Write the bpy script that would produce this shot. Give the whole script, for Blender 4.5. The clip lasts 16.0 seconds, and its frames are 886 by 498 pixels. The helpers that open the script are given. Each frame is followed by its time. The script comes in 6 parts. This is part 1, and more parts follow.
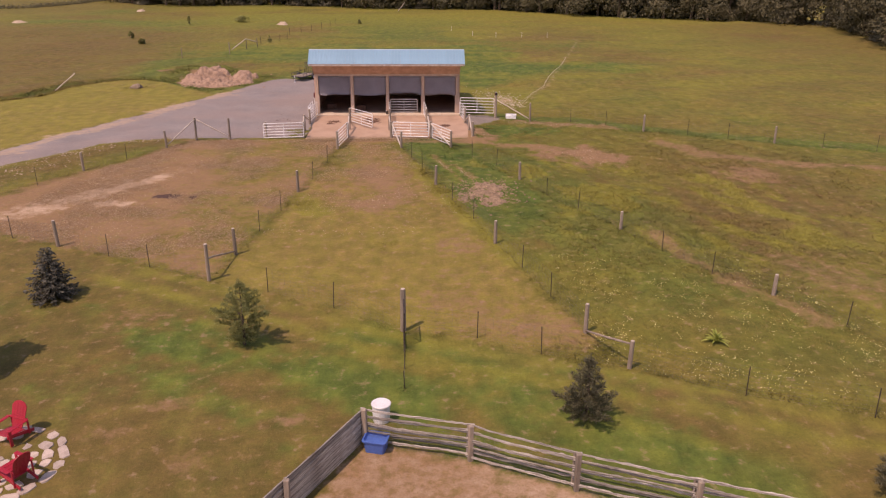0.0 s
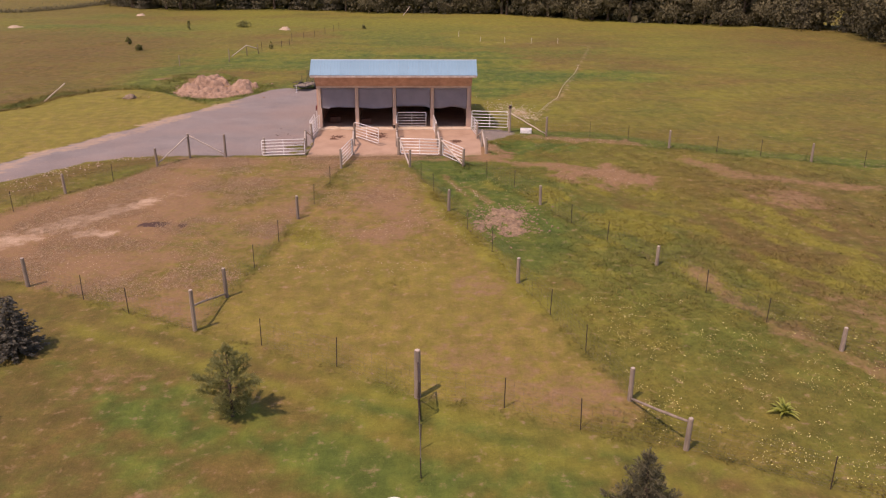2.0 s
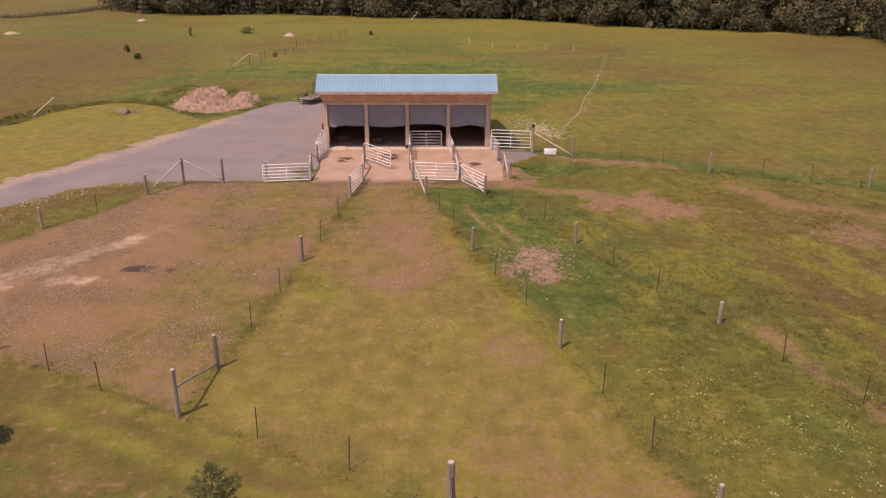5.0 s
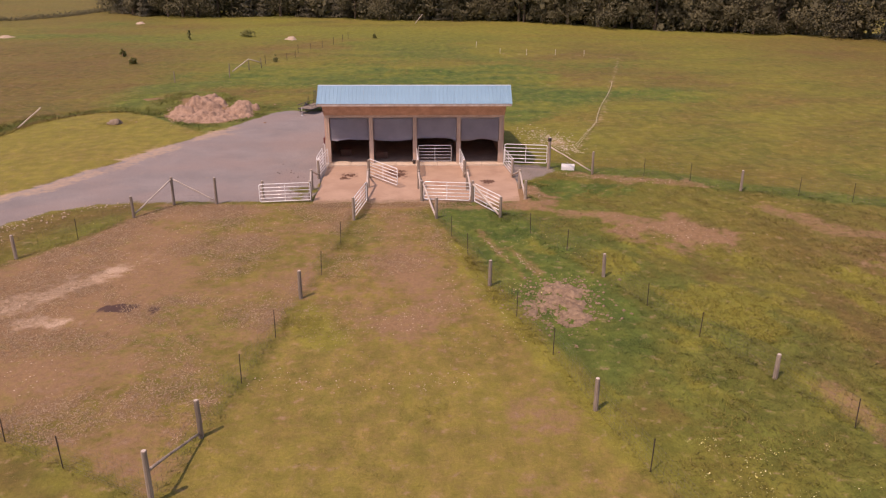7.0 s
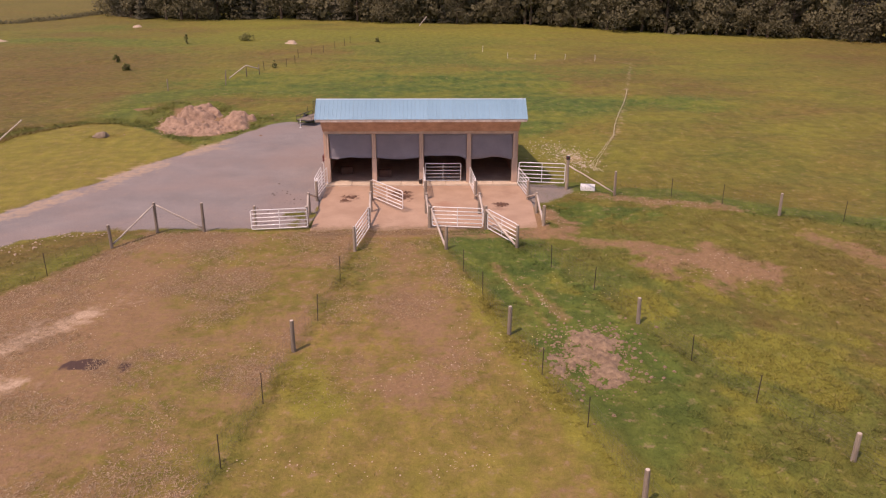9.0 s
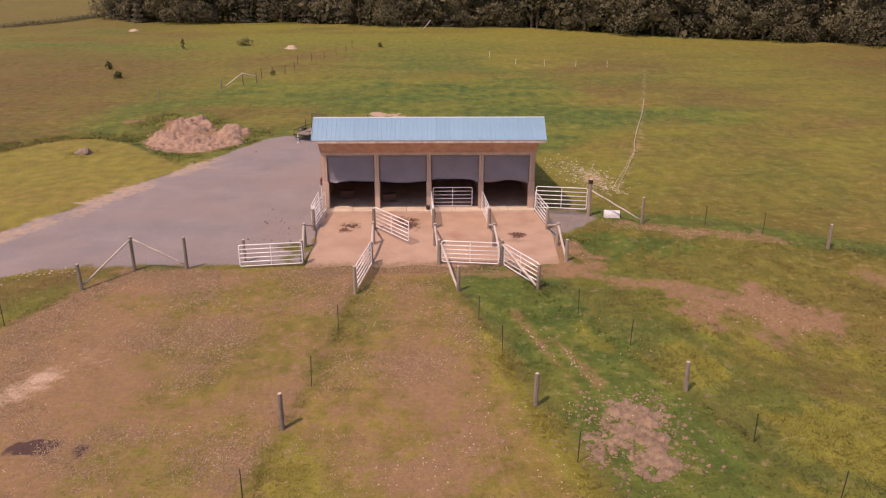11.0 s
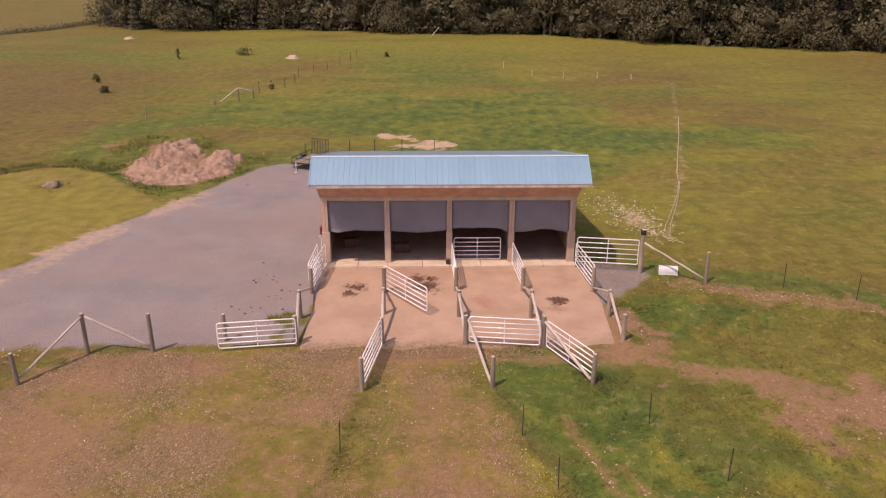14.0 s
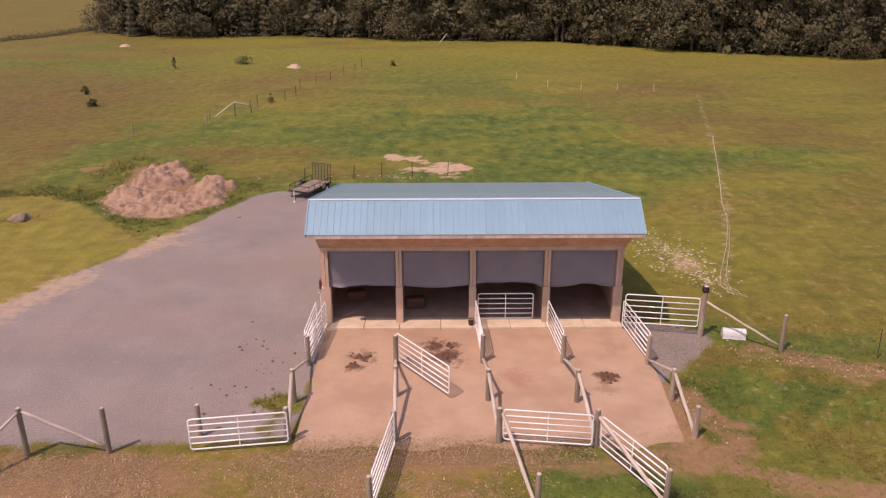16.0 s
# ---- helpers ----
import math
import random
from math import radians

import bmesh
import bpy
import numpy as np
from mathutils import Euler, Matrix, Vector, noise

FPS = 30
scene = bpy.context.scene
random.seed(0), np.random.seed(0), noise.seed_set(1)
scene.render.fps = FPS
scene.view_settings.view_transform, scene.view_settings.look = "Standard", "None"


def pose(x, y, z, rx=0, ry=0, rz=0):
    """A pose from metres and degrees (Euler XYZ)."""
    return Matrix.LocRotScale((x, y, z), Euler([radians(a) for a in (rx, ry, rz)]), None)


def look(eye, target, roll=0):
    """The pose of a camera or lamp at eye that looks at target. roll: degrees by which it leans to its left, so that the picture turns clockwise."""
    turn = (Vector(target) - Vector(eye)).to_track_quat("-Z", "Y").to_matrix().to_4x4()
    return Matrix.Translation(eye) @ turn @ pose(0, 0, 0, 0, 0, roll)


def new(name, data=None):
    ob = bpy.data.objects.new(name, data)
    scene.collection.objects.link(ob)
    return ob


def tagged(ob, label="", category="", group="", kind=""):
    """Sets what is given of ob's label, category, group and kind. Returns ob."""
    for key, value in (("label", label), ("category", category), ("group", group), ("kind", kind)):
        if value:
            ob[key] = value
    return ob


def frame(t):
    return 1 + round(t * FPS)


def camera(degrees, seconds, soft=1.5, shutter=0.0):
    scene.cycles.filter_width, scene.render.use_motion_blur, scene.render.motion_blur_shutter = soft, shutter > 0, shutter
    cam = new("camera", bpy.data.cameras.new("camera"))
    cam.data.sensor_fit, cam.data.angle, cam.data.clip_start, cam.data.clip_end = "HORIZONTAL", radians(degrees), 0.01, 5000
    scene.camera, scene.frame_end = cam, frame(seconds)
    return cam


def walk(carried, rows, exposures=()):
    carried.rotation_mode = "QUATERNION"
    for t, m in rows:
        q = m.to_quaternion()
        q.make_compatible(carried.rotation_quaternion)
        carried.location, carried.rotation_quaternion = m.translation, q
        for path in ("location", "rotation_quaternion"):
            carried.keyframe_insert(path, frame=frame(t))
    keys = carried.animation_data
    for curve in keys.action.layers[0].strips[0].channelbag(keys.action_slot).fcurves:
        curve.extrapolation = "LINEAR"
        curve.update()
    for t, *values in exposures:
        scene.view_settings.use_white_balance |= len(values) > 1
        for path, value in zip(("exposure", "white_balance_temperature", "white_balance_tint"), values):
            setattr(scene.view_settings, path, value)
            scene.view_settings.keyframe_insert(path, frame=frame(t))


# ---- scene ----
cam = camera(59.93, 16.0, soft=1.25)
# seconds, eye, yaw, pitch, lean
ROWS = [
    (0.0, 0.097, -7.476, 13.824, -2.460, -21.267, 0.346),
    (0.5, 0.012, -6.148, 13.806, -2.400, -21.214, 0.354),
    (1.0, -0.088, -4.976, 13.818, -2.338, -21.166, 0.357),
    (1.5, -0.199, -3.916, 13.850, -2.276, -21.123, 0.356),
    (2.0, -0.319, -2.934, 13.892, -2.213, -21.085, 0.352),
    (2.5, -0.444, -1.999, 13.937, -2.150, -21.051, 0.345),
    (3.0, -0.572, -1.089, 13.980, -2.088, -21.022, 0.335),
    (3.5, -0.699, -0.184, 14.020, -2.026, -20.996, 0.324),
    (4.0, -0.825, 0.731, 14.054, -1.965, -20.973, 0.310),
    (4.5, -0.945, 1.665, 14.083, -1.906, -20.954, 0.296),
    (5.0, -1.060, 2.627, 14.106, -1.847, -20.936, 0.280),
    (5.5, -1.168, 3.620, 14.126, -1.790, -20.921, 0.264),
    (6.0, -1.269, 4.648, 14.144, -1.734, -20.908, 0.248),
    (6.5, -1.362, 5.709, 14.160, -1.680, -20.896, 0.231),
    (7.0, -1.448, 6.803, 14.178, -1.627, -20.885, 0.214),
    (7.5, -1.528, 7.927, 14.197, -1.575, -20.874, 0.198),
    (8.0, -1.603, 9.079, 14.220, -1.524, -20.864, 0.182),
    (8.5, -1.674, 10.255, 14.246, -1.475, -20.852, 0.166),
    (9.0, -1.745, 11.451, 14.276, -1.426, -20.840, 0.151),
    (9.5, -1.816, 12.665, 14.310, -1.377, -20.827, 0.136),
    (10.0, -1.890, 13.894, 14.347, -1.329, -20.811, 0.121),
    (10.5, -1.970, 15.137, 14.385, -1.281, -20.794, 0.107),
    (11.0, -2.058, 16.394, 14.425, -1.231, -20.773, 0.094),
    (11.5, -2.156, 17.666, 14.463, -1.181, -20.749, 0.080),
    (12.0, -2.266, 18.957, 14.498, -1.129, -20.721, 0.067),
    (12.5, -2.388, 20.270, 14.529, -1.075, -20.688, 0.053),
    (13.0, -2.524, 21.614, 14.554, -1.019, -20.650, 0.040),
    (13.5, -2.673, 22.996, 14.573, -0.959, -20.607, 0.025),
    (14.0, -2.833, 24.429, 14.585, -0.895, -20.558, 0.009),
    (14.5, -3.001, 25.926, 14.591, -0.826, -20.502, -0.007),
    (15.0, -3.174, 27.504, 14.593, -0.751, -20.438, -0.026),
    (15.5, -3.344, 29.182, 14.596, -0.670, -20.367, -0.046),
    (16.0, -3.504, 30.981, 14.605, -0.581, -20.287, -0.069),
]
EXPOSURES = [(0.0, 0.18, 7950, 37), (16.0, 0.18, 7950, 37)]
walk(cam, [(t, pose(x, y, z, 90 + pitch, 0, yaw) @ pose(0, 0, 0, 0, 0, lean)) for t, x, y, z, yaw, pitch, lean in ROWS], EXPOSURES)

# ---- daylight ----
SUN_UP, SUN_SIDE = radians(60), radians(225)
world = bpy.data.worlds.new("sky")
scene.world = world
world.use_nodes = True
wn = world.node_tree
sky = wn.nodes.new("ShaderNodeTexSky")
sky.sky_type, sky.sun_disc = "NISHITA", False
sky.sun_elevation, sky.sun_rotation = SUN_UP, SUN_SIDE
wn.nodes["Background"].inputs["Strength"].default_value = 0.15
wn.links.new(sky.outputs[0], wn.nodes["Background"].inputs["Color"])
sun = new("sun", bpy.data.lights.new("sun", "SUN"))
sun.data.energy, sun.data.angle, sun.data.color = 2.9, radians(0.53), (1.0, 0.93, 0.84)
sun.matrix_world = look((-20, -20, 49), (0, 0, 0))


# ---- small tools ----
def smooth(a, b, v):
    u = np.clip((v - a) / (b - a), 0, 1)
    return u * u * (3 - 2 * u)


def lattice(ix, iy, seed):
    h = np.sin(ix * 127.1 + iy * 311.7 + seed * 74.7) * 43758.5453
    return h - np.floor(h)


def grain(x, y, size, octaves=3, seed=0):
    """Value noise in 0..1 over the plan."""
    total, amp, norm = np.zeros_like(x, dtype=float), 1.0, 0.0
    for k in range(octaves):
        u, v = x / size + 17.3 * k, y / size - 9.1 * k
        i, j = np.floor(u), np.floor(v)
        fx, fy = u - i, v - j
        fx, fy = fx * fx * (3 - 2 * fx), fy * fy * (3 - 2 * fy)
        a = lattice(i, j, seed + k) * (1 - fx) + lattice(i + 1, j, seed + k) * fx
        b = lattice(i, j + 1, seed + k) * (1 - fx) + lattice(i + 1, j + 1, seed + k) * fx
        total += amp * (a * (1 - fy) + b * fy)
        norm += amp
        amp, size = amp * 0.5, size * 0.5
    return total / norm


def inside(x, y, poly):
    """Signed distance to the outline of a polygon, positive inside."""
    best, odd = np.full(x.shape, 1e9), np.zeros(x.shape, bool)
    for (ax, ay), (bx, by) in zip(poly, poly[1:] + poly[:1]):
        ex, ey = bx - ax, by - ay
        k = np.clip(((x - ax) * ex + (y - ay) * ey) / (ex * ex + ey * ey), 0, 1)
        best = np.minimum(best, np.hypot(x - ax - k * ex, y - ay - k * ey))
        if ay != by:
            odd ^= ((ay > y) != (by > y)) & (x < ex * (y - ay) / ey + ax)
    return np.where(odd, best, -best)


def along(x, y, line):
    """Distance to an open line."""
    best = np.full(x.shape, 1e9)
    for (ax, ay), (bx, by) in zip(line, line[1:]):
        ex, ey = bx - ax, by - ay
        k = np.clip(((x - ax) * ex + (y - ay) * ey) / (ex * ex + ey * ey), 0, 1)
        best = np.minimum(best, np.hypot(x - ax - k * ex, y - ay - k * ey))
    return best


def finish(name, bm, material, rounded=False):
    bmesh.ops.recalc_face_normals(bm, faces=bm.faces)
    data = bpy.data.meshes.new(name)
    bm.to_mesh(data)
    bm.free()
    data.materials.append(material)
    if rounded:
        data.polygons.foreach_set("use_smooth", [True] * len(data.polygons))
    return data


def part(name, bm, material, parent, label="", rounded=False):
    ob = new(name, finish(name, bm, material, rounded))
    ob.parent = parent
    return tagged(ob, label)


def piece(name, data, parent, m):
    ob = new(name, data)
    ob.parent, ob.matrix_local = parent, m
    return ob


def thing(name, m, label, category, group="", kind=""):
    ob = new(name)
    ob.empty_display_size = 0.2
    ob.matrix_world = m
    return tagged(ob, label, category, group, kind)


def raw(name, verts, faces, material):
    """A mesh from arrays; faces all of one count of corners."""
    verts, faces = np.asarray(verts, float), np.asarray(faces, int)
    data = bpy.data.meshes.new(name)
    n, c = faces.shape
    data.vertices.add(len(verts))
    data.vertices.foreach_set("co", verts.ravel())
    data.loops.add(n * c)
    data.loops.foreach_set("vertex_index", faces.ravel())
    data.polygons.add(n)
    data.polygons.foreach_set("loop_start", np.arange(n) * c)
    data.update(calc_edges=True)
    data.validate()
    data.materials.append(material)
    return data


def box(bm, c, size, turn=None, bevel=0.0):
    m = Matrix.Translation(c) @ (turn.to_4x4() if turn else Matrix()) @ Matrix.Diagonal((*size, 1))
    made = bmesh.ops.create_cube(bm, size=1, matrix=m)["verts"]
    if bevel:
        edges = list({e for v in made for e in v.link_edges})
        bmesh.ops.bevel(bm, geom=edges, offset=bevel, segments=1, affect="EDGES")


def sweep(bm, pts, radii, sides=8, closed=False):
    """A round bar along points."""
    pts = [Vector(p) for p in pts]
    n = len(pts)
    if not hasattr(radii, "__len__"):
        radii = [radii] * n
    rings = []
    for i, p in enumerate(pts):
        a = pts[i - 1] if (i or closed) else p
        b = pts[(i + 1) % n] if (i < n - 1 or closed) else p
        d = (b - a).normalized()
        u = d.cross(Vector((0, 0, 1)))
        if u.length < 0.05:
            u = d.cross(Vector((0, 1, 0)))
        u.normalize()
        w = u.cross(d)
        rings.append([bm.verts.new(p + (u * math.cos(k * math.tau / sides) + w * math.sin(k * math.tau / sides)) * radii[i]) for k in range(sides)])
    for i in range(n if closed else n - 1):
        a, b = rings[i], rings[(i + 1) % n]
        for k in range(sides):
            bm.faces.new((a[k], a[(k + 1) % sides], b[(k + 1) % sides], b[k]))
    if not closed:
        bm.faces.new(rings[0])
        bm.faces.new(rings[-1][::-1])


# ---- materials ----
def nodes_of(name, rough=0.8, metal=0.0):
    m = bpy.data.materials.new(name)
    m.use_nodes = True
    t = m.node_tree
    b = t.nodes["Principled BSDF"]
    b.inputs["Roughness"].default_value, b.inputs["Metallic"].default_value = rough, metal
    return m, t, b


def add(t, kind, **values):
    n = t.nodes.new(kind)
    for k, v in values.items():
        n.inputs[k.replace("_", " ")].default_value = v
    return n


def noise_of(t, size, detail=4.0, rough=0.6, stretch=(1, 1, 1), space="Object"):
    """Noise with features of about that many metres."""
    co = t.nodes.new("ShaderNodeTexCoord")
    mp = add(t, "ShaderNodeMapping", Scale=stretch)
    nz = add(t, "ShaderNodeTexNoise", Scale=1 / size, Detail=detail, Roughness=rough)
    t.links.new(co.outputs[space], mp.inputs["Vector"])
    t.links.new(mp.outputs[0], nz.inputs["Vector"])
    return nz.outputs["Fac"]


def ramp(t, fac, lo, hi, a=0.0, b=1.0):
    n = add(t, "ShaderNodeMapRange", From_Min=lo, From_Max=hi, To_Min=a, To_Max=b)
    t.links.new(fac, n.inputs["Value"])
    return n.outputs[0]


def mix(t, fac, a, b, mode="MIX"):
    n = t.nodes.new("ShaderNodeMix")
    n.data_type, n.blend_type = "RGBA", mode
    for sock, v in ((n.inputs["Factor"], fac), (n.inputs["A"], a), (n.inputs["B"], b)):
        if hasattr(v, "links"):
            t.links.new(v, sock)
        elif hasattr(v, "__len__"):
            sock.default_value = (*v, 1)
        else:
            sock.default_value = v
    return n.outputs["Result"]


def math_of(t, op, a, b=0.0):
    n = t.nodes.new("ShaderNodeMath")
    n.operation = op
    for sock, v in zip(n.inputs, (a, b)):
        if hasattr(v, "links"):
            t.links.new(v, sock)
        else:
            sock.default_value = v
    return n.outputs[0]


def bump(t, b, height, strength, far):
    n = add(t, "ShaderNodeBump", Strength=strength, Distance=far)
    t.links.new(height, n.inputs["Height"])
    t.links.new(n.outputs[0], b.inputs["Normal"])


def plain(name, a, c, size=0.3, fine=0.03, rough=0.8, metal=0.0, relief=0.3, stretch=(1, 1, 1), far=0.01, spread=0.0, speck=0.45):
    """Two tones mixed by stains and grain, with relief from the grain; spread: how far single pieces differ."""
    m, t, b = nodes_of(name, rough, metal)
    big, small = noise_of(t, size, stretch=stretch), noise_of(t, fine, stretch=stretch)
    col = mix(t, ramp(t, big, 0.35, 0.65), a, c)
    col = mix(t, ramp(t, small, 0.3, 0.7, 0.0, speck), col, tuple(0.55 * (p + q) / 2 for p, q in zip(a, c)))
    if spread:
        info = t.nodes.new("ShaderNodeObjectInfo")
        col = mix(t, 1.0, col, mix(t, info.outputs["Random"], (1 - spread,) * 3, (1 + spread,) * 3), "MULTIPLY")
    t.links.new(col, b.inputs["Base Color"])
    t.links.new(ramp(t, small, 0.3, 0.7, max(rough - 0.12, 0.05), min(rough + 0.1, 1)), b.inputs["Roughness"])
    bump(t, b, small, relief, far)
    return m


def leafy(name, a, c, gloss=0.55, through_light=0.25):
    """Leaves, each with its own tone."""
    m, t, b = nodes_of(name, gloss)
    geo = t.nodes.new("ShaderNodeNewGeometry")
    col = mix(t, geo.outputs["Random Per Island"], a, c)
    col = mix(t, ramp(t, noise_of(t, 1.2), 0.35, 0.65, 0.0, 0.5), col, tuple(0.7 * v for v in a))
    t.links.new(col, b.inputs["Base Color"])
    tr = t.nodes.new("ShaderNodeBsdfTranslucent")
    t.links.new(col, tr.inputs["Color"])
    mx = add(t, "ShaderNodeMixShader", Fac=through_light)
    t.links.new(b.outputs[0], mx.inputs[1])
    t.links.new(tr.outputs[0], mx.inputs[2])
    t.links.new(mx.outputs[0], t.nodes["Material Output"].inputs["Surface"])
    return m


WOOD = plain("weathered_wood", (0.36, 0.285, 0.215), (0.19, 0.15, 0.115), 0.25, 0.03, 0.9, stretch=(1, 1, 0.15), relief=0.7, spread=0.2)
RAIL = plain("split_rail", (0.60, 0.54, 0.46), (0.15, 0.125, 0.10), 0.05, 0.012, 0.92, stretch=(0.07, 1, 1), relief=1.0, spread=0.3, speck=0.6)
POLE = plain("peeled_pole", (0.62, 0.53, 0.44), (0.47, 0.39, 0.32), 0.6, 0.04, 0.8, relief=0.4, spread=0.12)
LUMBER = plain("shed_post", (0.60, 0.43, 0.325), (0.47, 0.33, 0.25), 0.8, 0.05, 0.8, stretch=(1, 1, 0.2), relief=0.3, spread=0.08, speck=0.25)
SIDING = plain("stained_plywood", (0.62, 0.37, 0.26), (0.44, 0.25, 0.17), 0.5, 0.06, 0.75, stretch=(1, 1, 0.25), relief=0.2, speck=0.4, spread=0.1)
INSIDE = plain("barn_boards", (0.56, 0.37, 0.28), (0.40, 0.26, 0.19), 0.8, 0.06, 0.9, stretch=(1, 1, 0.2))
ROOF = plain("blue_steel_roofing", (0.235, 0.42, 0.53), (0.26, 0.45, 0.56), 1.6, 0.25, 0.42, 0.0, 0.03, spread=0.03, speck=0.08)
CAP = plain("pale_blue_flashing", (0.55, 0.66, 0.72), (0.48, 0.59, 0.66), 0.8, 0.1, 0.4, 0.0, 0.05, speck=0.15)
TRIM = plain("white_trim", (0.78, 0.74, 0.70), (0.66, 0.60, 0.56), 0.6, 0.05, 0.5)
STEEL = plain("galvanised_steel", (0.93, 0.915, 0.89), (0.84, 0.825, 0.80), 0.4, 0.02, 0.26, 0.10, 0.1, speck=0.25)
CURTAIN = plain("grey_tarpaulin", (0.50, 0.48, 0.53), (0.42, 0.40, 0.455), 0.9, 0.12, 0.6, relief=0.08, speck=0.08)
curtain_bsdf = CURTAIN.node_tree.nodes["Principled BSDF"]
curtain_thin = add(CURTAIN.node_tree, "ShaderNodeBsdfTranslucent", Color=(0.42, 0.38, 0.42, 1))
curtain_mix = add(CURTAIN.node_tree, "ShaderNodeMixShader", Fac=0.22)
CURTAIN.node_tree.links.new(curtain_bsdf.outputs[0], curtain_mix.inputs[1])
CURTAIN.node_tree.links.new(curtain_thin.outputs[0], curtain_mix.inputs[2])
CURTAIN.node_tree.links.new(curtain_mix.outputs[0], CURTAIN.node_tree.nodes["Material Output"].inputs["Surface"])
CONCRETE = plain("pale_concrete", (0.68, 0.55, 0.41), (0.54, 0.42, 0.30), 0.6, 0.04, 0.9, relief=0.4, speck=0.25)
IRON = plain("rusty_steel_stake", (0.10, 0.07, 0.055), (0.05, 0.04, 0.035), 0.2, 0.02, 0.7, 0.4)
WIRE = plain("fence_wire", (0.22, 0.20, 0.18), (0.15, 0.13, 0.12), 0.3, 0.02, 0.6, 0.5)
BARK = plain("bark", (0.13, 0.09, 0.06), (0.07, 0.05, 0.035), 0.1, 0.02, 0.95, relief=0.8)
DARKCLOD = plain("dark_clods", (0.16, 0.12, 0.095), (0.09, 0.068, 0.055), 0.2, 0.03, 0.95, relief=0.6)
STONE = plain("pale_fieldstone", (0.62, 0.52, 0.41), (0.46, 0.38, 0.30), 0.25, 0.03, 0.9, relief=0.6, spread=0.15, speck=0.3)
FLAG = plain("cream_flagstone", (0.56, 0.46, 0.38), (0.40, 0.32, 0.26), 0.3, 0.03, 0.9, relief=0.6, spread=0.2, speck=0.4)
EAVES = plain("pale_fascia", (0.66, 0.56, 0.50), (0.42, 0.33, 0.28), 0.35, 0.04, 0.85, stretch=(1, 1, 0.4), relief=0.4, speck=0.5)
SOIL = plain("heaped_soil", (0.46, 0.30, 0.205), (0.26, 0.165, 0.108), 0.5, 0.09, 0.98, relief=1.0, far=0.06)
BLACK = plain("black_steel", (0.02, 0.02, 0.022), (0.035, 0.032, 0.03), 0.3, 0.03, 0.45, 0.2)
RUBBER = plain("tyre_rubber", (0.02, 0.02, 0.02), (0.03, 0.03, 0.03), 0.2, 0.02, 0.9)
RED = plain("red_plastic", (0.43, 0.013, 0.03), (0.36, 0.011, 0.026), 0.4, 0.05, 0.45, relief=0.08)
WHITE = plain("white_plastic", (0.80, 0.79, 0.77), (0.70, 0.69, 0.67), 0.4, 0.04, 0.4, relief=0.08)
BLUE = plain("blue_plastic", (0.075, 0.17, 0.50), (0.06, 0.14, 0.43), 0.5, 0.05, 0.4, relief=0.08)
NET = plain("pale_netting", (0.70, 0.62, 0.42), (0.60, 0.52, 0.34), 0.4, 0.05, 0.7)
MANURE = plain("trodden_dung", (0.17, 0.085, 0.052), (0.085, 0.042, 0.028), 0.2, 0.03, 0.95, relief=0.8)
SPRUCE = leafy("spruce_needles", (0.075, 0.075, 0.058), (0.17, 0.165, 0.125), 0.8, 0.3)
PINE = leafy("pine_needles", (0.24, 0.25, 0.09), (0.38, 0.37, 0.15), 0.85, 0.6)
DARKPINE = leafy("dark_pine_needles", (0.13, 0.125, 0.07), (0.24, 0.215, 0.125), 0.85, 0.5)
WOODS = leafy("broad_leaves", (0.185, 0.170, 0.100), (0.255, 0.235, 0.130), 0.95, 0.5)
SHRUB = leafy("shrub_leaves", (0.24, 0.25, 0.09), (0.32, 0.32, 0.12), 0.95, 0.5)
FIR = leafy("fir_needles", (0.165, 0.155, 0.105), (0.230, 0.215, 0.140), 0.95, 0.5)
PETAL = plain("yellow_petals", (0.80, 0.70, 0.18), (0.80, 0.74, 0.40), 0.3, 0.02, 0.7, relief=0.0, speck=0.0)
DOCK = leafy("dock_leaves", (0.34, 0.38, 0.07), (0.50, 0.52, 0.13), 0.6, 0.45)

# ---- the lie of the land ----
DRIVE = [(-12.7, 81.6), (-14.1, 82.4), (-15.8, 81.3), (-16.2, 79.7), (-17.2, 77.8), (-18.05, 74.7), (-19.2, 72.2), (-20.0, 70.8), (-21.4, 68.2), (-22.3, 65.6), (-23.5, 62.6), (-26.0, 57.5), (-27.8, 53.3), (-31, 46), (-36, 37), (-46, 24), (-60, 8),
         (-56, 4), (-41, 20), (-31.5, 35), (-27.7, 44.2), (-26.3, 46.3), (-24.3, 49.2), (-23.2, 50.7), (-21.2, 51.8), (-18.8, 52.3), (-14.4, 52.2), (-11.4, 52.2), (-8.3, 52.4), (-8, 61), (-8, 72), (-9.4, 82)]
YARD = [(4.6, 61.5), (7.7, 60.6), (8.3, 59.2), (7.2, 58.2), (5.9, 56.6), (4.7, 55.6)]
ISLAND = [(-60, 40), (-52, 56), (-42, 66), (-36.6, 71), (-36.2, 75.4), (-34.2, 79.4), (-31.8, 81.4), (-29.7, 81.3), (-27.3, 79.9), (-25.2, 77.7), (-22.3, 74.4), (-20.1, 71.8), (-20.0, 70.8), (-21.4, 68.2), (-22.3, 65.6), (-23.5, 62.6), (-26.0, 57.5), (-27.8, 53.3), (-36, 37), (-50, 18)]
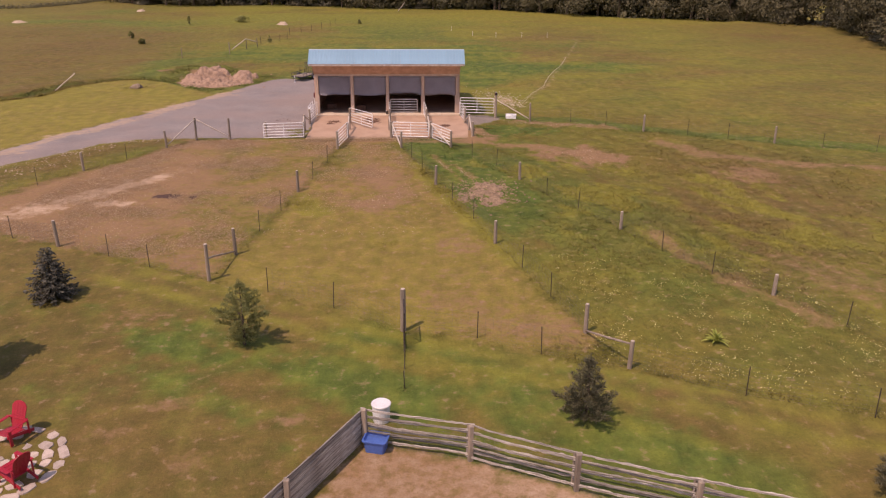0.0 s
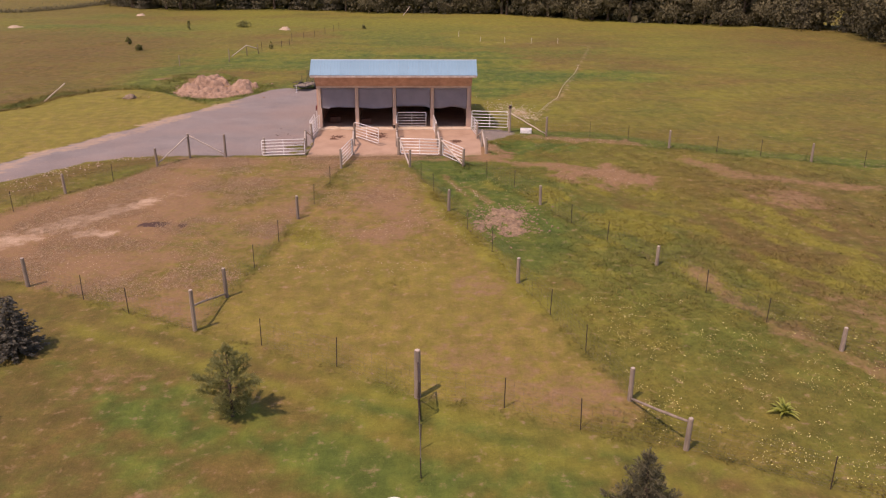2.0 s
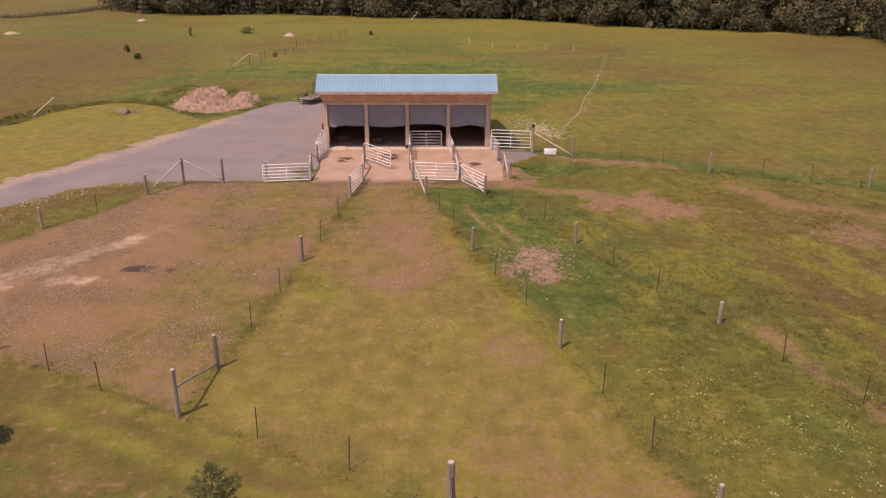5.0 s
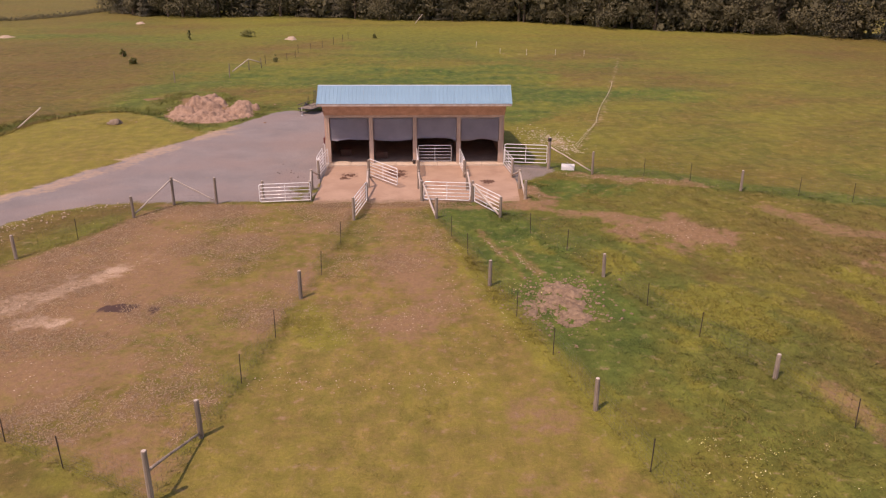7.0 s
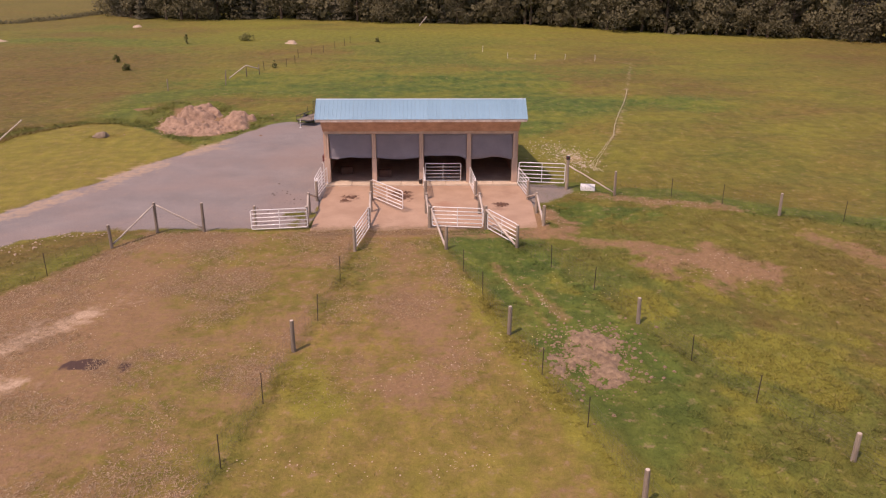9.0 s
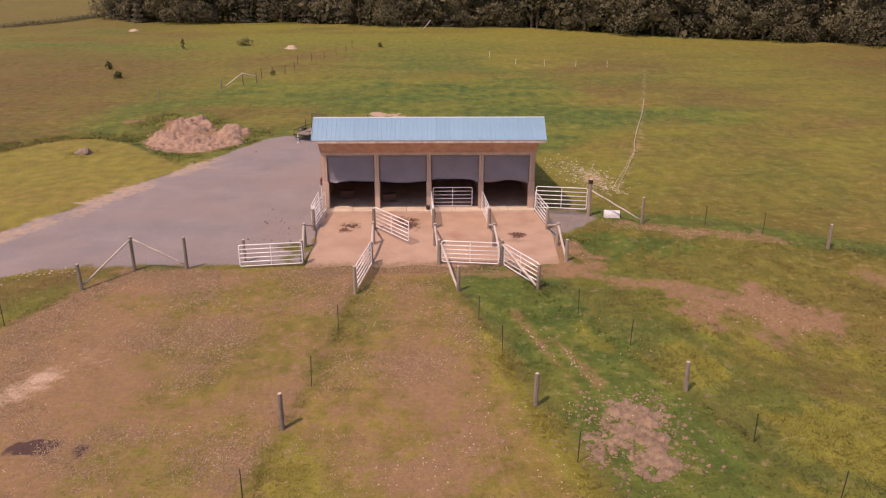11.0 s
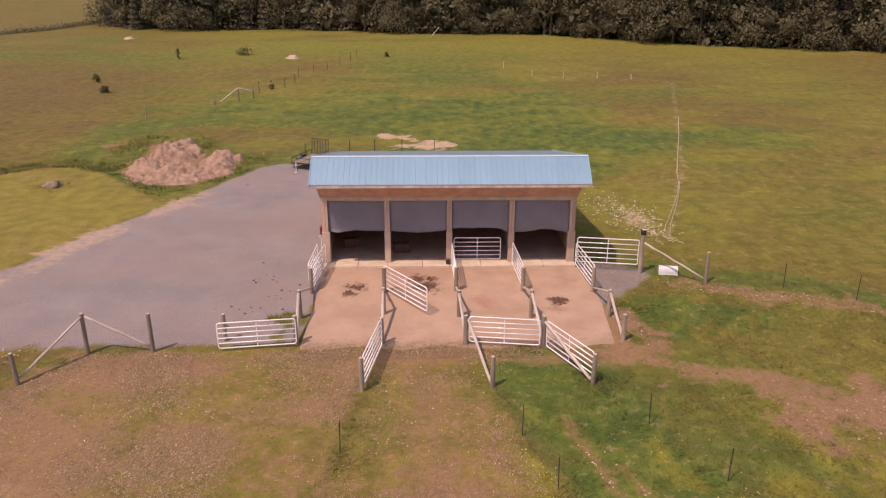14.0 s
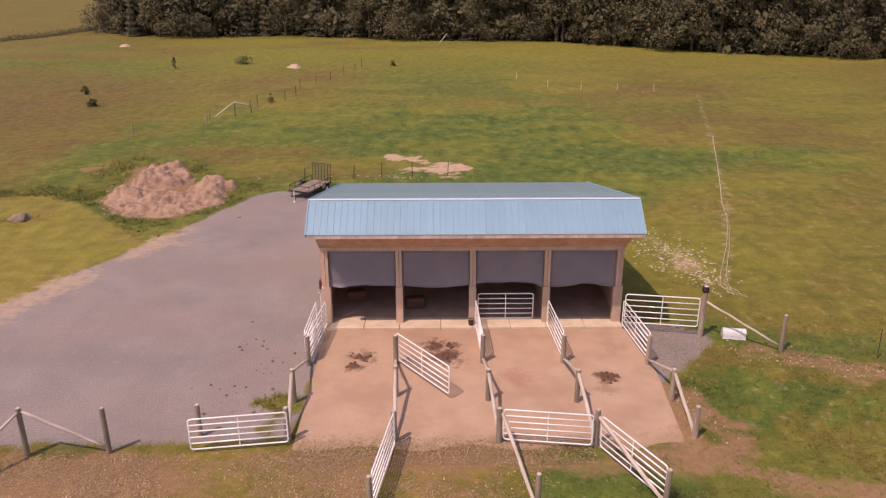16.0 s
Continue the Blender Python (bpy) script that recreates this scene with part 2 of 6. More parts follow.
MOUND = [(-26.3, 80.8), (-26.0, 84.0), (-26.4, 88.6), (-25.0, 90.0), (-22.6, 87.0), (-21.4, 85.4), (-19.6, 84.8), (-17.9, 81.0), (-17.6, 79.2), (-19.4, 76.4), (-21.4, 76.2), (-24.2, 77.8)]
LANE = [(-9, 24.4), (-8.5, 27.6), (-7.85, 30.6), (-6.8, 37.9), (-5.8, 45), (-5.3, 49), (-5, 52), (-1.4, 52), (-0.7, 48.6), (0.84, 43), (1.6, 39), (2.5, 36), (4.25, 28.6), (5.19, 25.6), (6.8, 18.9), (5.8, 17.2), (2.6, 18.6), (-0.3, 19.7), (-3.2, 21.4), (-6.1, 23)]
PADDOCK = [(-9, 24.4), (-8.5, 27.6), (-6.8, 37.9), (-5.3, 49), (-5.2, 52), (-17, 52), (-18.2, 49.4), (-19.8, 45.6), (-21.7, 42.9), (-26, 34), (-30, 26), (-22, 31), (-17.4, 28.8)]
LAWN = [(-60, 50), (-30, 35), (-17.4, 28.6), (-9, 24.2), (-0.3, 19.4), (4.8, 17.1), (7.7, 15.9), (14.7, 12.6), (40, 0), (40, -60), (-60, -60)]
GREEN = [(-1.2, 52), (-0.7, 48.6), (0.84, 43), (1.8, 39), (2.8, 36), (4.4, 29), (8, 31), (8.5, 36), (7.2, 40), (6.2, 44), (4.8, 49), (4.6, 52)]
CORRAL = [(-1.3, 11.9), (1.7, 11.0), (4.5, 9.6), (7.5, 8.4), (11, 7), (11, -3), (-9, -3), (-3.3, 8.7)]


def blob(x, y, cx, cy, rx, ry, turn=0.0):
    c, s = math.cos(radians(turn)), math.sin(radians(turn))
    u, v = (x - cx) * c + (y - cy) * s, -(x - cx) * s + (y - cy) * c
    wob = (grain(x, y, 0.5 * (rx + ry) / 2 + 0.25, 4, cx * 3.1) - 0.5) * 1.7 + (grain(x, y, 0.35, 2, cy) - 0.5) * 0.7
    return 1 - np.hypot(u / rx, v / ry) + wob


def cover(x, y):
    """What grows or lies at each place: shares of bare soil, lush grass, gravel, dry grass, sand, char, mown lawn and
    brown meadow. Soil and brown also hold some vignette tint at the left.
    """
    n1, n2, n3 = grain(x, y, 1.4, 3, 1), grain(x, y, 5, 3, 2), grain(x, y, 0.5, 2, 3)
    edge = (n1 - 0.5) * 1.4 + (n3 - 0.5) * 0.5
    gravel = np.maximum(smooth(-0.35, 0.35, inside(x, y, DRIVE) + edge * 0.6), 0.68 * smooth(-0.3, 0.3, inside(x, y, YARD) + edge * 0.7))
    island = smooth(-0.3, 0.3, inside(x, y, ISLAND) + edge * 0.4)
    lane, pad = smooth(-0.6, 0.8, inside(x, y, LANE) + edge), smooth(-0.6, 0.8, inside(x, y, PADDOCK) + edge)
    lawn = smooth(-0.4, 0.4, inside(x, y, LAWN) + edge * 0.6)
    corral = smooth(-0.3, 0.3, inside(x, y, CORRAL) + edge * 0.5)
    soil = corral * (0.75 + 0.5 * (n1 - 0.5))
    soil = np.maximum(soil, lane * smooth(-0.2, 0.9, blob(x, y, -1.7, 39.8, 3.2, 6.6)) * 0.9)
    soil = np.maximum(soil, lane * smooth(0.0, 0.9, blob(x, y, -2.8, 48.0, 1.6, 6.5) + edge * 0.4) * 0.6)
    soil = np.maximum(soil, lane * smooth(-0.3, 0.9, blob(x, y, 4.1, 19.9, 5.4, 2.6, -28)) * 0.58)
    soil = np.maximum(soil, lane * smooth(-0.1, 0.8, blob(x, y, 2.6, 28.0, 1.8, 3.0)) * 0.55)
    soil = np.maximum(soil, smooth(-0.5, 0.7, blob(x, y, -4, 51.3, 5.6, 1.4) + edge * 0.6) * 0.72)
    soil = np.maximum(soil, smooth(-0.2, 0.7, blob(x, y, 12.2, 46.5, 3.9, 2.7, -22)) * 0.95)
    soil = np.maximum(soil, smooth(-0.2, 0.9, blob(x, y, 19.2, 24.0, 4.6, 3.0, -50)) * 0.42)
    soil = np.maximum(soil, smooth(0.0, 0.5, blob(x, y, 12.4, 57.0, 6.2, 1.0, -22) + edge * 0.7) * 0.62)
    soil = np.maximum(soil, smooth(0.0, 0.5, blob(x, y, 5.6, 53.8, 1.1, 2.0) + edge * 0.5) * 0.8)
    soil = np.maximum(soil, smooth(-0.3, 0.7, inside(x, y, MOUND) + edge * 0.8) * 0.9)
    soil = np.maximum(soil, smooth(0.0, 0.5, blob(x, y, -29.6, 88.4, 1.6, 0.8) + edge * 0.3) * 0.8)
    soil = np.maximum(soil, 0.62 * smooth(0.0, 0.8, 1 - along(x, y, [(19.6, 50.2), (21.5, 46.2), (25.5, 44.6), (34, 41.5)]) / 1.3 + edge * 0.8 + (n2 - 0.5)))
    soil = np.maximum(soil, smooth(-0.2, 0.8, blob(x, y, 22.6, 41.0, 3.0, 3.6, -40)) * 0.7)
    soil = np.maximum(soil, 0.55 * smooth(0.0, 0.8, 1 - along(x, y, [(12.9, 29.6), (13.5, 26.4), (14.6, 23.4), (16.4, 19.5)]) / 0.9 + edge * 0.9))
    # More soil to the left: trodden ground plus a reddish vignette tint painted in.
    soil = np.maximum(soil, pad * smooth(0.25, 0.75, n2 * 0.75 + n1 * 0.35 + 0.12 * smooth(33, 48, y) + 0.16 * smooth(-8, -17, x) - 0.05) * 0.85)
    for cx, cy, r, much in ((-3.9, 13.2, 0.55, 0.85), (-7.9, 14.4, 0.6, 0.5), (-9.2, 12.6, 0.8, 0.4), (-11, 20.6, 1.5, 0.3), (-6.4, 11.2, 0.7, 0.4)):
        soil = np.maximum(soil, smooth(-0.2, 1.0, blob(x, y, cx, cy, r * 1.3, r)) * much)
    turf = pad * np.maximum(smooth(0.0, 0.8, blob(x, y, -12.4, 48.2, 4.2, 1.5) + edge * 0.5), smooth(-0.1, 0.8, blob(x, y, -10.6, 34.5, 2.6, 6.0, 8) + (n2 - 0.5)))
    soil = soil * (1 - 0.6 * turf)
    soil = np.maximum(soil, smooth(0.0, 0.8, blob(x, y, 5.7, 52.9, 1.3, 2.2) + edge * 0.5) * 0.95)
    soil = np.maximum(soil, smooth(0.0, 0.7, 1 - along(x, y, [(4.8, 51), (4.8, 57.5)]) / 0.7 + edge * 0.4) * 0.85)
    soil = np.maximum(soil, 0.75 * smooth(0.0, 0.8, 1 - along(x, y, [(2.6, 51.1), (5.4, 51.2), (7.4, 50.2), (10, 49.2), (11.6, 48.4)]) / 1.1 + edge * 0.8))
    sand = pad * smooth(-0.1, 0.8, blob(x, y, -18.4, 38.0, 7.4, 1.3, 52)) * 0.85
    sand = np.maximum(sand, smooth(-0.1, 0.7, blob(x, y, -17.0, 35.6, 1.4, 0.7)) * 0.75)
    sand = np.maximum(sand, 0.74 * smooth(0.0, 0.9, 1 - along(x, y, [(-18.4, 73.2), (-19.6, 70.4), (-21.2, 67.2), (-23.0, 61.8), (-25.5, 57), (-30.5, 45)]) / 1.6 + edge * 1.2 - 0.25 * n2))
    sand = np.maximum(sand, 0.24 * smooth(0.0, 0.9, 1 - along(x, y, [(10.3, 64.2), (14.8, 77), (19.1, 91.4), (24.7, 111.4), (27.6, 122), (26.2, 124.6), (23, 125), (10.9, 130)]) / 0.5 + edge * 0.5))
    sand = np.maximum(sand, 0.55 * smooth(-0.1, 0.9, blob(x, y, 9.3, 69.2, 1.2, 4.6, 12)))
    sand = np.maximum(sand, 0.9 * np.maximum(smooth(0.0, 0.4, blob(x, y, -3.0, 88.0, 2.8, 1.9, -20)), smooth(0.0, 0.5, blob(x, y, -5.8, 91.6, 2.6, 1.1, -35))))
    char = smooth(0.0, 0.4, blob(x, y, -14.6, 36.9, 0.95, 0.42, 10) + edge * 0.35) + smooth(0.0, 0.5, blob(x, y, -13.0, 36.8, 0.42, 0.34) + edge * 0.35)
    slant = grain(x * 0.3 + y * 0.14, (y + 0.47 * x) * 1.0, 1.3, 3, 71)
    lush = smooth(-0.8, 1.2, inside(x, y, GREEN) + edge * 1.6) * smooth(18, 36, y + 7 * (n2 - 0.5)) * (0.8 + 0.7 * (n1 - 0.3))
    lush = np.maximum(lush, smooth(0.0, 0.6, blob(x, y, 8.4, 55.0, 4.4, 2.4, -20) + edge * 0.5))
    broad = grain(x * 0.55, y, 13, 3, 81)
    lush = np.maximum(lush, smooth(0.0, 0.9, blob(x, y, -3, 101, 25, 15, -8) + (broad - 0.42) * 2.4 + (n2 - 0.5) * 0.6) * 1.15)
    lush = np.maximum(lush, smooth(0.0, 0.9, blob(x, y, 8, 80, 6, 16, -14) + (n2 - 0.5) * 1.2) * 1.0)
    lush = np.maximum(lush, smooth(-0.2, 0.8, 1 - along(x, y, [(-29, 79.5), (-30.5, 85), (-30, 97), (-24, 99)]) / 3.6 + (n2 - 0.5) * 1.6) * 0.8)
    lush = np.maximum(lush, smooth(0.0, 0.5, 1 - np.abs(inside(x, y, MOUND) + 1.2) / 2.2 + edge * 0.8 + (n2 - 0.5)) * 0.62)
    lush = np.maximum(lush, smooth(0.0, 0.8, blob(x, y, -20, 160, 60, 40, 0) + (broad - 0.5) * 1.6) * 0.7 * smooth(0.4, 0.6, broad))
    lush = lush * (1 - 0.85 * smooth(0.1, 0.7, blob(x, y, -18.5, 93.5, 5.5, 3.2, -10) + edge * 0.3))
    # Band along the back fence: long grass with its shadow line put into the colour.
    lush = np.maximum(lush, 0.8 * smooth(0.0, 0.6, 1 - along(x, y, [(8, 60.2), (10.6, 59.2), (14, 58.4), (19, 54.9), (36, 48.2), (60, 38)]) / 1.7 + edge * 0.5))
    lush = np.maximum(lush, 0.7 * smooth(0.0, 0.6, 1 - np.abs(inside(x, y, ISLAND) + 1.3) / 1.3 + edge * 0.4) * (y > 58) * (x < -19))
    lush = np.maximum(lush, 0.3 * smooth(0.0, 0.6, 1 - along(x, y, [(-17.3, 50.8), (-19.4, 48.4), (-21.4, 45)]) / 1.5 + edge * 0.6))
    lush = np.maximum(lush, lane * smooth(0.0, 0.6, np.maximum(blob(x, y, -4.2, 47.4, 1.2, 4.4), blob(x, y, -1.6, 49.2, 1.0, 2.6)) + edge * 0.5) * 1.1)
    lush = np.maximum(lush, 0.28 * turf)
    lush = np.maximum(lush, lawn * smooth(0.1, 0.9, blob(x, y, 0.5, 15.0, 12, 4.8, -25) + 0.15 + (n2 - 0.5) * 0.8 + (slant - 0.5) * 1.6) * 0.95)
    lush = np.maximum(lush, lawn * smooth(0.45, 0.75, n2) * smooth(-14, -4, x) * 0.75)
    bright = lawn * smooth(-0.2, 0.9, 1 - along(x, y, [(-12, 24.6), (-0.3, 18.2), (4.8, 16.0), (14, 11.5)]) / 2.4 + (n2 - 0.5) + (slant - 0.5) * 1.6) * (0.45 + 0.4 * np.sin(along(x, y, [(-40, 41), (-17.4, 28.7), (-9, 24.3), (-0.3, 19.3), (7.8, 16.1), (18.2, 11.2), (40, 1)]) * 4.2 + 2.5 * (n1 - 0.5)))
    bright = np.maximum(bright, lane * smooth(0.0, 0.5, 1 - along(x, y, [(-7, 36.6), (-6.2, 35.4), (-5.2, 34)]) / 1.3 + edge * 0.5))
    bright = np.maximum(bright, smooth(0.0, 0.6, 1 - along(x, y, [(0.2, 44.5), (1.6, 38.5), (3.6, 31.5), (5.0, 26)]) / 0.8 + edge * 0.7))
    dry = np.maximum(lane * (0.75 + 0.5 * (n2 - 0.5)), pad * (0.65 + 0.6 * (n1 - 0.5)))
    bright = np.maximum(bright, island * (0.62 + 0.6 * (n2 - 0.4)))
    comb = grain((0.43 * x - 0.9 * y) * 0.4, 0.9 * x + 0.43 * y, 1.15, 3, 61)
    sward = smooth(-0.3, 0.5, blob(x, y, 14.5, 33.5, 7.5, 11, 25) + (n2 - 0.5)) * smooth(0.0, 1.5, -inside(x, y, LANE)) * smooth(0.0, 1.5, -inside(x, y, LAWN))
    bright = np.maximum(bright, smooth(0.46, 0.58, comb) * sward * 1.1)
    bright = np.maximum(bright, 0.75 * smooth(125, 172, y) * smooth(0.30, 0.55, broad) * smooth(-62, -35, x))
    bright = np.maximum(bright, 0.5 * smooth(0.48, 0.66, grain(x * 0.6, y, 6, 3, 83)) * smooth(60, 70, y) * smooth(-32, -18, x) * smooth(55, 35, x))
    bright = np.maximum(bright, lane * smooth(42, 27, y) * (0.35 + 0.9 * (n2 - 0.45)))
    dry = np.maximum(dry, island * (0.72 + 0.5 * (n1 - 0.5)))
    east = smooth(-0.3, 0.6, blob(x, y, 8.5, 38, 5.5, 17, 20))
    lush = np.maximum(lush, east * (1 - np.clip(lane + lawn, 0, 1)) * (0.55 + 1.2 * (n2 - 0.4)) * 0.7)
    rut = np.minimum(along(x, y, [(1.6, 47), (2.6, 43), (3.25, 39.8)]), along(x, y, [(3.0, 44), (3.6, 42.2), (4.1, 40.2)]))
    lush = lush * (1 - 0.5 * smooth(0.0, 0.7, 1 - rut / 0.4 + edge * 0.9))
    soil = np.maximum(soil, 0.5 * smooth(0.1, 0.8, 1 - rut / 0.32 + edge * 1.3))
    wild = 1 - np.clip(lane + pad + lawn + island + gravel + lush, 0, 1)
    # Browner to the left: meadow tone plus warm vignette darkening put into the colour.
    brown = wild * smooth(0.46, 0.86, grain(x, y, 22, 3, 7) * 0.75 + n2 * 0.25 + 0.18 * smooth(-10, -45, x) * smooth(170, 90, y))
    brown = np.maximum(brown, wild * smooth(-26, -46, x + 10 * (broad - 0.5)) * smooth(66, 80, y) * smooth(175, 130, y) * (0.8 + 0.8 * (broad - 0.4)))
    brown = np.maximum(brown, wild * smooth(-55, -72, x) * smooth(165, 190, y) * 0.5)
    brown = np.maximum(brown, wild * smooth(36, 70, x + 18 * (broad - 0.5)) * 0.6)
    brown = np.maximum(brown, wild * sward * smooth(0.48, 0.36, comb) * 0.8)
    brown = np.maximum(brown, smooth(0.0, 0.8, blob(x, y, -18.5, 93.5, 6, 3.6, -10)) * 0.85)
    brown = np.maximum(brown, smooth(0.0, 0.6, -inside(x, y, DRIVE)) * smooth(0.0, 0.8, 1 - along(x, y, [(-18.5, 50.8), (-21.5, 49.6), (-24.0, 46.0), (-27.5, 40)]) / 3.0 + edge * 0.5) * 0.85)
    brown = brown * (1 - 0.75 * smooth(-0.3, 0.6, blob(x, y, 8, 42, 6, 15, 20)))
    # The left lawn's brown is partly vignette darkening painted into the grass.
    brown = np.maximum(brown, lawn * (1 - 0.6 * np.clip(lush, 0, 1)) * smooth(0.20, 0.62, grain(x, y, 6, 3, 9) + 0.45 * smooth(0, -12, x) + 0.15 * smooth(6, 12, x)) * 0.8)
    gravel = gravel * (1 - 0.8 * smooth(0.0, 0.9, blob(x, y, -9.1, 54.6, 0.8, 2.6, 8) + edge * 1.6))
    lush = np.maximum(lush, 0.35 * smooth(0.0, 0.9, blob(x, y, -9.1, 54.6, 0.8, 2.6, 8) + edge * 1.6))
    sand = np.maximum(sand, corral * (0.42 + 0.6 * (n2 - 0.5)))
    soil, sand = soil * (1 - gravel), sand * (1 - 0.3 * gravel)
    return soil, lush, gravel, dry, sand, np.clip(char, 0, 1), np.clip(bright, 0, 1), brown, lawn


def rise(x, y):
    """The ground's height."""
    x, y = np.asarray(x, float), np.asarray(y, float)
    flat = np.maximum.reduce([smooth(-2.5, 0.3, inside(x, y, DRIVE)), smooth(-2.0, 0.5, inside(x, y, [(-9, 51.5), (5.5, 51.5), (5.5, 75), (-9, 75)])), smooth(-1, 0.4, inside(x, y, YARD))])
    z = 0.16 * (grain(x, y, 9, 3, 21) - 0.5) + 0.05 * (grain(x, y, 1.1, 2, 22) - 0.5)
    kept = np.maximum.reduce([smooth(-1.5, 0.5, inside(x, y, p)) for p in (LANE, PADDOCK, LAWN, ISLAND)])
    rough = (1 - kept) * smooth(230, 150, y)
    z = z + rough * (0.20 * (grain(x, y, 2.2, 3, 25) - 0.5) + 0.5 * (grain(x, y, 7, 2, 26) - 0.5)) + kept * smooth(-32, -27, x) * smooth(58, 52, y) * 0.06 * (grain(x, y, 0.55, 2, 27) - 0.5)
    z = z - 0.35 * smooth(1.6, 0.0, np.abs(inside(x, y, ISLAND) + 1.4)) * (y > 60) * (x < -24)
    bank = 0.09 * smooth(4.5, 4.95, x) * smooth(6.9, 5.4, x) * smooth(50.6, 52.4, y) * smooth(60.8, 59.4, y)
    return z * (1 - flat) + bank


def gz(x, y):
    return float(rise(np.array([x]), np.array([y]))[0])


def stretch_axis(lo, a, b, hi, step):
    """Even steps from a to b, widening to lo and hi."""
    mid = np.arange(a, b + 1e-6, step)
    up, down, s, v, w = [], [], step, b, a
    while v < hi or w > lo:
        s = min(s * (1.022 if s < 2.4 else 1.12), 60)
        v, w = v + s, w - s
        up.append(v), down.append(w)
    return np.concatenate([down[::-1], mid, up])


def build_ground():
    xs, ys = stretch_axis(-900, -30, 26, 900, 0.22), stretch_axis(-300, 5, 96, 1500, 0.22)
    X, Y = np.meshgrid(xs, ys)
    x, y = X.ravel(), Y.ravel()
    z = rise(x, y)
    nx, ny = len(xs), len(ys)
    i = (np.arange(ny - 1)[:, None] * nx + np.arange(nx - 1)[None, :]).ravel()
    data = raw("ground", np.stack([x, y, z], 1), np.stack([i, i + 1, i + nx + 1, i + nx], 1), ground_material())
    data.polygons.foreach_set("use_smooth", [True] * len(data.polygons))
    c = cover(x, y)
    for name, four in (("cover_a", c[:4]), ("cover_b", c[4:8])):
        at = data.color_attributes.new(name, "FLOAT_COLOR", "POINT")
        at.data.foreach_set("color", np.stack(four, 1).astype(np.float32).ravel())
    tagged(new("ground", data), "rough farm meadow with dry lanes, bare soil and a grey gravel drive", "ground", kind="structure")


def ground_material():
    m, t, b = nodes_of("meadow_and_gravel", 0.95)
    b.inputs["Specular IOR Level"].default_value = 0.2
    share = []
    for name in ("cover_a", "cover_b"):
        at = t.nodes.new("ShaderNodeAttribute")
        at.attribute_name = name
        sp = t.nodes.new("ShaderNodeSeparateColor")
        t.links.new(at.outputs["Color"], sp.inputs[0])
        share += [sp.outputs[0], sp.outputs[1], sp.outputs[2], at.outputs["Alpha"]]
    soil, lush, gravel, dry, sand, char, bright, brown = share
    fine, mid, wide, huge = noise_of(t, 0.07, 5, 0.7), noise_of(t, 0.45, 4, 0.65), noise_of(t, 3.0, 4), noise_of(t, 14.0, 3)
    streak = noise_of(t, 0.8, 4, 0.6, (1.0, 0.25, 1.0))

    clod = noise_of(t, 0.20, 5, 0.72)
    blades_wide = noise_of(t, 1.3, 4, 0.6, (1.0, 0.6, 1.0))

    def broken(mask, width=0.25, by=fine, soft=0.2):
        return ramp(t, math_of(t, "ADD", mask, ramp(t, by, 0.25, 0.75, -width, width)), 0.5 - soft, 0.5 + soft)

    grass = mix(t, ramp(t, wide, 0.35, 0.65), GRASS_A, GRASS_B)
    grass = mix(t, ramp(t, huge, 0.4, 0.65, 0.0, 0.6), grass, GRASS_C)
    grass = mix(t, ramp(t, noise_of(t, 4.6, 5, 0.62, (0.7, 1.0, 1.0)), 0.52, 0.74, 0.0, 0.42), grass, RUST)
    grass = mix(t, ramp(t, noise_of(t, 6.2, 5, 0.62, (0.6, 1.0, 1.0)), 0.50, 0.68, 0.0, 0.7), grass, MOSS)
    grass = mix(t, ramp(t, noise_of(t, 9.0, 5, 0.62, (0.5, 1.0, 1.0)), 0.48, 0.66, 0.0, 0.75), grass, SUNNY_B)
    grass = mix(t, math_of(t, "MULTIPLY", brown, ramp(t, mid, 0.2, 0.7, 0.4, 0.9)), grass, BROWN)
    grass = mix(t, broken(lush, 0.3, blades_wide, 0.5), grass, mix(t, ramp(t, blades_wide, 0.35, 0.65), LUSH_A, LUSH_B))
    grass = mix(t, broken(dry, 0.3, mid, 0.45), grass, mix(t, ramp(t, mid, 0.35, 0.65), DRY_A, DRY_B))
    grass = mix(t, math_of(t, "MULTIPLY", broken(bright, 0.25, blades_wide, 0.5), 0.8), grass, mix(t, ramp(t, mid, 0.35, 0.65), SUNNY_A, SUNNY_B))
    tufts = math_of(t, "ADD", math_of(t, "MULTIPLY", fine, 0.6), math_of(t, "MULTIPLY", streak, 0.4))
    grass = mix(t, 1.0, grass, mix(t, ramp(t, tufts, 0.33, 0.66), (0.80, 0.80, 0.78), (1.19, 1.18, 1.15)), "MULTIPLY")
    grass = mix(t, 1.0, grass, mix(t, ramp(t, clod, 0.34, 0.66), (0.88, 0.88, 0.87), (1.12, 1.11, 1.10)), "MULTIPLY")
    grass = mix(t, 1.0, grass, mix(t, ramp(t, noise_of(t, 0.9, 4, 0.6), 0.34, 0.66), (0.80, 0.82, 0.80), (1.20, 1.18, 1.14)), "MULTIPLY")
    earth = mix(t, ramp(t, mid, 0.35, 0.7), EARTH_A, EARTH_B)
    earth = mix(t, 1.0, earth, mix(t, ramp(t, clod, 0.34, 0.66), (0.80, 0.79, 0.78), (1.18, 1.18, 1.18)), "MULTIPLY")
    earth = mix(t, ramp(t, fine, 0.4, 0.75, 0.0, 0.7), earth, EARTH_C)
    col = mix(t, broken(soil, 0.4, mid, 0.32), grass, mix(t, ramp(t, fine, 0.5, 0.62), earth, DRY_B))
    chips = t.nodes.new("ShaderNodeTexVoronoi")
    chips.inputs["Scale"].default_value = 28
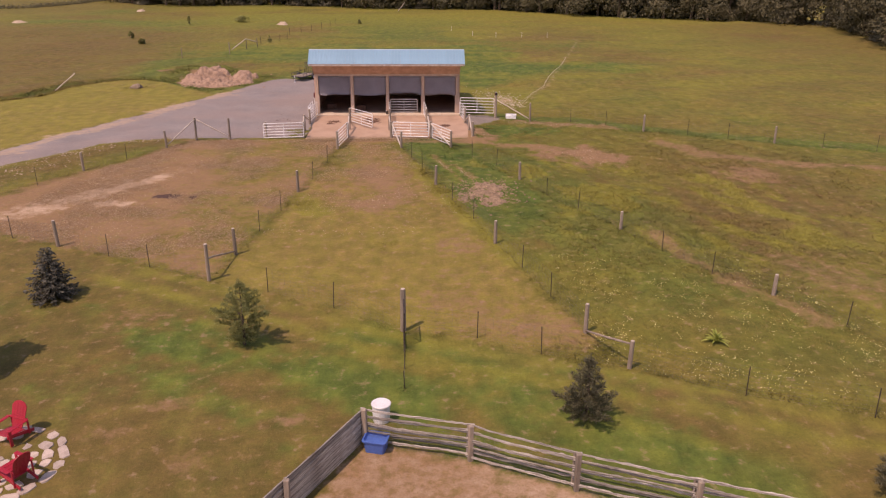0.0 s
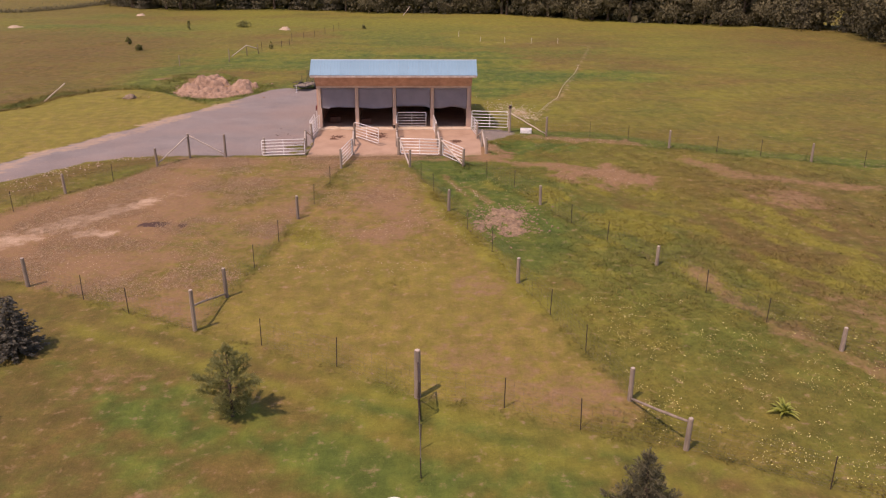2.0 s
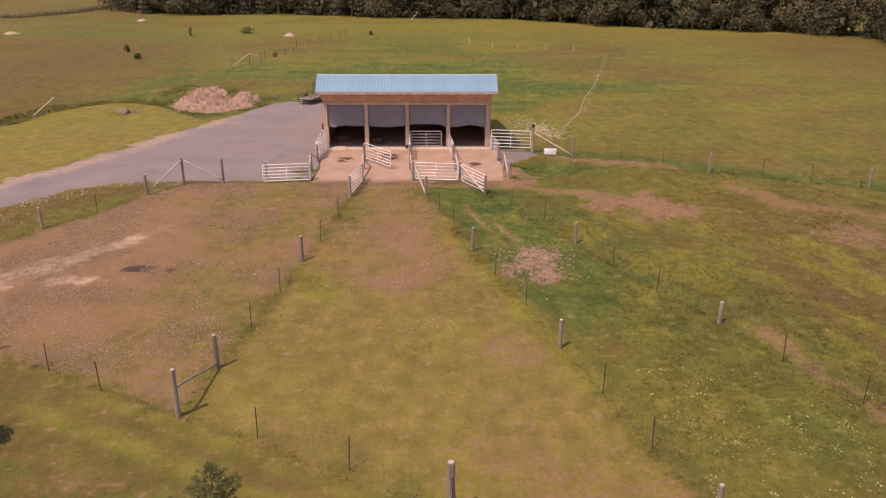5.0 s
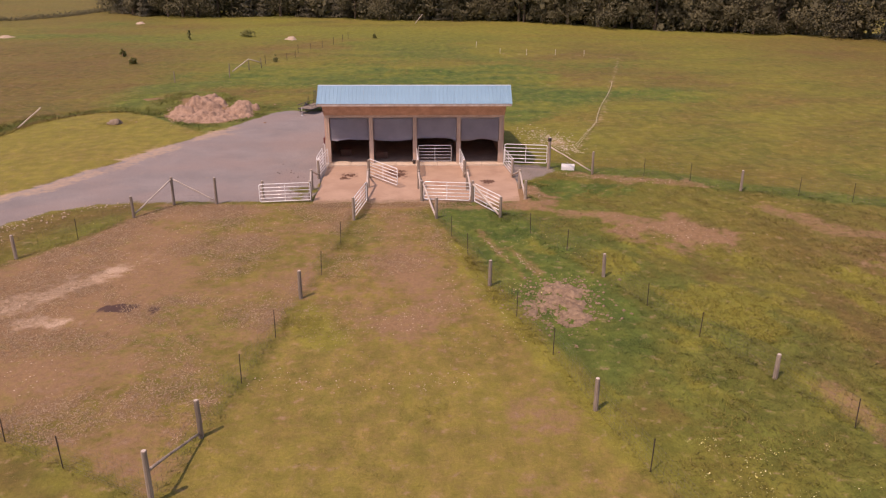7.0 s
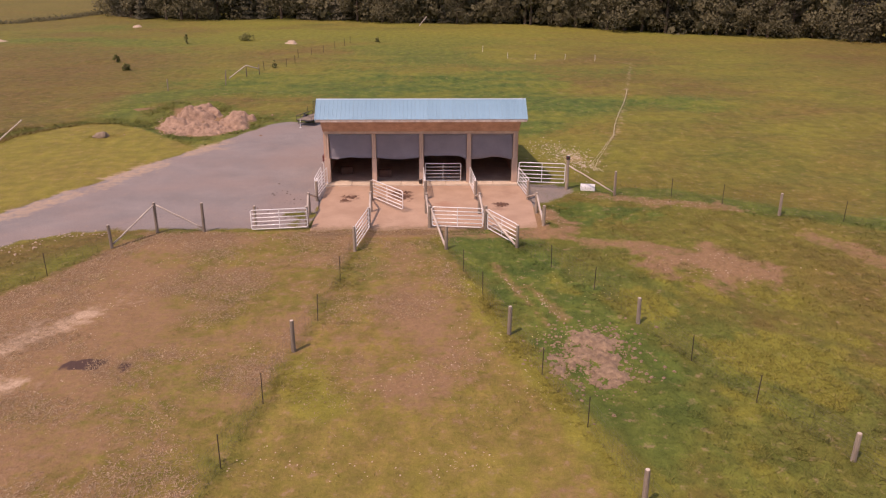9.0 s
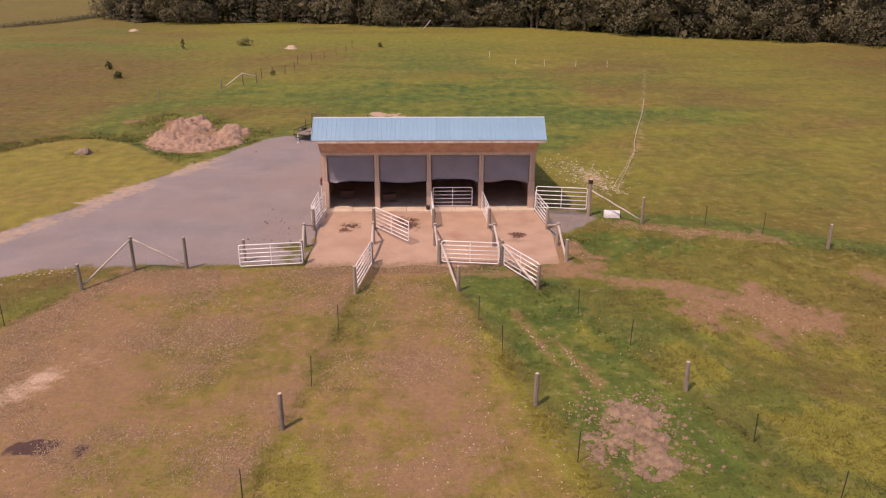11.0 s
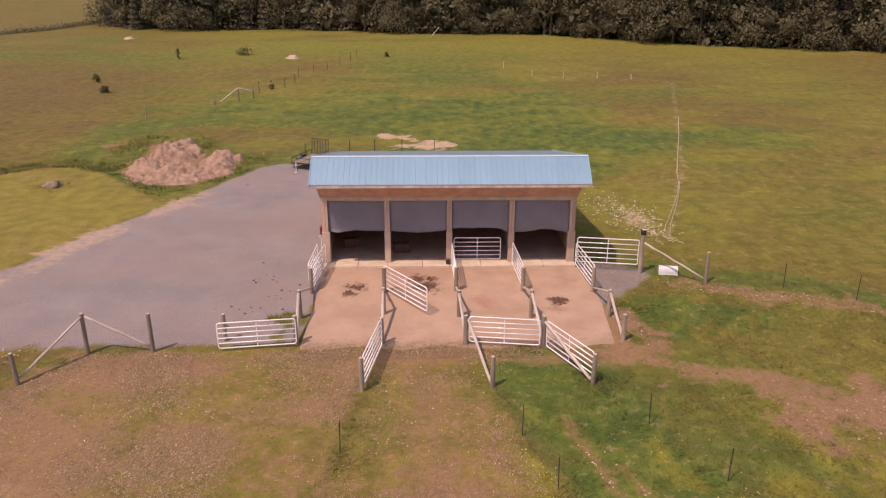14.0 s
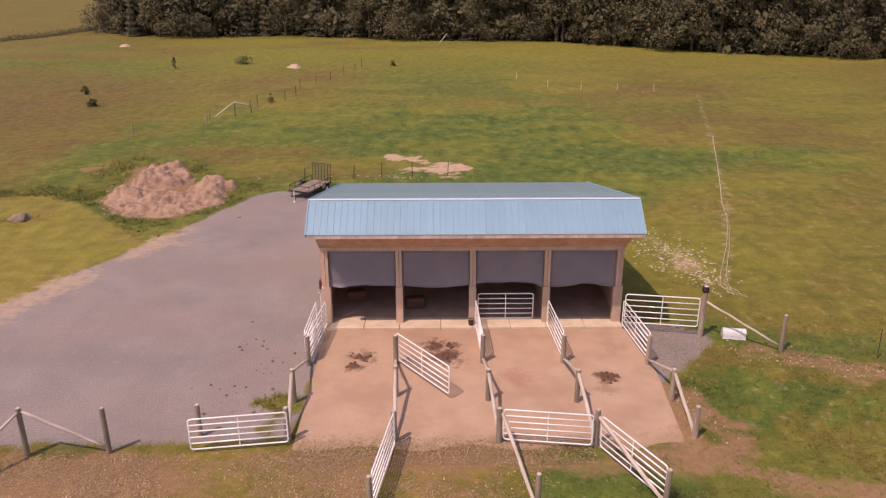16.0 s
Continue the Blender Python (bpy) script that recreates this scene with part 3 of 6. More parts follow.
    co = t.nodes.new("ShaderNodeTexCoord")
    t.links.new(co.outputs["Object"], chips.inputs["Vector"])
    grit = mix(t, ramp(t, wide, 0.3, 0.7), GRIT_A, GRIT_B)
    grit = mix(t, ramp(t, noise_of(t, 7.0, 4), 0.42, 0.66, 0.0, 0.6), grit, (0.275, 0.208, 0.178))
    grit = mix(t, 1.0, grit, mix(t, ramp(t, fine, 0.3, 0.7), (0.75, 0.75, 0.75), (1.25, 1.25, 1.25)), "MULTIPLY")
    grit = mix(t, ramp(t, noise_of(t, 0.9, 5, 0.7), 0.6, 0.72, 0.0, 0.35), grit, (0.17, 0.15, 0.14))
    col = mix(t, broken(gravel, 0.3), col, grit)
    col = mix(t, broken(sand, 0.4, mid, 0.36), col, mix(t, ramp(t, fine, 0.35, 0.65), SAND_A, SAND_B))
    col = mix(t, broken(char, 0.4, mid), col, (0.085, 0.05, 0.04))
    t.links.new(col, b.inputs["Base Color"])
    rough = math_of(t, "SUBTRACT", 1.0, math_of(t, "MULTIPLY", gravel, 0.75))
    height = math_of(t, "MULTIPLY", math_of(t, "ADD", math_of(t, "ADD", tufts, clod), math_of(t, "MULTIPLY", mid, 0.8)), rough)
    height = math_of(t, "ADD", height, math_of(t, "MULTIPLY", chips.outputs["Distance"], 0.12))
    bump(t, b, height, 0.45, 0.08)
    return m


GRASS_A, GRASS_B, GRASS_C = (0.158, 0.141, 0.028), (0.116, 0.126, 0.024), (0.198, 0.146, 0.038)
SUNNY_A, SUNNY_B = (0.236, 0.212, 0.036), (0.170, 0.168, 0.029)
BROWN, RUST, MOSS = (0.132, 0.078, 0.034), (0.172, 0.104, 0.037), (0.094, 0.108, 0.024)
LUSH_A, LUSH_B = (0.054, 0.096, 0.020), (0.112, 0.148, 0.029)
DRY_A, DRY_B = (0.240, 0.176, 0.049), (0.220, 0.138, 0.060)
EARTH_A, EARTH_B, EARTH_C = (0.278, 0.164, 0.085), (0.190, 0.108, 0.054), (0.390, 0.256, 0.150)
GRIT_A, GRIT_B = (0.262, 0.230, 0.212), (0.200, 0.176, 0.165)
SAND_A, SAND_B = (0.540, 0.390, 0.275), (0.340, 0.235, 0.140)
build_ground()

# ---- the open shed ----
POSTS = (-8.12, -5.05, -1.95, 1.17, 4.2)
FRONT, BACK, FLOOR = 60.9, 70.9, 0.22
WEST, EAST = -8.28, 4.36
EAVE, RIDGE, REAR = (59.26, 4.75), (60.64, 5.78), (71.4, 3.5)


def build_shed():
    shed = thing("open_shed", pose(0, 0, 0), "long open-fronted livestock shed with a blue metal roof and four bays", "shed")
    bm = bmesh.new()
    box(bm, ((WEST + EAST) / 2, (FRONT + BACK) / 2, 0.08), (EAST - WEST, BACK - FRONT - 0.6, 0.12))
    part("shed_floor", bm, SOIL_FLOOR, shed)
    # front sill, cast in lengths
    cuts = (WEST - 0.05, -6.55, POSTS[1], -3.3, POSTS[2], -0.35, POSTS[3], 2.8, EAST + 0.05)
    for a, c in zip(cuts, cuts[1:]):
        bm = bmesh.new()
        box(bm, ((a + c) / 2, 60.82, 0.09), (c - a - 0.015, 1.0, 0.30), bevel=0.02)
        part("sill_block", bm, CONCRETE, shed)
    for x in POSTS:
        wide = 0.38 if x in (POSTS[0], POSTS[-1]) else 0.30
        bm = bmesh.new()
        box(bm, (x, FRONT, 1.05), (wide, 0.30, 1.66), bevel=0.012)
        part("post_casing", bm, LUMBER, shed)
        for s in (-1, 1):
            bm = bmesh.new()
            box(bm, (x + s * 0.068, FRONT, 2.72), (0.124, 0.24, 1.68), bevel=0.006)
            part("post", bm, LUMBER, shed)
    bm = bmesh.new()
    box(bm, ((WEST + EAST) / 2, FRONT - 0.10, 3.60), (EAST - WEST, 0.09, 0.17), bevel=0.006)
    part("lintel", bm, LUMBER, shed)
    # plywood over the bays, in sheets
    n = 5
    for k in range(n):
        a, c = WEST + (EAST - WEST) * k / n, WEST + (EAST - WEST) * (k + 1) / n
        bm = bmesh.new()
        v = [bm.verts.new(p) for p in ((a + 0.004, FRONT - 0.14, 3.68), (c - 0.004, FRONT - 0.14, 3.68), (c - 0.004, 59.55, 4.60), (a + 0.004, 59.55, 4.60))]
        f = bm.faces.new(v)
        ex = bmesh.ops.extrude_face_region(bm, geom=[f])["geom"]
        bmesh.ops.translate(bm, vec=(0, 0.05, 0.04), verts=[q for q in ex if isinstance(q, bmesh.types.BMVert)])
        part("plywood_sheet", bm, SIDING, shed)
    # side walls and back wall of upright boards
    for x, name in ((WEST, "west_wall"), (EAST, "east_wall")):
        bm = bmesh.new()
        outline = [(FRONT + 0.16, 0.1), (BACK, 0.1), (BACK, 3.45), (60.8, 5.55), (59.7, 4.75), (59.7, 4.58), (60.74, 3.7), (FRONT + 0.16, 3.5)]
        a = [bm.verts.new((x - 0.05, y, z)) for y, z in outline]
        c = [bm.verts.new((x + 0.05, y, z)) for y, z in outline]
        bm.faces.new(a), bm.faces.new(c[::-1])
        for k in range(len(outline)):
            j = (k + 1) % len(outline)
            bm.faces.new((a[k], a[j], c[j], c[k]))
        wall = part(name, bm, SIDING, shed)
        board = bmesh.new()
        box(board, (0, 0, 1.65), (0.03, 0.04, 3.1))
        data = finish("batten", board, SIDING)
        s = -1 if x == WEST else 1
        for k in range(24):
            piece("batten", data, wall, pose(x + s * 0.065, FRONT + 0.3 + k * 0.41, 0.12))
    bm = bmesh.new()
    box(bm, ((WEST + EAST) / 2, BACK, 1.75), (EAST - WEST, 0.1, 3.3))
    part("back_wall", bm, INSIDE, shed)
    # partitions between the bays
    for x in POSTS[1:-1]:
        bm = bmesh.new()
        for k in range(6):
            box(bm, (x, 66, 0.45 + k * 0.26), (0.04, 9.4, 0.22))
        part("stall_partition", bm, INSIDE, shed)
    build_roof(shed)
    # roll-down curtains with a sagging hem
    for k in range(4):
        a, c = POSTS[k] + 0.15, POSTS[k + 1] - 0.15
        bm = bmesh.new()
        cols, rows = 36, 8
        hem = [(1.86, 1.80, 1.88, 1.94, 1.89, 1.88, 1.87), (1.87, 1.84, 1.81, 1.79, 1.80, 1.85, 1.90), (1.96, 2.02, 2.0, 2.03, 2.01, 1.98, 1.80), (1.80, 1.80, 1.85, 1.94, 1.92, 1.84, 1.74)][k]
        grid = []
        for j in range(rows + 1):
            line = []
            for i in range(cols + 1):
                u, v = i / cols, j / rows
                w = u * 6
                q = min(int(w), 5)
                low = hem[q] + (hem[q + 1] - hem[q]) * smooth(0, 1, w - q)
                z = 3.54 + (low - 3.54) * v
                line.append(bm.verts.new((a + (c - a) * u, FRONT + 0.03 + 0.02 * v * math.sin(u * 9 + k), z)))
            grid.append(line)
        for j in range(rows):
            for i in range(cols):
                bm.faces.new((grid[j][i], grid[j][i + 1], grid[j + 1][i + 1], grid[j + 1][i]))
        bmesh.ops.solidify(bm, geom=list(bm.faces), thickness=0.012)
        part("curtain", bm, CURTAIN, shed, "grey roll-down tarpaulin with a sagging hem", True)
    # lamp over the east corner and a faucet pipe at the west corner
    bm = bmesh.new()
    sweep(bm, [(WEST - 0.12, 60.98, 0.2), (WEST - 0.12, 60.98, 1.5), (WEST - 0.2, 60.9, 1.62)], 0.022)
    part("water_pipe", bm, STEEL, shed)
    bm = bmesh.new()
    box(bm, (WEST - 0.16, 61.5, 1.75), (0.14, 0.3, 0.42), bevel=0.03)
    part("hose_box", bm, RED_DARK, shed, "dull red hose box")


def build_roof(shed):
    """Ribbed sheets on both slopes, ridge cap and edge trim."""
    lap, count = 13.3 / 17, 17
    for name, low, high in (("front_roof", EAVE, RIDGE), ("rear_roof", REAR, RIDGE)):
        slope = math.hypot(high[0] - low[0], high[1] - low[1])
        tilt = math.atan2(high[1] - low[1], high[0] - low[0])
        bm = bmesh.new()
        y, z = (low[0] + high[0]) / 2, (low[1] + high[1]) / 2
        box(bm, (-1.93, y, z - 0.06), (13.2, slope - 0.04, 0.05), Euler((tilt, 0, 0)).to_matrix())
        deck = part(name, bm, INSIDE, shed)
        sheet = bmesh.new()
        prof = []
        crest = 0.017 if low is EAVE else 0.003
        for k in range(3):
            q = -lap / 2 + k * lap / 3
            prof += [(q, 0.0), (q + 0.012, crest), (q + 0.03, crest), (q + 0.042, 0.0)]
        prof.append((lap / 2 - 0.002, 0.0))
        rows = []
        for s in (-slope / 2, slope / 2):
            rows.append([sheet.verts.new((px, s, pz)) for px, pz in prof])
        for k in range(len(prof) - 1):
            sheet.faces.new((rows[0][k], rows[0][k + 1], rows[1][k + 1], rows[1][k]))
        bmesh.ops.solidify(sheet, geom=list(sheet.faces), thickness=0.004)
        data = finish("roofing_sheet", sheet, ROOF if low is EAVE else DULL)
        for k in range(count):
            piece("roofing_sheet", data, deck, Matrix.Translation((-8.58 + lap * (k + 0.5), y, z)) @ Matrix.Rotation(tilt if low is EAVE else tilt - math.pi, 4, "X"))
    for s, low in ((-1, EAVE), (1, REAR)):
        bm = bmesh.new()
        tilt = math.atan2(RIDGE[1] - low[1], RIDGE[0] - low[0])
        d = Vector((0, low[0] - RIDGE[0], low[1] - RIDGE[1])).normalized()
        box(bm, Vector((-1.93, RIDGE[0], RIDGE[1] + 0.035)) + d * 0.045, (13.36, 0.06, 0.008), Euler((tilt, 0, 0)).to_matrix())
        part("ridge_cap", bm, CAP, shed, "pale blue ridge cap")
    bm = bmesh.new()
    box(bm, (-1.93, EAVE[0] + 0.03, EAVE[1] - 0.10), (13.3, 0.035, 0.15), bevel=0.006)
    part("fascia", bm, EAVES, shed, "pale weathered fascia board")
    bm = bmesh.new()
    box(bm, (-1.93, REAR[0] - 0.03, REAR[1] - 0.10), (13.3, 0.035, 0.15))
    part("fascia", bm, TRIM, shed)
    for x in (-8.59, 4.73):
        for low in (EAVE, REAR):
            bm = bmesh.new()
            slope = math.hypot(RIDGE[0] - low[0], RIDGE[1] - low[1])
            tilt = math.atan2(RIDGE[1] - low[1], RIDGE[0] - low[0])
            box(bm, (x, (low[0] + RIDGE[0]) / 2, (low[1] + RIDGE[1]) / 2 - 0.04), (0.03, slope, 0.16), Euler((tilt, 0, 0)).to_matrix())
            part("barge_board", bm, ROOF, shed)


# ROOF made darker and greyer: the rear slope's weaker sky reflection put into the colour.
DULL = plain("shaded_roofing", (0.195, 0.30, 0.315), (0.175, 0.28, 0.30), 2.0, 0.3, 0.75, 0.0, 0.03, spread=0.03, speck=0.1)
SOIL_FLOOR = plain("stall_floor", (0.55, 0.40, 0.31), (0.42, 0.30, 0.23), 0.7, 0.06, 0.95, relief=0.6)
RED_DARK = plain("dull_red_box", (0.16, 0.03, 0.03), (0.11, 0.025, 0.025), 0.2, 0.03, 0.6)


def slab_material():
    """Soiled concrete with trodden-in stains."""
    m, t, b = nodes_of("soiled_concrete", 0.95)
    big, mid, small = noise_of(t, 1.6), noise_of(t, 0.35, 5, 0.7), noise_of(t, 0.06)
    col = mix(t, ramp(t, big, 0.35, 0.65), (0.475, 0.318, 0.218), (0.395, 0.258, 0.174))
    col = mix(t, ramp(t, noise_of(t, 3.2, 3), 0.5, 0.7, 0.0, 0.5), col, (0.36, 0.215, 0.14))
    col = mix(t, ramp(t, small, 0.3, 0.7, 0.0, 0.25), col, (0.25, 0.165, 0.11))
    co = t.nodes.new("ShaderNodeTexCoord")
    for cx, cy, r, tone, much in ((-6.35, 58.0, 0.75, (0.15, 0.08, 0.05), 0.75), (-6.6, 57.2, 0.45, (0.13, 0.068, 0.042), 0.8), (-3.15, 58.0, 0.95, (0.11, 0.055, 0.034), 0.95), (-3.5, 58.95, 0.65, (0.12, 0.06, 0.04), 0.9), (-2.8, 58.9, 0.4, (0.13, 0.07, 0.045), 0.8),
                                  (2.9, 56.3, 0.6, (0.12, 0.06, 0.038), 0.95), (2.75, 55.5, 0.5, (0.26, 0.16, 0.105), 0.6), (-0.4, 56.4, 0.9, (0.33, 0.15, 0.09), 0.45), (-4.3, 53.6, 1.0, (0.32, 0.2, 0.13), 0.4), (3.6, 58.9, 0.7, (0.30, 0.18, 0.12), 0.4)):
        d = t.nodes.new("ShaderNodeVectorMath")
        d.operation = "DISTANCE"
        t.links.new(co.outputs["Object"], d.inputs[0])
        d.inputs[1].default_value = (cx, cy, 0.02 + 0.11 * (cy - 51.5) / 9)
        k = math_of(t, "ADD", math_of(t, "DIVIDE", d.outputs["Value"], r), ramp(t, mid, 0.25, 0.75, -0.75, 0.75))
        col = mix(t, ramp(t, k, 0.9, 0.35, 0.0, much), col, tone)
    axes = t.nodes.new("ShaderNodeSeparateXYZ")
    t.links.new(co.outputs["Object"], axes.inputs[0])
    silt = math_of(t, "ADD", axes.outputs["Y"], ramp(t, mid, 0.25, 0.75, -0.9, 0.9))
    col = mix(t, ramp(t, silt, 52.7, 51.9, 0.0, 0.9), col, mix(t, ramp(t, small, 0.35, 0.65), (0.25, 0.165, 0.088), (0.36, 0.25, 0.15)))
    spill = math_of(t, "SUBTRACT", axes.outputs["X"], math_of(t, "MULTIPLY", math_of(t, "SUBTRACT", axes.outputs["Y"], 51.5), 0.9))
    spill = math_of(t, "ADD", spill, ramp(t, mid, 0.25, 0.75, -1.1, 1.1))
    col = mix(t, ramp(t, spill, 2.6, 3.8, 0.0, 0.9), col, mix(t, ramp(t, small, 0.35, 0.65), (0.26, 0.165, 0.095), (0.38, 0.25, 0.155)))
    t.links.new(col, b.inputs["Base Color"])
    bump(t, b, small, 0.3, 0.01)
    return m


SLAB = slab_material()
build_shed()


def build_apron():
    """The yard slab in front of the shed, worn and buried at its front edge."""
    bm = bmesh.new()
    rnd = random.Random(4)
    front = [(-8.15 + 13.0 * k / 40, 51.62 + rnd.uniform(-0.04, 0.04) + 0.05 * math.sin(k * 0.7)) for k in range(41)]
    tucked = [bm.verts.new((x, y, -0.04)) for x, y in front]
    upper = [bm.verts.new((x, y + 0.55 + 0.25 * math.sin(x * 1.9), 0.012 + 0.11 * (y - 51.0) / 9)) for x, y in front]
    back = [bm.verts.new((-8.15 + 13.0 * k / 40, 60.3, 0.1275)) for k in range(41)]
    low = [bm.verts.new((x, y, -0.12)) for x, y in front + [(4.85, 60.3), (-8.15, 60.3)]]
    for k in range(40):
        bm.faces.new((tucked[k], tucked[k + 1], upper[k + 1], upper[k]))
        bm.faces.new((upper[k], upper[k + 1], back[k + 1], back[k]))
        bm.faces.new((low[k], low[k + 1], tucked[k + 1], tucked[k]))
    bm.faces.new((low[40], low[41], back[40], upper[40], tucked[40]))
    bm.faces.new((low[42], low[0], tucked[0], upper[0], back[0]))
    bm.faces.new([low[41], low[42]] + back)
    ob = new("pavement", finish("pavement", bm, SLAB))
    tagged(ob, "reddish soiled concrete slab in front of the shed", "pavement", kind="structure")


build_apron()


# ---- gates, pens and fences ----
def slab_z(y):
    return 0.02 + 0.11 * (min(y, 60.3) - 51.5) / 9


def gate(ax, ay, bx, by, low, height=1.1, rails=6, label="galvanised six-bar tube gate", group="tube gates"):
    """A tube gate from its hinge to its free end."""
    length = math.hypot(bx - ax, by - ay)
    ob = thing("tube_gate", pose(ax, ay, low, 0, 0, math.degrees(math.atan2(by - ay, bx - ax))), label, "gate", group)
    r, h, c = 0.027, height, 0.10
    pts = []
    for cx, cz, a0 in ((length - c, c, -90), (length - c, h - c, 0), (c, h - c, 90), (c, c, 180)):
        pts += [(cx + c * math.cos(radians(a0 + 22.5 * k)), 0, cz + c * math.sin(radians(a0 + 22.5 * k))) for k in range(5)]
    bm = bmesh.new()
    sweep(bm, pts, r, 8, True)
    part("gate_frame", bm, STEEL, ob, rounded=True)
    for k in range(1, rails - 1):
        bm = bmesh.new()
        sweep(bm, [(0, 0, h * k / (rails - 1)), (length, 0, h * k / (rails - 1))], r * 0.9)
        part("rail", bm, STEEL, ob, rounded=True)
    bm = bmesh.new()
    box(bm, (length / 2, 0.0, h / 2), (0.035, 0.012, h - 0.02))
    part("upright", bm, STEEL, ob)
    for z in (0.2, h - 0.2):
        bm = bmesh.new()
        sweep(bm, [(-0.07, 0, z), (0.02, 0, z)], 0.016)
        part("hinge", bm, IRON, ob)
    return ob


POST_SEED = random.Random(11)


def wood_post(parent, x, y, height, r=0.085, base=None, lean=0.0):
    z = gz(x, y) if base is None else base
    bm = bmesh.new()
    a = POST_SEED.uniform(0, 6.28)
    d = Vector((math.cos(a) * lean, math.sin(a) * lean, 0))
    pts = [Vector((x, y, z - 0.15)), Vector((x, y, z + height * 0.5)) + d * 0.5, Vector((x, y, z + height - 0.02)) + d, Vector((x, y, z + height)) + d]
    sweep(bm, pts, [r * 1.06, r, r * 0.95, r * 0.78], 10)
    post = part("wooden_post", bm, WOOD, parent, rounded=False)
    bm = bmesh.new()
    sweep(bm, [pts[3], pts[3] + Vector((0, 0, 0.006))], r * 0.76, 10)
    part("sawn_top", bm, POLE, post)
    return pts[3]


def steel_post(parent, x, y, height):
    z = gz(x, y)
    bm = bmesh.new()
    d = Vector((POST_SEED.uniform(-0.04, 0.04), POST_SEED.uniform(-0.04, 0.04), 0))
    sweep(bm, [(x, y, z - 0.1), Vector((x, y, z + height)) + d], 0.018, 5)
    part("steel_stake", bm, IRON, parent)
    return Vector((x, y, z + height)) + d


def brace(parent, a, c, r=0.055, name="brace_pole", material=None):
    a, c = Vector(a), Vector(c)
    bm = bmesh.new()
    n = 6
    pts = [a.lerp(c, k / n) + Vector((POST_SEED.uniform(-1, 1), POST_SEED.uniform(-1, 1), POST_SEED.uniform(-1, 1))) * 0.012 for k in range(n + 1)]
    sweep(bm, pts, [r * POST_SEED.uniform(0.9, 1.1) for _ in pts], 8)
    part(name, bm, material or POLE, parent, rounded=True)


def woven(parent, spots, height=1.1, step=0.3, lines=8):
    """Woven wire strung along the posts."""
    verts, faces = [], []

    def strand(p, q, r=0.0022):
        p, q = Vector(p), Vector(q)
        d = (q - p).normalized()
        u = d.cross(Vector((0.3, 0.5, 0.8))).normalized()
        w = d.cross(u)
        k = len(verts)
        for e in (p, q):
            for a in (0, 2.094, 4.189):
                verts.append(tuple(e + (u * math.cos(a) + w * math.sin(a)) * r))
        faces.extend([(k, k + 1, k + 4, k + 3), (k + 1, k + 2, k + 5, k + 4), (k + 2, k, k + 3, k + 5)])

    for (ax, ay), (bx, by) in zip(spots, spots[1:]):
        run = math.hypot(bx - ax, by - ay)
        n = max(2, int(run / 1.5))
        knots = [(ax + (bx - ax) * k / n, ay + (by - ay) * k / n) for k in range(n + 1)]
        zs = [gz(*k) for k in knots]
        for j in range(lines):
            h = 0.05 + height * (j / (lines - 1)) ** 1.25
            for k in range(n):
                strand((*knots[k], zs[k] + h), (*knots[k + 1], zs[k + 1] + h))
        m = int(run / step)
        for k in range(m):
            u = k / m
            x, y = ax + (bx - ax) * u, ay + (by - ay) * u
            z = zs[0] + (zs[-1] - zs[0]) * u
            strand((x, y, z + 0.05), (x, y, z + 0.05 + height))
    data = raw("woven_wire", verts, faces, WIRE)
    ob = new("woven_wire", data)
    ob.parent = parent


def fence(posts, label, wire=1.05, braces=()):
    ob = thing("wire_fence", pose(0, 0, 0), label, "fence", "paddock fences")
    for kind, x, y, h in posts:
        if kind == "w":
            wood_post(ob, x, y, h, lean=0.03)
        elif kind == "W":
            wood_post(ob, x, y, h, 0.11)
        elif kind == "s":
            steel_post(ob, x, y, h)
    for a, c in braces:
        brace(ob, a, c, 0.045, material=WOOD if a[1] < 30 else POLE)
    woven(ob, [(x, y) for _, x, y, _ in posts], wire)
    return ob


fence([("s", -29.5, 33.8, 1.2), ("s", -26.2, 32.4, 1.2), ("s", -23.2, 31.2, 1.2), ("s", -20.2, 30.0, 1.2), ("w", -17.4, 28.75, 1.35), ("s", -14.4, 27.25, 1.15), ("s", -12.05, 25.9, 1.15), ("w", -8.95, 24.3, 1.75)],
      "woven wire paddock fence on weathered wooden posts and rusty stakes")
fence([("s", -6.13, 23.0, 1.15), ("s", -3.17, 21.4, 1.15), ("W", -0.28, 19.35, 1.8), ("s", 2.55, 18.6, 1.15), ("s", 4.82, 17.35, 1.15), ("w", 7.78, 16.2, 1.1), ("s", 11.17, 14.2, 1.1), ("s", 14.74, 12.75, 1.1), ("s", 18.2, 11.2, 1.1)],
      "woven wire fence along the lawn with a tall weathered post")
fence([("", -8.95, 24.36, 0), ("w", -8.42, 27.42, 1.35), ("s", -7.85, 30.6, 1.2), ("s", -7.3, 34.2, 1.2), ("w", -6.84, 37.9, 1.32), ("s", -6.25, 40.5, 1.2), ("s", -5.77, 45.0, 1.2), ("w", -5.38, 48.75, 1.35)],
      "woven wire fence along the dry grass lane", braces=[((-8.95, 24.35, 1.1), (-8.44, 27.3, 0.25))])
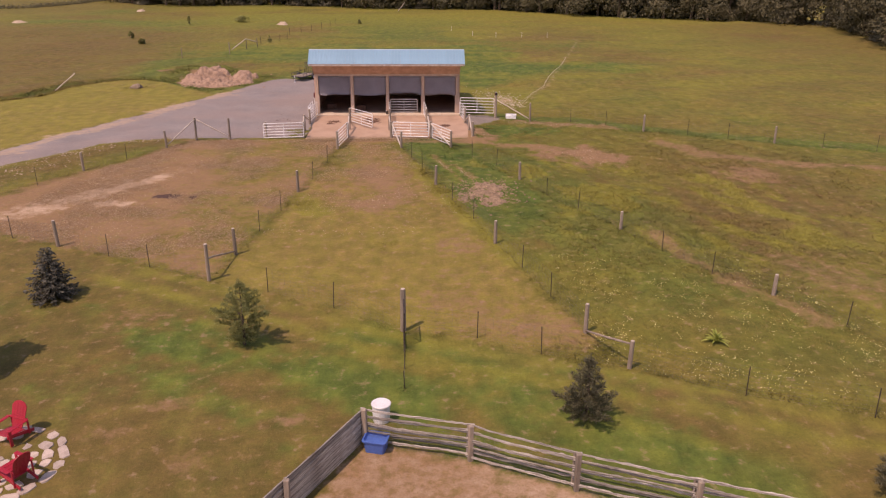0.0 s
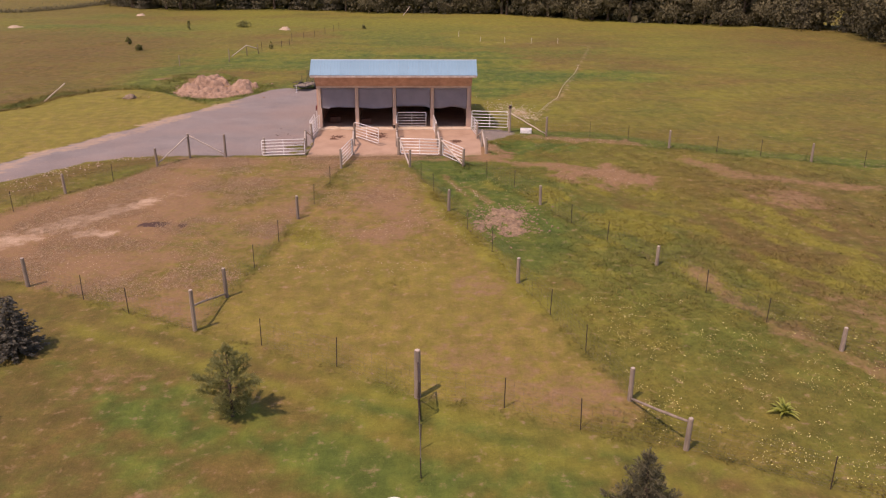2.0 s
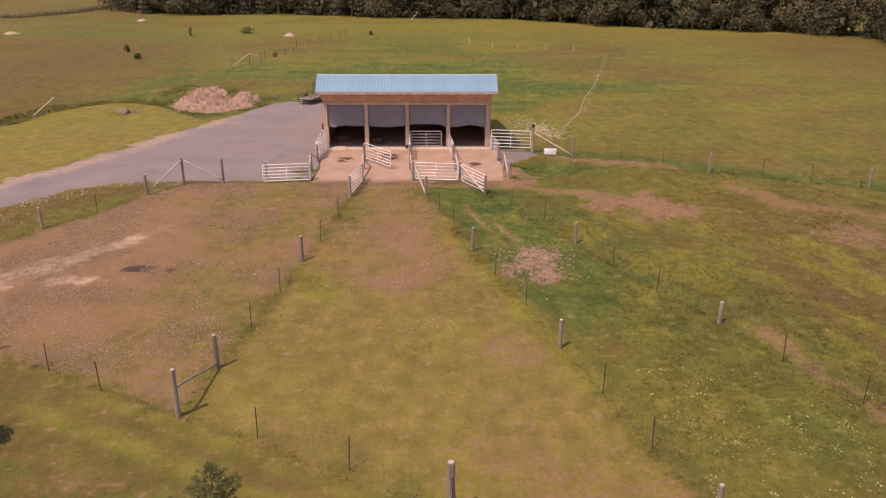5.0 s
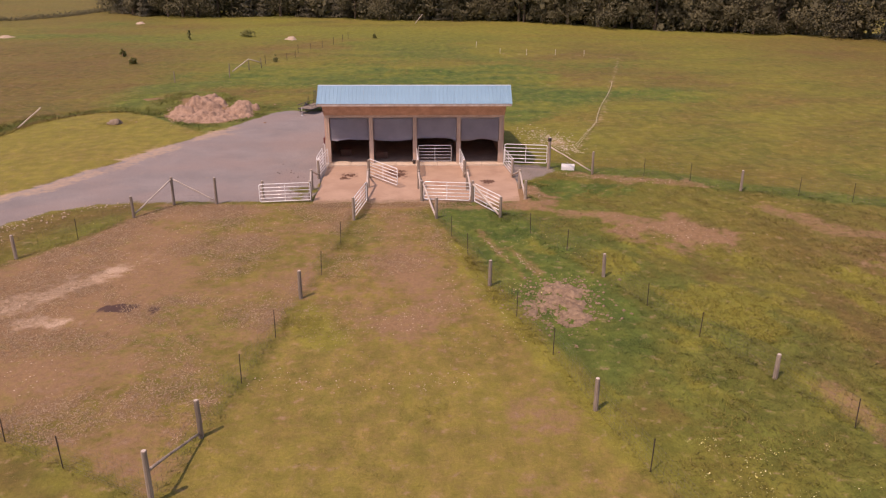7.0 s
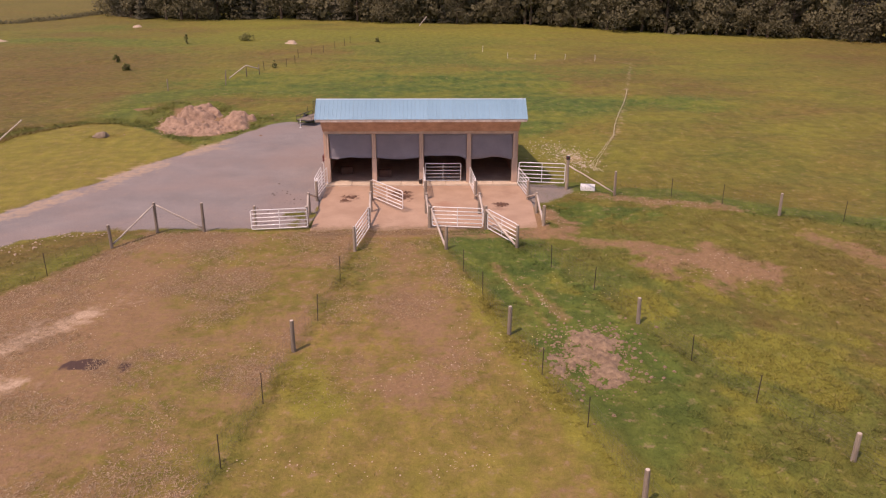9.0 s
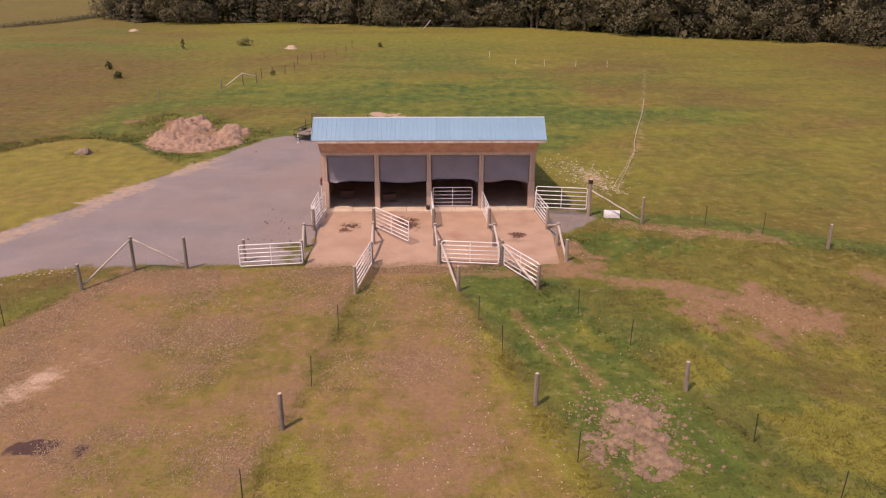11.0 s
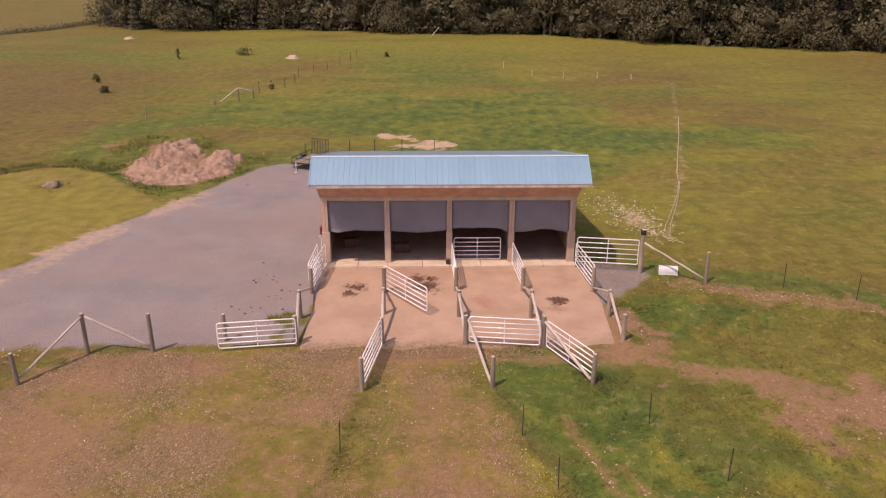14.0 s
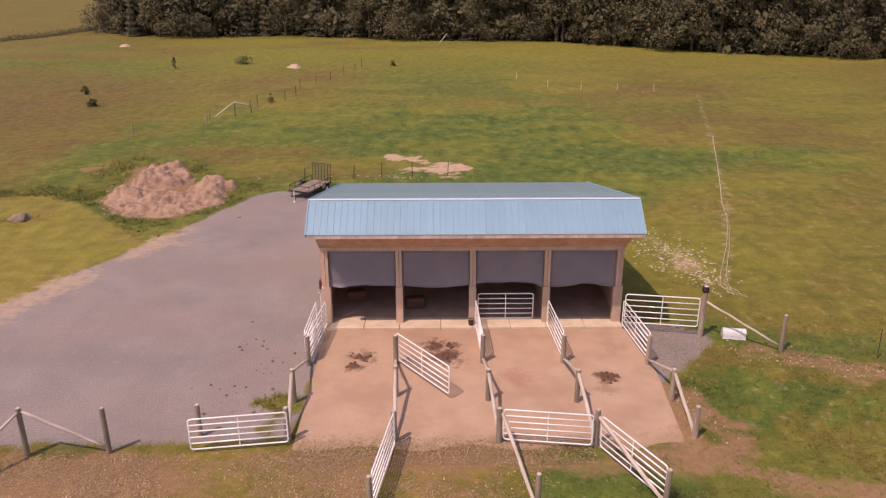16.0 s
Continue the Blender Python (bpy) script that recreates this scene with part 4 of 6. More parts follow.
fence([("w", -0.65, 48.9, 1.25), ("s", 0.1, 45.8, 1.15), ("s", 0.84, 43.0, 1.15), ("w", 1.62, 39.15, 1.25), ("s", 2.5, 36.0, 1.15), ("s", 3.5, 32.6, 1.15), ("w", 4.3, 28.75, 1.2), ("s", 5.2, 25.4, 1.15), ("s", 6.0, 22.2, 1.15), ("w", 6.78, 18.9, 1.22)],
      "woven wire fence between the dry lane and green grass", braces=[((7.78, 16.25, 0.92), (6.8, 18.8, 0.12))])
fence([("w", 3.06, 49.1, 1.25), ("s", 4.5, 46.6, 1.15), ("s", 5.9, 43.2, 1.15), ("w", 7.02, 39.8, 1.15), ("s", 8.3, 36.9, 1.1), ("s", 9.6, 34.0, 1.1), ("w", 11.2, 30.65, 1.0), ("s", 12.5, 27.6, 1.1), ("s", 13.9, 24.6, 1.1), ("w", 15.55, 21.9, 0.95), ("s", 17.2, 19.0, 1.1), ("s", 18.8, 16.0, 1.1)],
      "woven wire fence overgrown with long meadow grass")
fence([("W", 7.55, 59.8, 2.0), ("w", 10.43, 58.55, 1.6), ("s", 13.8, 57.6, 1.25), ("s", 16.5, 56.1, 1.25), ("w", 19.1, 53.95, 1.35), ("s", 22.4, 52.9, 1.25), ("s", 25.3, 51.8, 1.25), ("w", 28.4, 50.3, 1.35), ("s", 31.6, 49.0, 1.25), ("s", 35, 47.6, 1.25)],
      "woven wire fence with a braced corner post", braces=[((7.6, 59.78, 1.62), (10.36, 58.6, 0.15))])
fence([("w", -13.95, 51.85, 1.68), ("w", -16.5, 51.75, 1.75), ("w", -18.1, 49.4, 1.3), ("s", -19.75, 45.65, 1.2), ("w", -21.65, 42.9, 1.25), ("s", -23.1, 39.4, 1.2), ("s", -25.0, 36.0, 1.2), ("w", -27.2, 32.6, 1.3)],
      "woven wire fence beside the gravel drive with braced posts", braces=[((-16.48, 51.7, 1.62), (-18.05, 49.5, 0.2)), ((-16.42, 51.75, 1.62), (-14.0, 51.85, 0.22))])


def pen_line(spots):
    """Three posts braced by poles, between two pens."""
    ob = thing("pen_divider", pose(0, 0, 0), "weathered posts braced with peeled poles on the slab", "fence", "pen dividers")
    tops = []
    for x, y, h in spots:
        tops.append(wood_post(ob, x, y, h, 0.095, slab_z(y) - 0.02))
    for k in range(len(spots) - 1):
        x, y, _ = spots[k + 1] if k else spots[0]
        z = slab_z(y)
        if k == 0:
            brace(ob, (x, y - 0.1, z + 0.22), tops[1] - Vector((0, -0.08, 0.12)))
        else:
            brace(ob, tops[1] - Vector((0, 0.1, 0.12)), (spots[2][0], spots[2][1] + 0.1, slab_z(spots[2][1]) + 0.15), 0.065)
    return ob


pen_line([(-8.46, 57.5, 1.2), (-8.56, 54.8, 1.3), (-8.36, 52.45, 1.25)])
pen_line([(-5.06, 57.4, 1.25), (-4.95, 55.1, 1.25), (-4.88, 52.3, 1.2)])
pen_line([(-1.70, 57.5, 1.2), (-1.66, 54.8, 1.25), (-1.48, 52.25, 1.3)])
pen_line([(1.42, 57.45, 1.2), (1.47, 54.65, 1.3), (1.64, 52.05, 1.35)])
pen_line([(4.68, 57.3, 1.25), (4.84, 54.65, 1.3), (4.94, 52.35, 1.25)])
lone = thing("gate_post", pose(0, 0, 0), "weathered wooden post behind the closed gate", "post")
wood_post(lone, -11.3, 52.75, 1.2)
gate(-8.3, 52.2, -11.32, 51.8, 0.14)
gate(1.46, 51.86, -1.34, 52.24, 0.16)
gate(1.74, 51.85, 3.06, 49.22, 0.14)
gate(-4.86, 52.1, -5.33, 49.0, 0.14, 1.15)
gate(-1.70, 61.05, 0.66, 61.05, 0.30, 1.15, label="galvanised tube gate closing a stall opening")
gate(4.45, 60.35, 7.4, 59.85, 0.42, 1.28, label="galvanised tube gate beside the shed")
gate(-5.02, 57.5, -3.05, 54.85, 0.28, label="galvanised tube gate standing open on the slab")
gate(-8.42, 57.55, -8.15, 60.55, 0.25)
gate(-8.55, 57.55, -8.5, 60.3, 0.35, label="second galvanised gate folded against the pen side")
gate(-1.72, 57.65, -1.82, 60.6, 0.25)
gate(1.42, 57.6, 1.24, 60.6, 0.25)
gate(4.72, 57.4, 4.42, 60.5, 0.25)
stay = thing("brace_rail", pose(0, 0, 0), "peeled pole leaning from a gate post to the lane fence", "rail", "leaning rails")
brace(stay, (-1.4, 52.3, 1.15), (-0.68, 49.0, 0.12), 0.06)
stay = thing("brace_rail", pose(0, 0, 0), "peeled pole leaning from a gate post to the lane fence", "rail", "leaning rails")
brace(stay, (1.64, 51.85, 1.2), (3.0, 49.2, 0.12), 0.06)


# ---- woods round the far meadow ----
def cards(rnd, centres, size, up=0.3, ratio=0.6):
    """Leaf clumps: one folded card of four corners at each place."""
    n = len(centres)
    nrm = rnd.normal(size=(n, 3))
    nrm[:, 2] += up
    nrm /= np.linalg.norm(nrm, axis=1)[:, None]
    u = np.cross(nrm, rnd.normal(size=(n, 3)))
    u /= np.linalg.norm(u, axis=1)[:, None]
    v = np.cross(nrm, u)
    s = size * rnd.uniform(0.6, 1.3, n)[:, None]
    u, v = u * s, v * s * ratio
    fold = nrm * s * 0.25
    verts = np.stack([centres - u, centres - v + fold, centres + u, centres + v + fold], 1).reshape(-1, 3)
    return verts, np.arange(4 * n).reshape(-1, 4)


def crown_points(rnd, h, r, base, n, lobes=26):
    """Places on the skins of many lobes that fill an uneven crown."""
    out, way = [], []
    for _ in range(lobes):
        z = base + (h - base) * rnd.random() ** 0.9
        wide = r * math.sqrt(max(0.06, 1 - ((z - base) / (h - base) * 1.5 - 0.5) ** 2 * 0.8)) * (0.75 if z > base + 0.75 * (h - base) else 1)
        a, d = rnd.uniform(0, 6.28), wide * rnd.uniform(0.35, 0.95)
        c = np.array([d * math.cos(a), d * math.sin(a), z])
        q = rnd.uniform(0.28, 0.5) * r
        p = rnd.normal(size=(n // lobes, 3))
        p /= np.linalg.norm(p, axis=1)[:, None]
        p[:, 2] *= 0.75
        out.append(c + p * q * rnd.uniform(0.7, 1.08, (len(p), 1)))
        way.append(p + 0.35 * (c - np.array([0, 0, base])) / r)
    return np.concatenate(out), np.concatenate(way)


def rounded_crown(name, verts, faces, way, material):
    """Leaves lit as the lobes they sit on."""
    quad = verts.reshape(-1, 4, 3)
    out = np.cross(quad[:, 2] - quad[:, 0], quad[:, 3] - quad[:, 1])
    turned = (out * way).sum(1) < 0
    quad[turned] = quad[turned][:, ::-1]
    data = raw(name, quad.reshape(-1, 3), faces, material)
    lit = way + np.random.default_rng(1).normal(0, 0.3, way.shape) + np.array([0, 0, 0.35])
    data.normals_split_custom_set_from_vertices(np.repeat(lit / np.linalg.norm(lit, axis=1)[:, None], 4, 0).tolist())
    return data


def broad_tree(seed, h, r, base, n=5400, size=0.215, material=None):
    rnd = np.random.default_rng(seed)
    spots, way = crown_points(rnd, h, r, base, n)
    verts, faces = cards(rnd, spots, size)
    bm = bmesh.new()
    sweep(bm, [(0, 0, -0.3), (0.05, 0, h * 0.3), (0.1, 0.1, h * 0.75)], [h * 0.022, h * 0.016, h * 0.005], 7)
    for k in range(5):
        a, z = rnd.uniform(0, 6.28), h * rnd.uniform(0.25, 0.55)
        sweep(bm, [(0.05, 0, z), (math.cos(a) * r * 0.7, math.sin(a) * r * 0.7, z + h * 0.16)], [h * 0.009, h * 0.003], 5)
    return rounded_crown("crown", verts, faces, way, material or WOODS), finish("trunk", bm, BARK)


def fir_tree(seed, h, r, n=5000, size=0.21):
    rnd = np.random.default_rng(seed)
    u = rnd.random(n) ** 0.65
    z = h * (1 - u) * 0.97 + 0.4
    tier = 0.75 + 0.25 * np.cos(z * 5.0)
    a = rnd.uniform(0, 6.28, n)
    d = r * u * tier * rnd.uniform(0.55, 1.05, n) * (1 + 0.2 * np.sin(3 * a + seed))
    c = np.stack([d * np.cos(a), d * np.sin(a), z - 0.25 * d], 1)
    verts, faces = cards(rnd, c, size, 0.8)
    bm = bmesh.new()
    sweep(bm, [(0, 0, -0.3), (0, 0, h * 0.96)], [h * 0.016, h * 0.002], 7)
    way = np.stack([np.cos(a), np.sin(a), 0.3 + 0.6 * np.cos(z * 5.0 + 1.2)], 1)
    return rounded_crown("crown", verts, faces, way, FIR), finish("trunk", bm, BARK)


EDGE = [(-80, 222), (-72, 206), (-60, 203), (-48, 205), (-37, 206), (-26, 202), (-18, 199), (-8, 196), (0, 193), (10, 192.5), (18, 192), (26, 187), (33, 181), (42, 172), (50, 167), (60, 163), (68, 160), (76, 156), (84, 148), (84, 136), (80, 124), (77, 112), (78, 100), (82, 88)]


def build_woods():
    rnd = np.random.default_rng(5)
    kinds = [broad_tree(20 + k, 13 + 1.5 * k, 4.2 + 0.4 * k, 0.6 + 0.3 * k) for k in range(4)] + [fir_tree(40 + k, 12 + 3 * k, 3.2 + 0.4 * k) for k in range(2)] + [broad_tree(50, 6, 3.0, 0.2, 900, 0.34)]
    labels = ["broad dark green tree at the edge of the woods"] * 4 + ["dark pointed fir at the edge of the woods"] * 2 + ["low bushy tree at the edge of the woods"]
    path = []
    for (ax, ay), (bx, by) in zip(EDGE, EDGE[1:]):
        m = max(1, round(math.hypot(bx - ax, by - ay) / 3.6))
        path += [(ax + (bx - ax) * k / m, ay + (by - ay) * k / m) for k in range(m)]
    path += [(53, 169), (56.5, 168), (60, 167.5), (63.5, 166.5), (58, 172), (54.5, 174), (62, 171)]
    for x, y in path:
        k = rnd.choice(7, p=[0.17, 0.17, 0.15, 0.13, 0.12, 0.11, 0.15])
        x, y = x + rnd.uniform(-1.2, 1.2), y + rnd.uniform(-0.5, 3.0)
        m = pose(x, y, 0, 0, 0, rnd.uniform(0, 360)) @ Matrix.Scale(rnd.uniform(0.8, 1.2), 4)
        tree = thing("tree", m, labels[k], "tree", "trees at the edge of the woods")
        for name, data in zip(("crown", "trunk"), kinds[k]):
            ob = new(name, data)
            ob.parent = tree
    # the depth of the woods behind its edge
    verts, faces, total = [], [], 0
    for x, y in path[::2]:
        for row in (3.6, 7.5, 13.0, 21.0, 30.0):
            cx, cy = x + rnd.uniform(-2.5, 2.5), y + row
            if x > 58:
                cx, cy = x + row * (0.6 if x < 74 else 1.0), y + (row * 0.8 if x < 74 else rnd.uniform(-2.5, 2.5))
            p = crown_points(rnd, rnd.uniform(12, 18), 4.6, 0.3, 360, 18)[0] + np.array([cx, cy, 0])
            v, f = cards(rnd, p, 0.85)
            verts.append(v), faces.append(f + total)
            total += len(v)
    tagged(new("woods", raw("woods", np.concatenate(verts), np.concatenate(faces), WOODS)), "deep dark green mixed woods behind the meadow", "woods", kind="stuff")
    # far woods beyond the left-hand fields
    verts, faces, total = [], [], 0
    for k in range(150):
        a = -0.9 + 1.9 * k / 150
        cx, cy = 620 * math.sin(a) + rnd.uniform(-12, 12), 560 * math.cos(a) + rnd.uniform(-20, 20)
        p = crown_points(rnd, rnd.uniform(10, 16), 7, 0.2, 120, 12)[0] + np.array([cx, cy, 0])
        v, f = cards(rnd, p, 2.0)
        verts.append(v), faces.append(f + total)
        total += len(v)
    tagged(new("far_woods", raw("far_woods", np.concatenate(verts), np.concatenate(faces), WOODS)), "far dark tree line across the fields", "woods", kind="stuff")


build_woods()


# ---- round the fire ring and the corral ----
def adirondack(x, y, turn, label):
    ob = thing("garden_chair", pose(x, y, gz(x, y) + 0.03, 0, 0, turn), label, "chair", "red garden chairs")
    tilt = radians(-14)
    for k in range(5):
        bm = bmesh.new()
        u = k / 4
        box(bm, (0, 0.28 - 0.52 * u, 0.36 - 0.11 * u), (0.52, 0.126, 0.022), Euler((radians(12), 0, 0)).to_matrix(), 0.006)
        part("seat_slat", bm, RED, ob)
    for k in range(5):
        bm = bmesh.new()
        # five slats share one spoon-shaped outline
        s0, s1 = (k - 2.5) / 2.5 + 0.012, (k - 1.5) / 2.5 - 0.012

        def rim(s):
            return 0.62 + 0.20 * math.sqrt(max(0.0, 1 - s * s))

        def half(z):
            return 0.18 + 0.09 * math.sin(min(z / 0.62, 1.0) * math.pi / 2)

        sm = (s0 + s1) / 2
        v = [(s0 * 0.18, 0), (s1 * 0.18, 0), (s1 * half(0.4), 0.4), (s1 * half(0.9), rim(s1)), (sm * half(0.9), rim(sm)), (s0 * half(0.9), rim(s0)), (s0 * half(0.4), 0.4)]
        m = Matrix.Translation((0, -0.27, 0.27)) @ Euler((radians(22), 0, 0)).to_matrix().to_4x4()
        a = [bm.verts.new(m @ Vector((p, 0.011, q))) for p, q in v]
        c = [bm.verts.new(m @ Vector((p, -0.011, q))) for p, q in v]
        bm.faces.new(a), bm.faces.new(c[::-1])
        for i in range(7):
            j = (i + 1) % 7
            bm.faces.new((a[i], a[j], c[j], c[i]))
        part("back_slat", bm, RED, ob)
    bm = bmesh.new()
    box(bm, (0, -0.36, 0.56), (0.62, 0.03, 0.07), Euler((radians(22), 0, 0)).to_matrix(), 0.005)
    part("back_rail", bm, RED, ob)
    for s in (-1, 1):
        bm = bmesh.new()
        box(bm, (s * 0.34, -0.02, 0.56), (0.13, 0.72, 0.024), None, 0.01)
        part("armrest", bm, RED, ob)
        bm = bmesh.new()
        box(bm, (s * 0.30, 0.27, 0.275), (0.035, 0.10, 0.55), None, 0.005)
        part("front_leg", bm, RED, ob)
        bm = bmesh.new()
        box(bm, (s * 0.27, -0.13, 0.20), (0.03, 0.98, 0.11), Euler((radians(17), 0, 0)).to_matrix(), 0.005)
        part("side_runner", bm, RED, ob)
        bm = bmesh.new()
        box(bm, (s * 0.30, -0.40, 0.30), (0.03, 0.06, 0.54), None, 0.005)
        part("rear_upright", bm, RED, ob)


def stone_patio(cx, cy):
    rnd = random.Random(8)
    ob = thing("stone_patio", pose(cx, cy, gz(cx, cy)), "round patio of pale irregular flagstones set in grass", "patio")
    for r, n, wide in ((1.76, 19, 0.34), (1.36, 16, 0.34), (0.98, 12, 0.32), (0.62, 7, 0.32), (0.22, 3, 0.3)):
        for k in range(n):
            a = math.tau * (k + rnd.uniform(-0.18, 0.18)) / n
            rr = r + rnd.uniform(-0.05, 0.05)
            if r < 1.5 and rnd.random() < 0.1:
                continue
            span = rr * math.tau / n * rnd.uniform(0.42, 0.58)
            w = wide * rnd.uniform(0.42, 0.60)
            pts = []
            for q in range(8):
                b = math.tau * q / 8 + rnd.uniform(-0.25, 0.25)
                e = rnd.uniform(0.74, 1.14)
                pts.append((math.copysign(abs(math.cos(b)) ** 0.7, math.cos(b)) * w * e, math.copysign(abs(math.sin(b)) ** 0.7, math.sin(b)) * span * e))
            bm = bmesh.new()
            h = rnd.uniform(0.008, 0.022)
            top = [bm.verts.new((p * 0.94, q * 0.94, h + rnd.uniform(-0.004, 0.004))) for p, q in pts]
            low = [bm.verts.new((p, q, -0.04)) for p, q in pts]
            bm.faces.new(top)
            for i in range(8):
                j = (i + 1) % 8
                bm.faces.new((top[i], low[i], low[j], top[j]))
            st = part("flagstone", bm, FLAG, ob)
            st.matrix_local = pose(rr * math.cos(a), rr * math.sin(a), 0, 0, 0, math.degrees(a) + rnd.uniform(-14, 14))


stone_patio(-11.88, 11.3)
adirondack(-11.98, 12.47, 160, "bright red slatted garden chair on the stone patio")
adirondack(-11.0, 10.62, 60, "bright red garden chair turned side-on at the patio edge")


def split_rail(parent, a, c, tall, thick, name="rail"):
    """A hewn rail with an uneven outline."""
    a, c = Vector(a), Vector(c)
    run = (c - a).length
    d = (c - a).normalized()
    side = Vector((0, 0, 1)).cross(d).normalized()
    bm = bmesh.new()
    rings, n = [], 26
    sag, swap = POST_SEED.uniform(-0.07, 0.04), POST_SEED.random() < 0.5
    for k in range(n + 1):
        u = k / n
        p = Vector((run * u, POST_SEED.uniform(-0.010, 0.010), POST_SEED.uniform(-0.009, 0.009) + 0.012 * math.sin(u * 9 + sag * 80) + sag * 4 * u * (1 - u)))
        taper = 0.8 + 0.4 * u if swap else 1.2 - 0.4 * u
        h, w = tall * taper * POST_SEED.uniform(0.66, 1.25) / 2, thick * POST_SEED.uniform(0.7, 1.25) / 2
        rings.append([bm.verts.new(p + Vector((0, w * e, h * v))) for e, v in ((-1, -0.7), (0, -1), (1, -0.6), (1, 0.6), (0.1, 1), (-1, 0.7))])
    for p, q in zip(rings, rings[1:]):
        for k in range(6):
            j = (k + 1) % 6
            bm.faces.new((p[k], p[j], q[j], q[k]))
    bm.faces.new(rings[0]), bm.faces.new(rings[-1][::-1])
    ob = part(name, bm, RAIL, parent)
    ob.matrix_local = Matrix((d, side, d.cross(side))).transposed().to_4x4()
    ob.location = a


def plank(parent, a, c, tall):
    """A sawn board set on edge, slightly bowed, with a chipped upper edge."""
    a, c = Vector(a), Vector(c)
    run, d = (c - a).length, (c - a).normalized()
    side = Vector((0, 0, 1)).cross(d).normalized()
    bm = bmesh.new()
    rings, n, bow = [], 12, POST_SEED.uniform(-0.015, 0.015)
    for k in range(n + 1):
        u = k / n
        h, w = tall / 2 * POST_SEED.uniform(0.94, 1.02), 0.02
        rings.append([bm.verts.new((run * u, bow * 4 * u * (1 - u) + e * w, h * v)) for e, v in ((-1, -1), (1, -1), (1, 1), (-1, 1))])
    for p, q in zip(rings, rings[1:]):
        for k in range(4):
            j = (k + 1) % 4
            bm.faces.new((p[k], p[j], q[j], q[k]))
    bm.faces.new(rings[0]), bm.faces.new(rings[-1][::-1])
    ob = part("plank", bm, RAIL, parent)
    ob.matrix_local = Matrix((d, side, d.cross(side))).transposed().to_4x4()
    ob.location = a


def build_corral():
    ob = thing("corral_fence", pose(0, 0, 0), "weathered grey split-rail corral fence with hewn posts", "fence")
    front = [(-1.38, 12.02), (1.7, 11.1), (4.5, 9.66), (7.42, 8.5), (10.4, 7.3), (13.4, 6.1)]
    for (ax, ay), (bx, by) in zip(front, front[1:]):
        d = Vector((bx - ax, by - ay, 0)).normalized()
        out = Vector((-d.y, d.x, 0))
        for j, z in enumerate((0.16, 0.31, 0.46, 0.58, 0.73, 0.86, 1.0, 1.14)):
            o = out * (0.07 if j % 2 else -0.03)
            lift = POST_SEED.uniform(-0.03, 0.03)
            split_rail(ob, (ax + o.x - d.x * 0.12, ay + o.y, gz(ax, ay) + z + lift), (bx + o.x + d.x * 0.12, by + o.y, gz(bx, by) + z - lift), POST_SEED.uniform(0.055, 0.095), 0.05)
    woven(ob, [(x - 0.03, y - 0.12) for x, y in front], 0.85, 0.15)
    left = [(-1.38, 12.02), (-3.2, 8.85), (-5.0, 5.7), (-6.8, 2.5)]
    for (ax, ay), (bx, by) in zip(left, left[1:]):
        for j in range(5):
            z = 0.14 + j * 0.23
            plank(ob, (ax - 0.05, ay + 0.02, gz(ax, ay) + z), (bx - 0.05, by, gz(bx, by) + z + POST_SEED.uniform(-0.02, 0.02)), 0.222 if j < 4 else 0.18)
    for x, y in front + left[1:]:
        bm = bmesh.new()
        z = gz(x, y)
        box(bm, (x + 0.02, y - 0.08, z + 0.52), (0.15, 0.13, 1.4), Euler((POST_SEED.uniform(-0.03, 0.03), POST_SEED.uniform(-0.03, 0.03), POST_SEED.uniform(-0.4, 0.4))).to_matrix(), 0.02)
        part("hewn_post", bm, WOOD, ob)
        bm = bmesh.new()
        box(bm, (x - 0.03, y + 0.13, z + 0.48), (0.11, 0.09, 1.28), Euler((0, 0.02, POST_SEED.uniform(-0.3, 0.3))).to_matrix(), 0.015)
        part("back_post", bm, WOOD, ob)


build_corral()


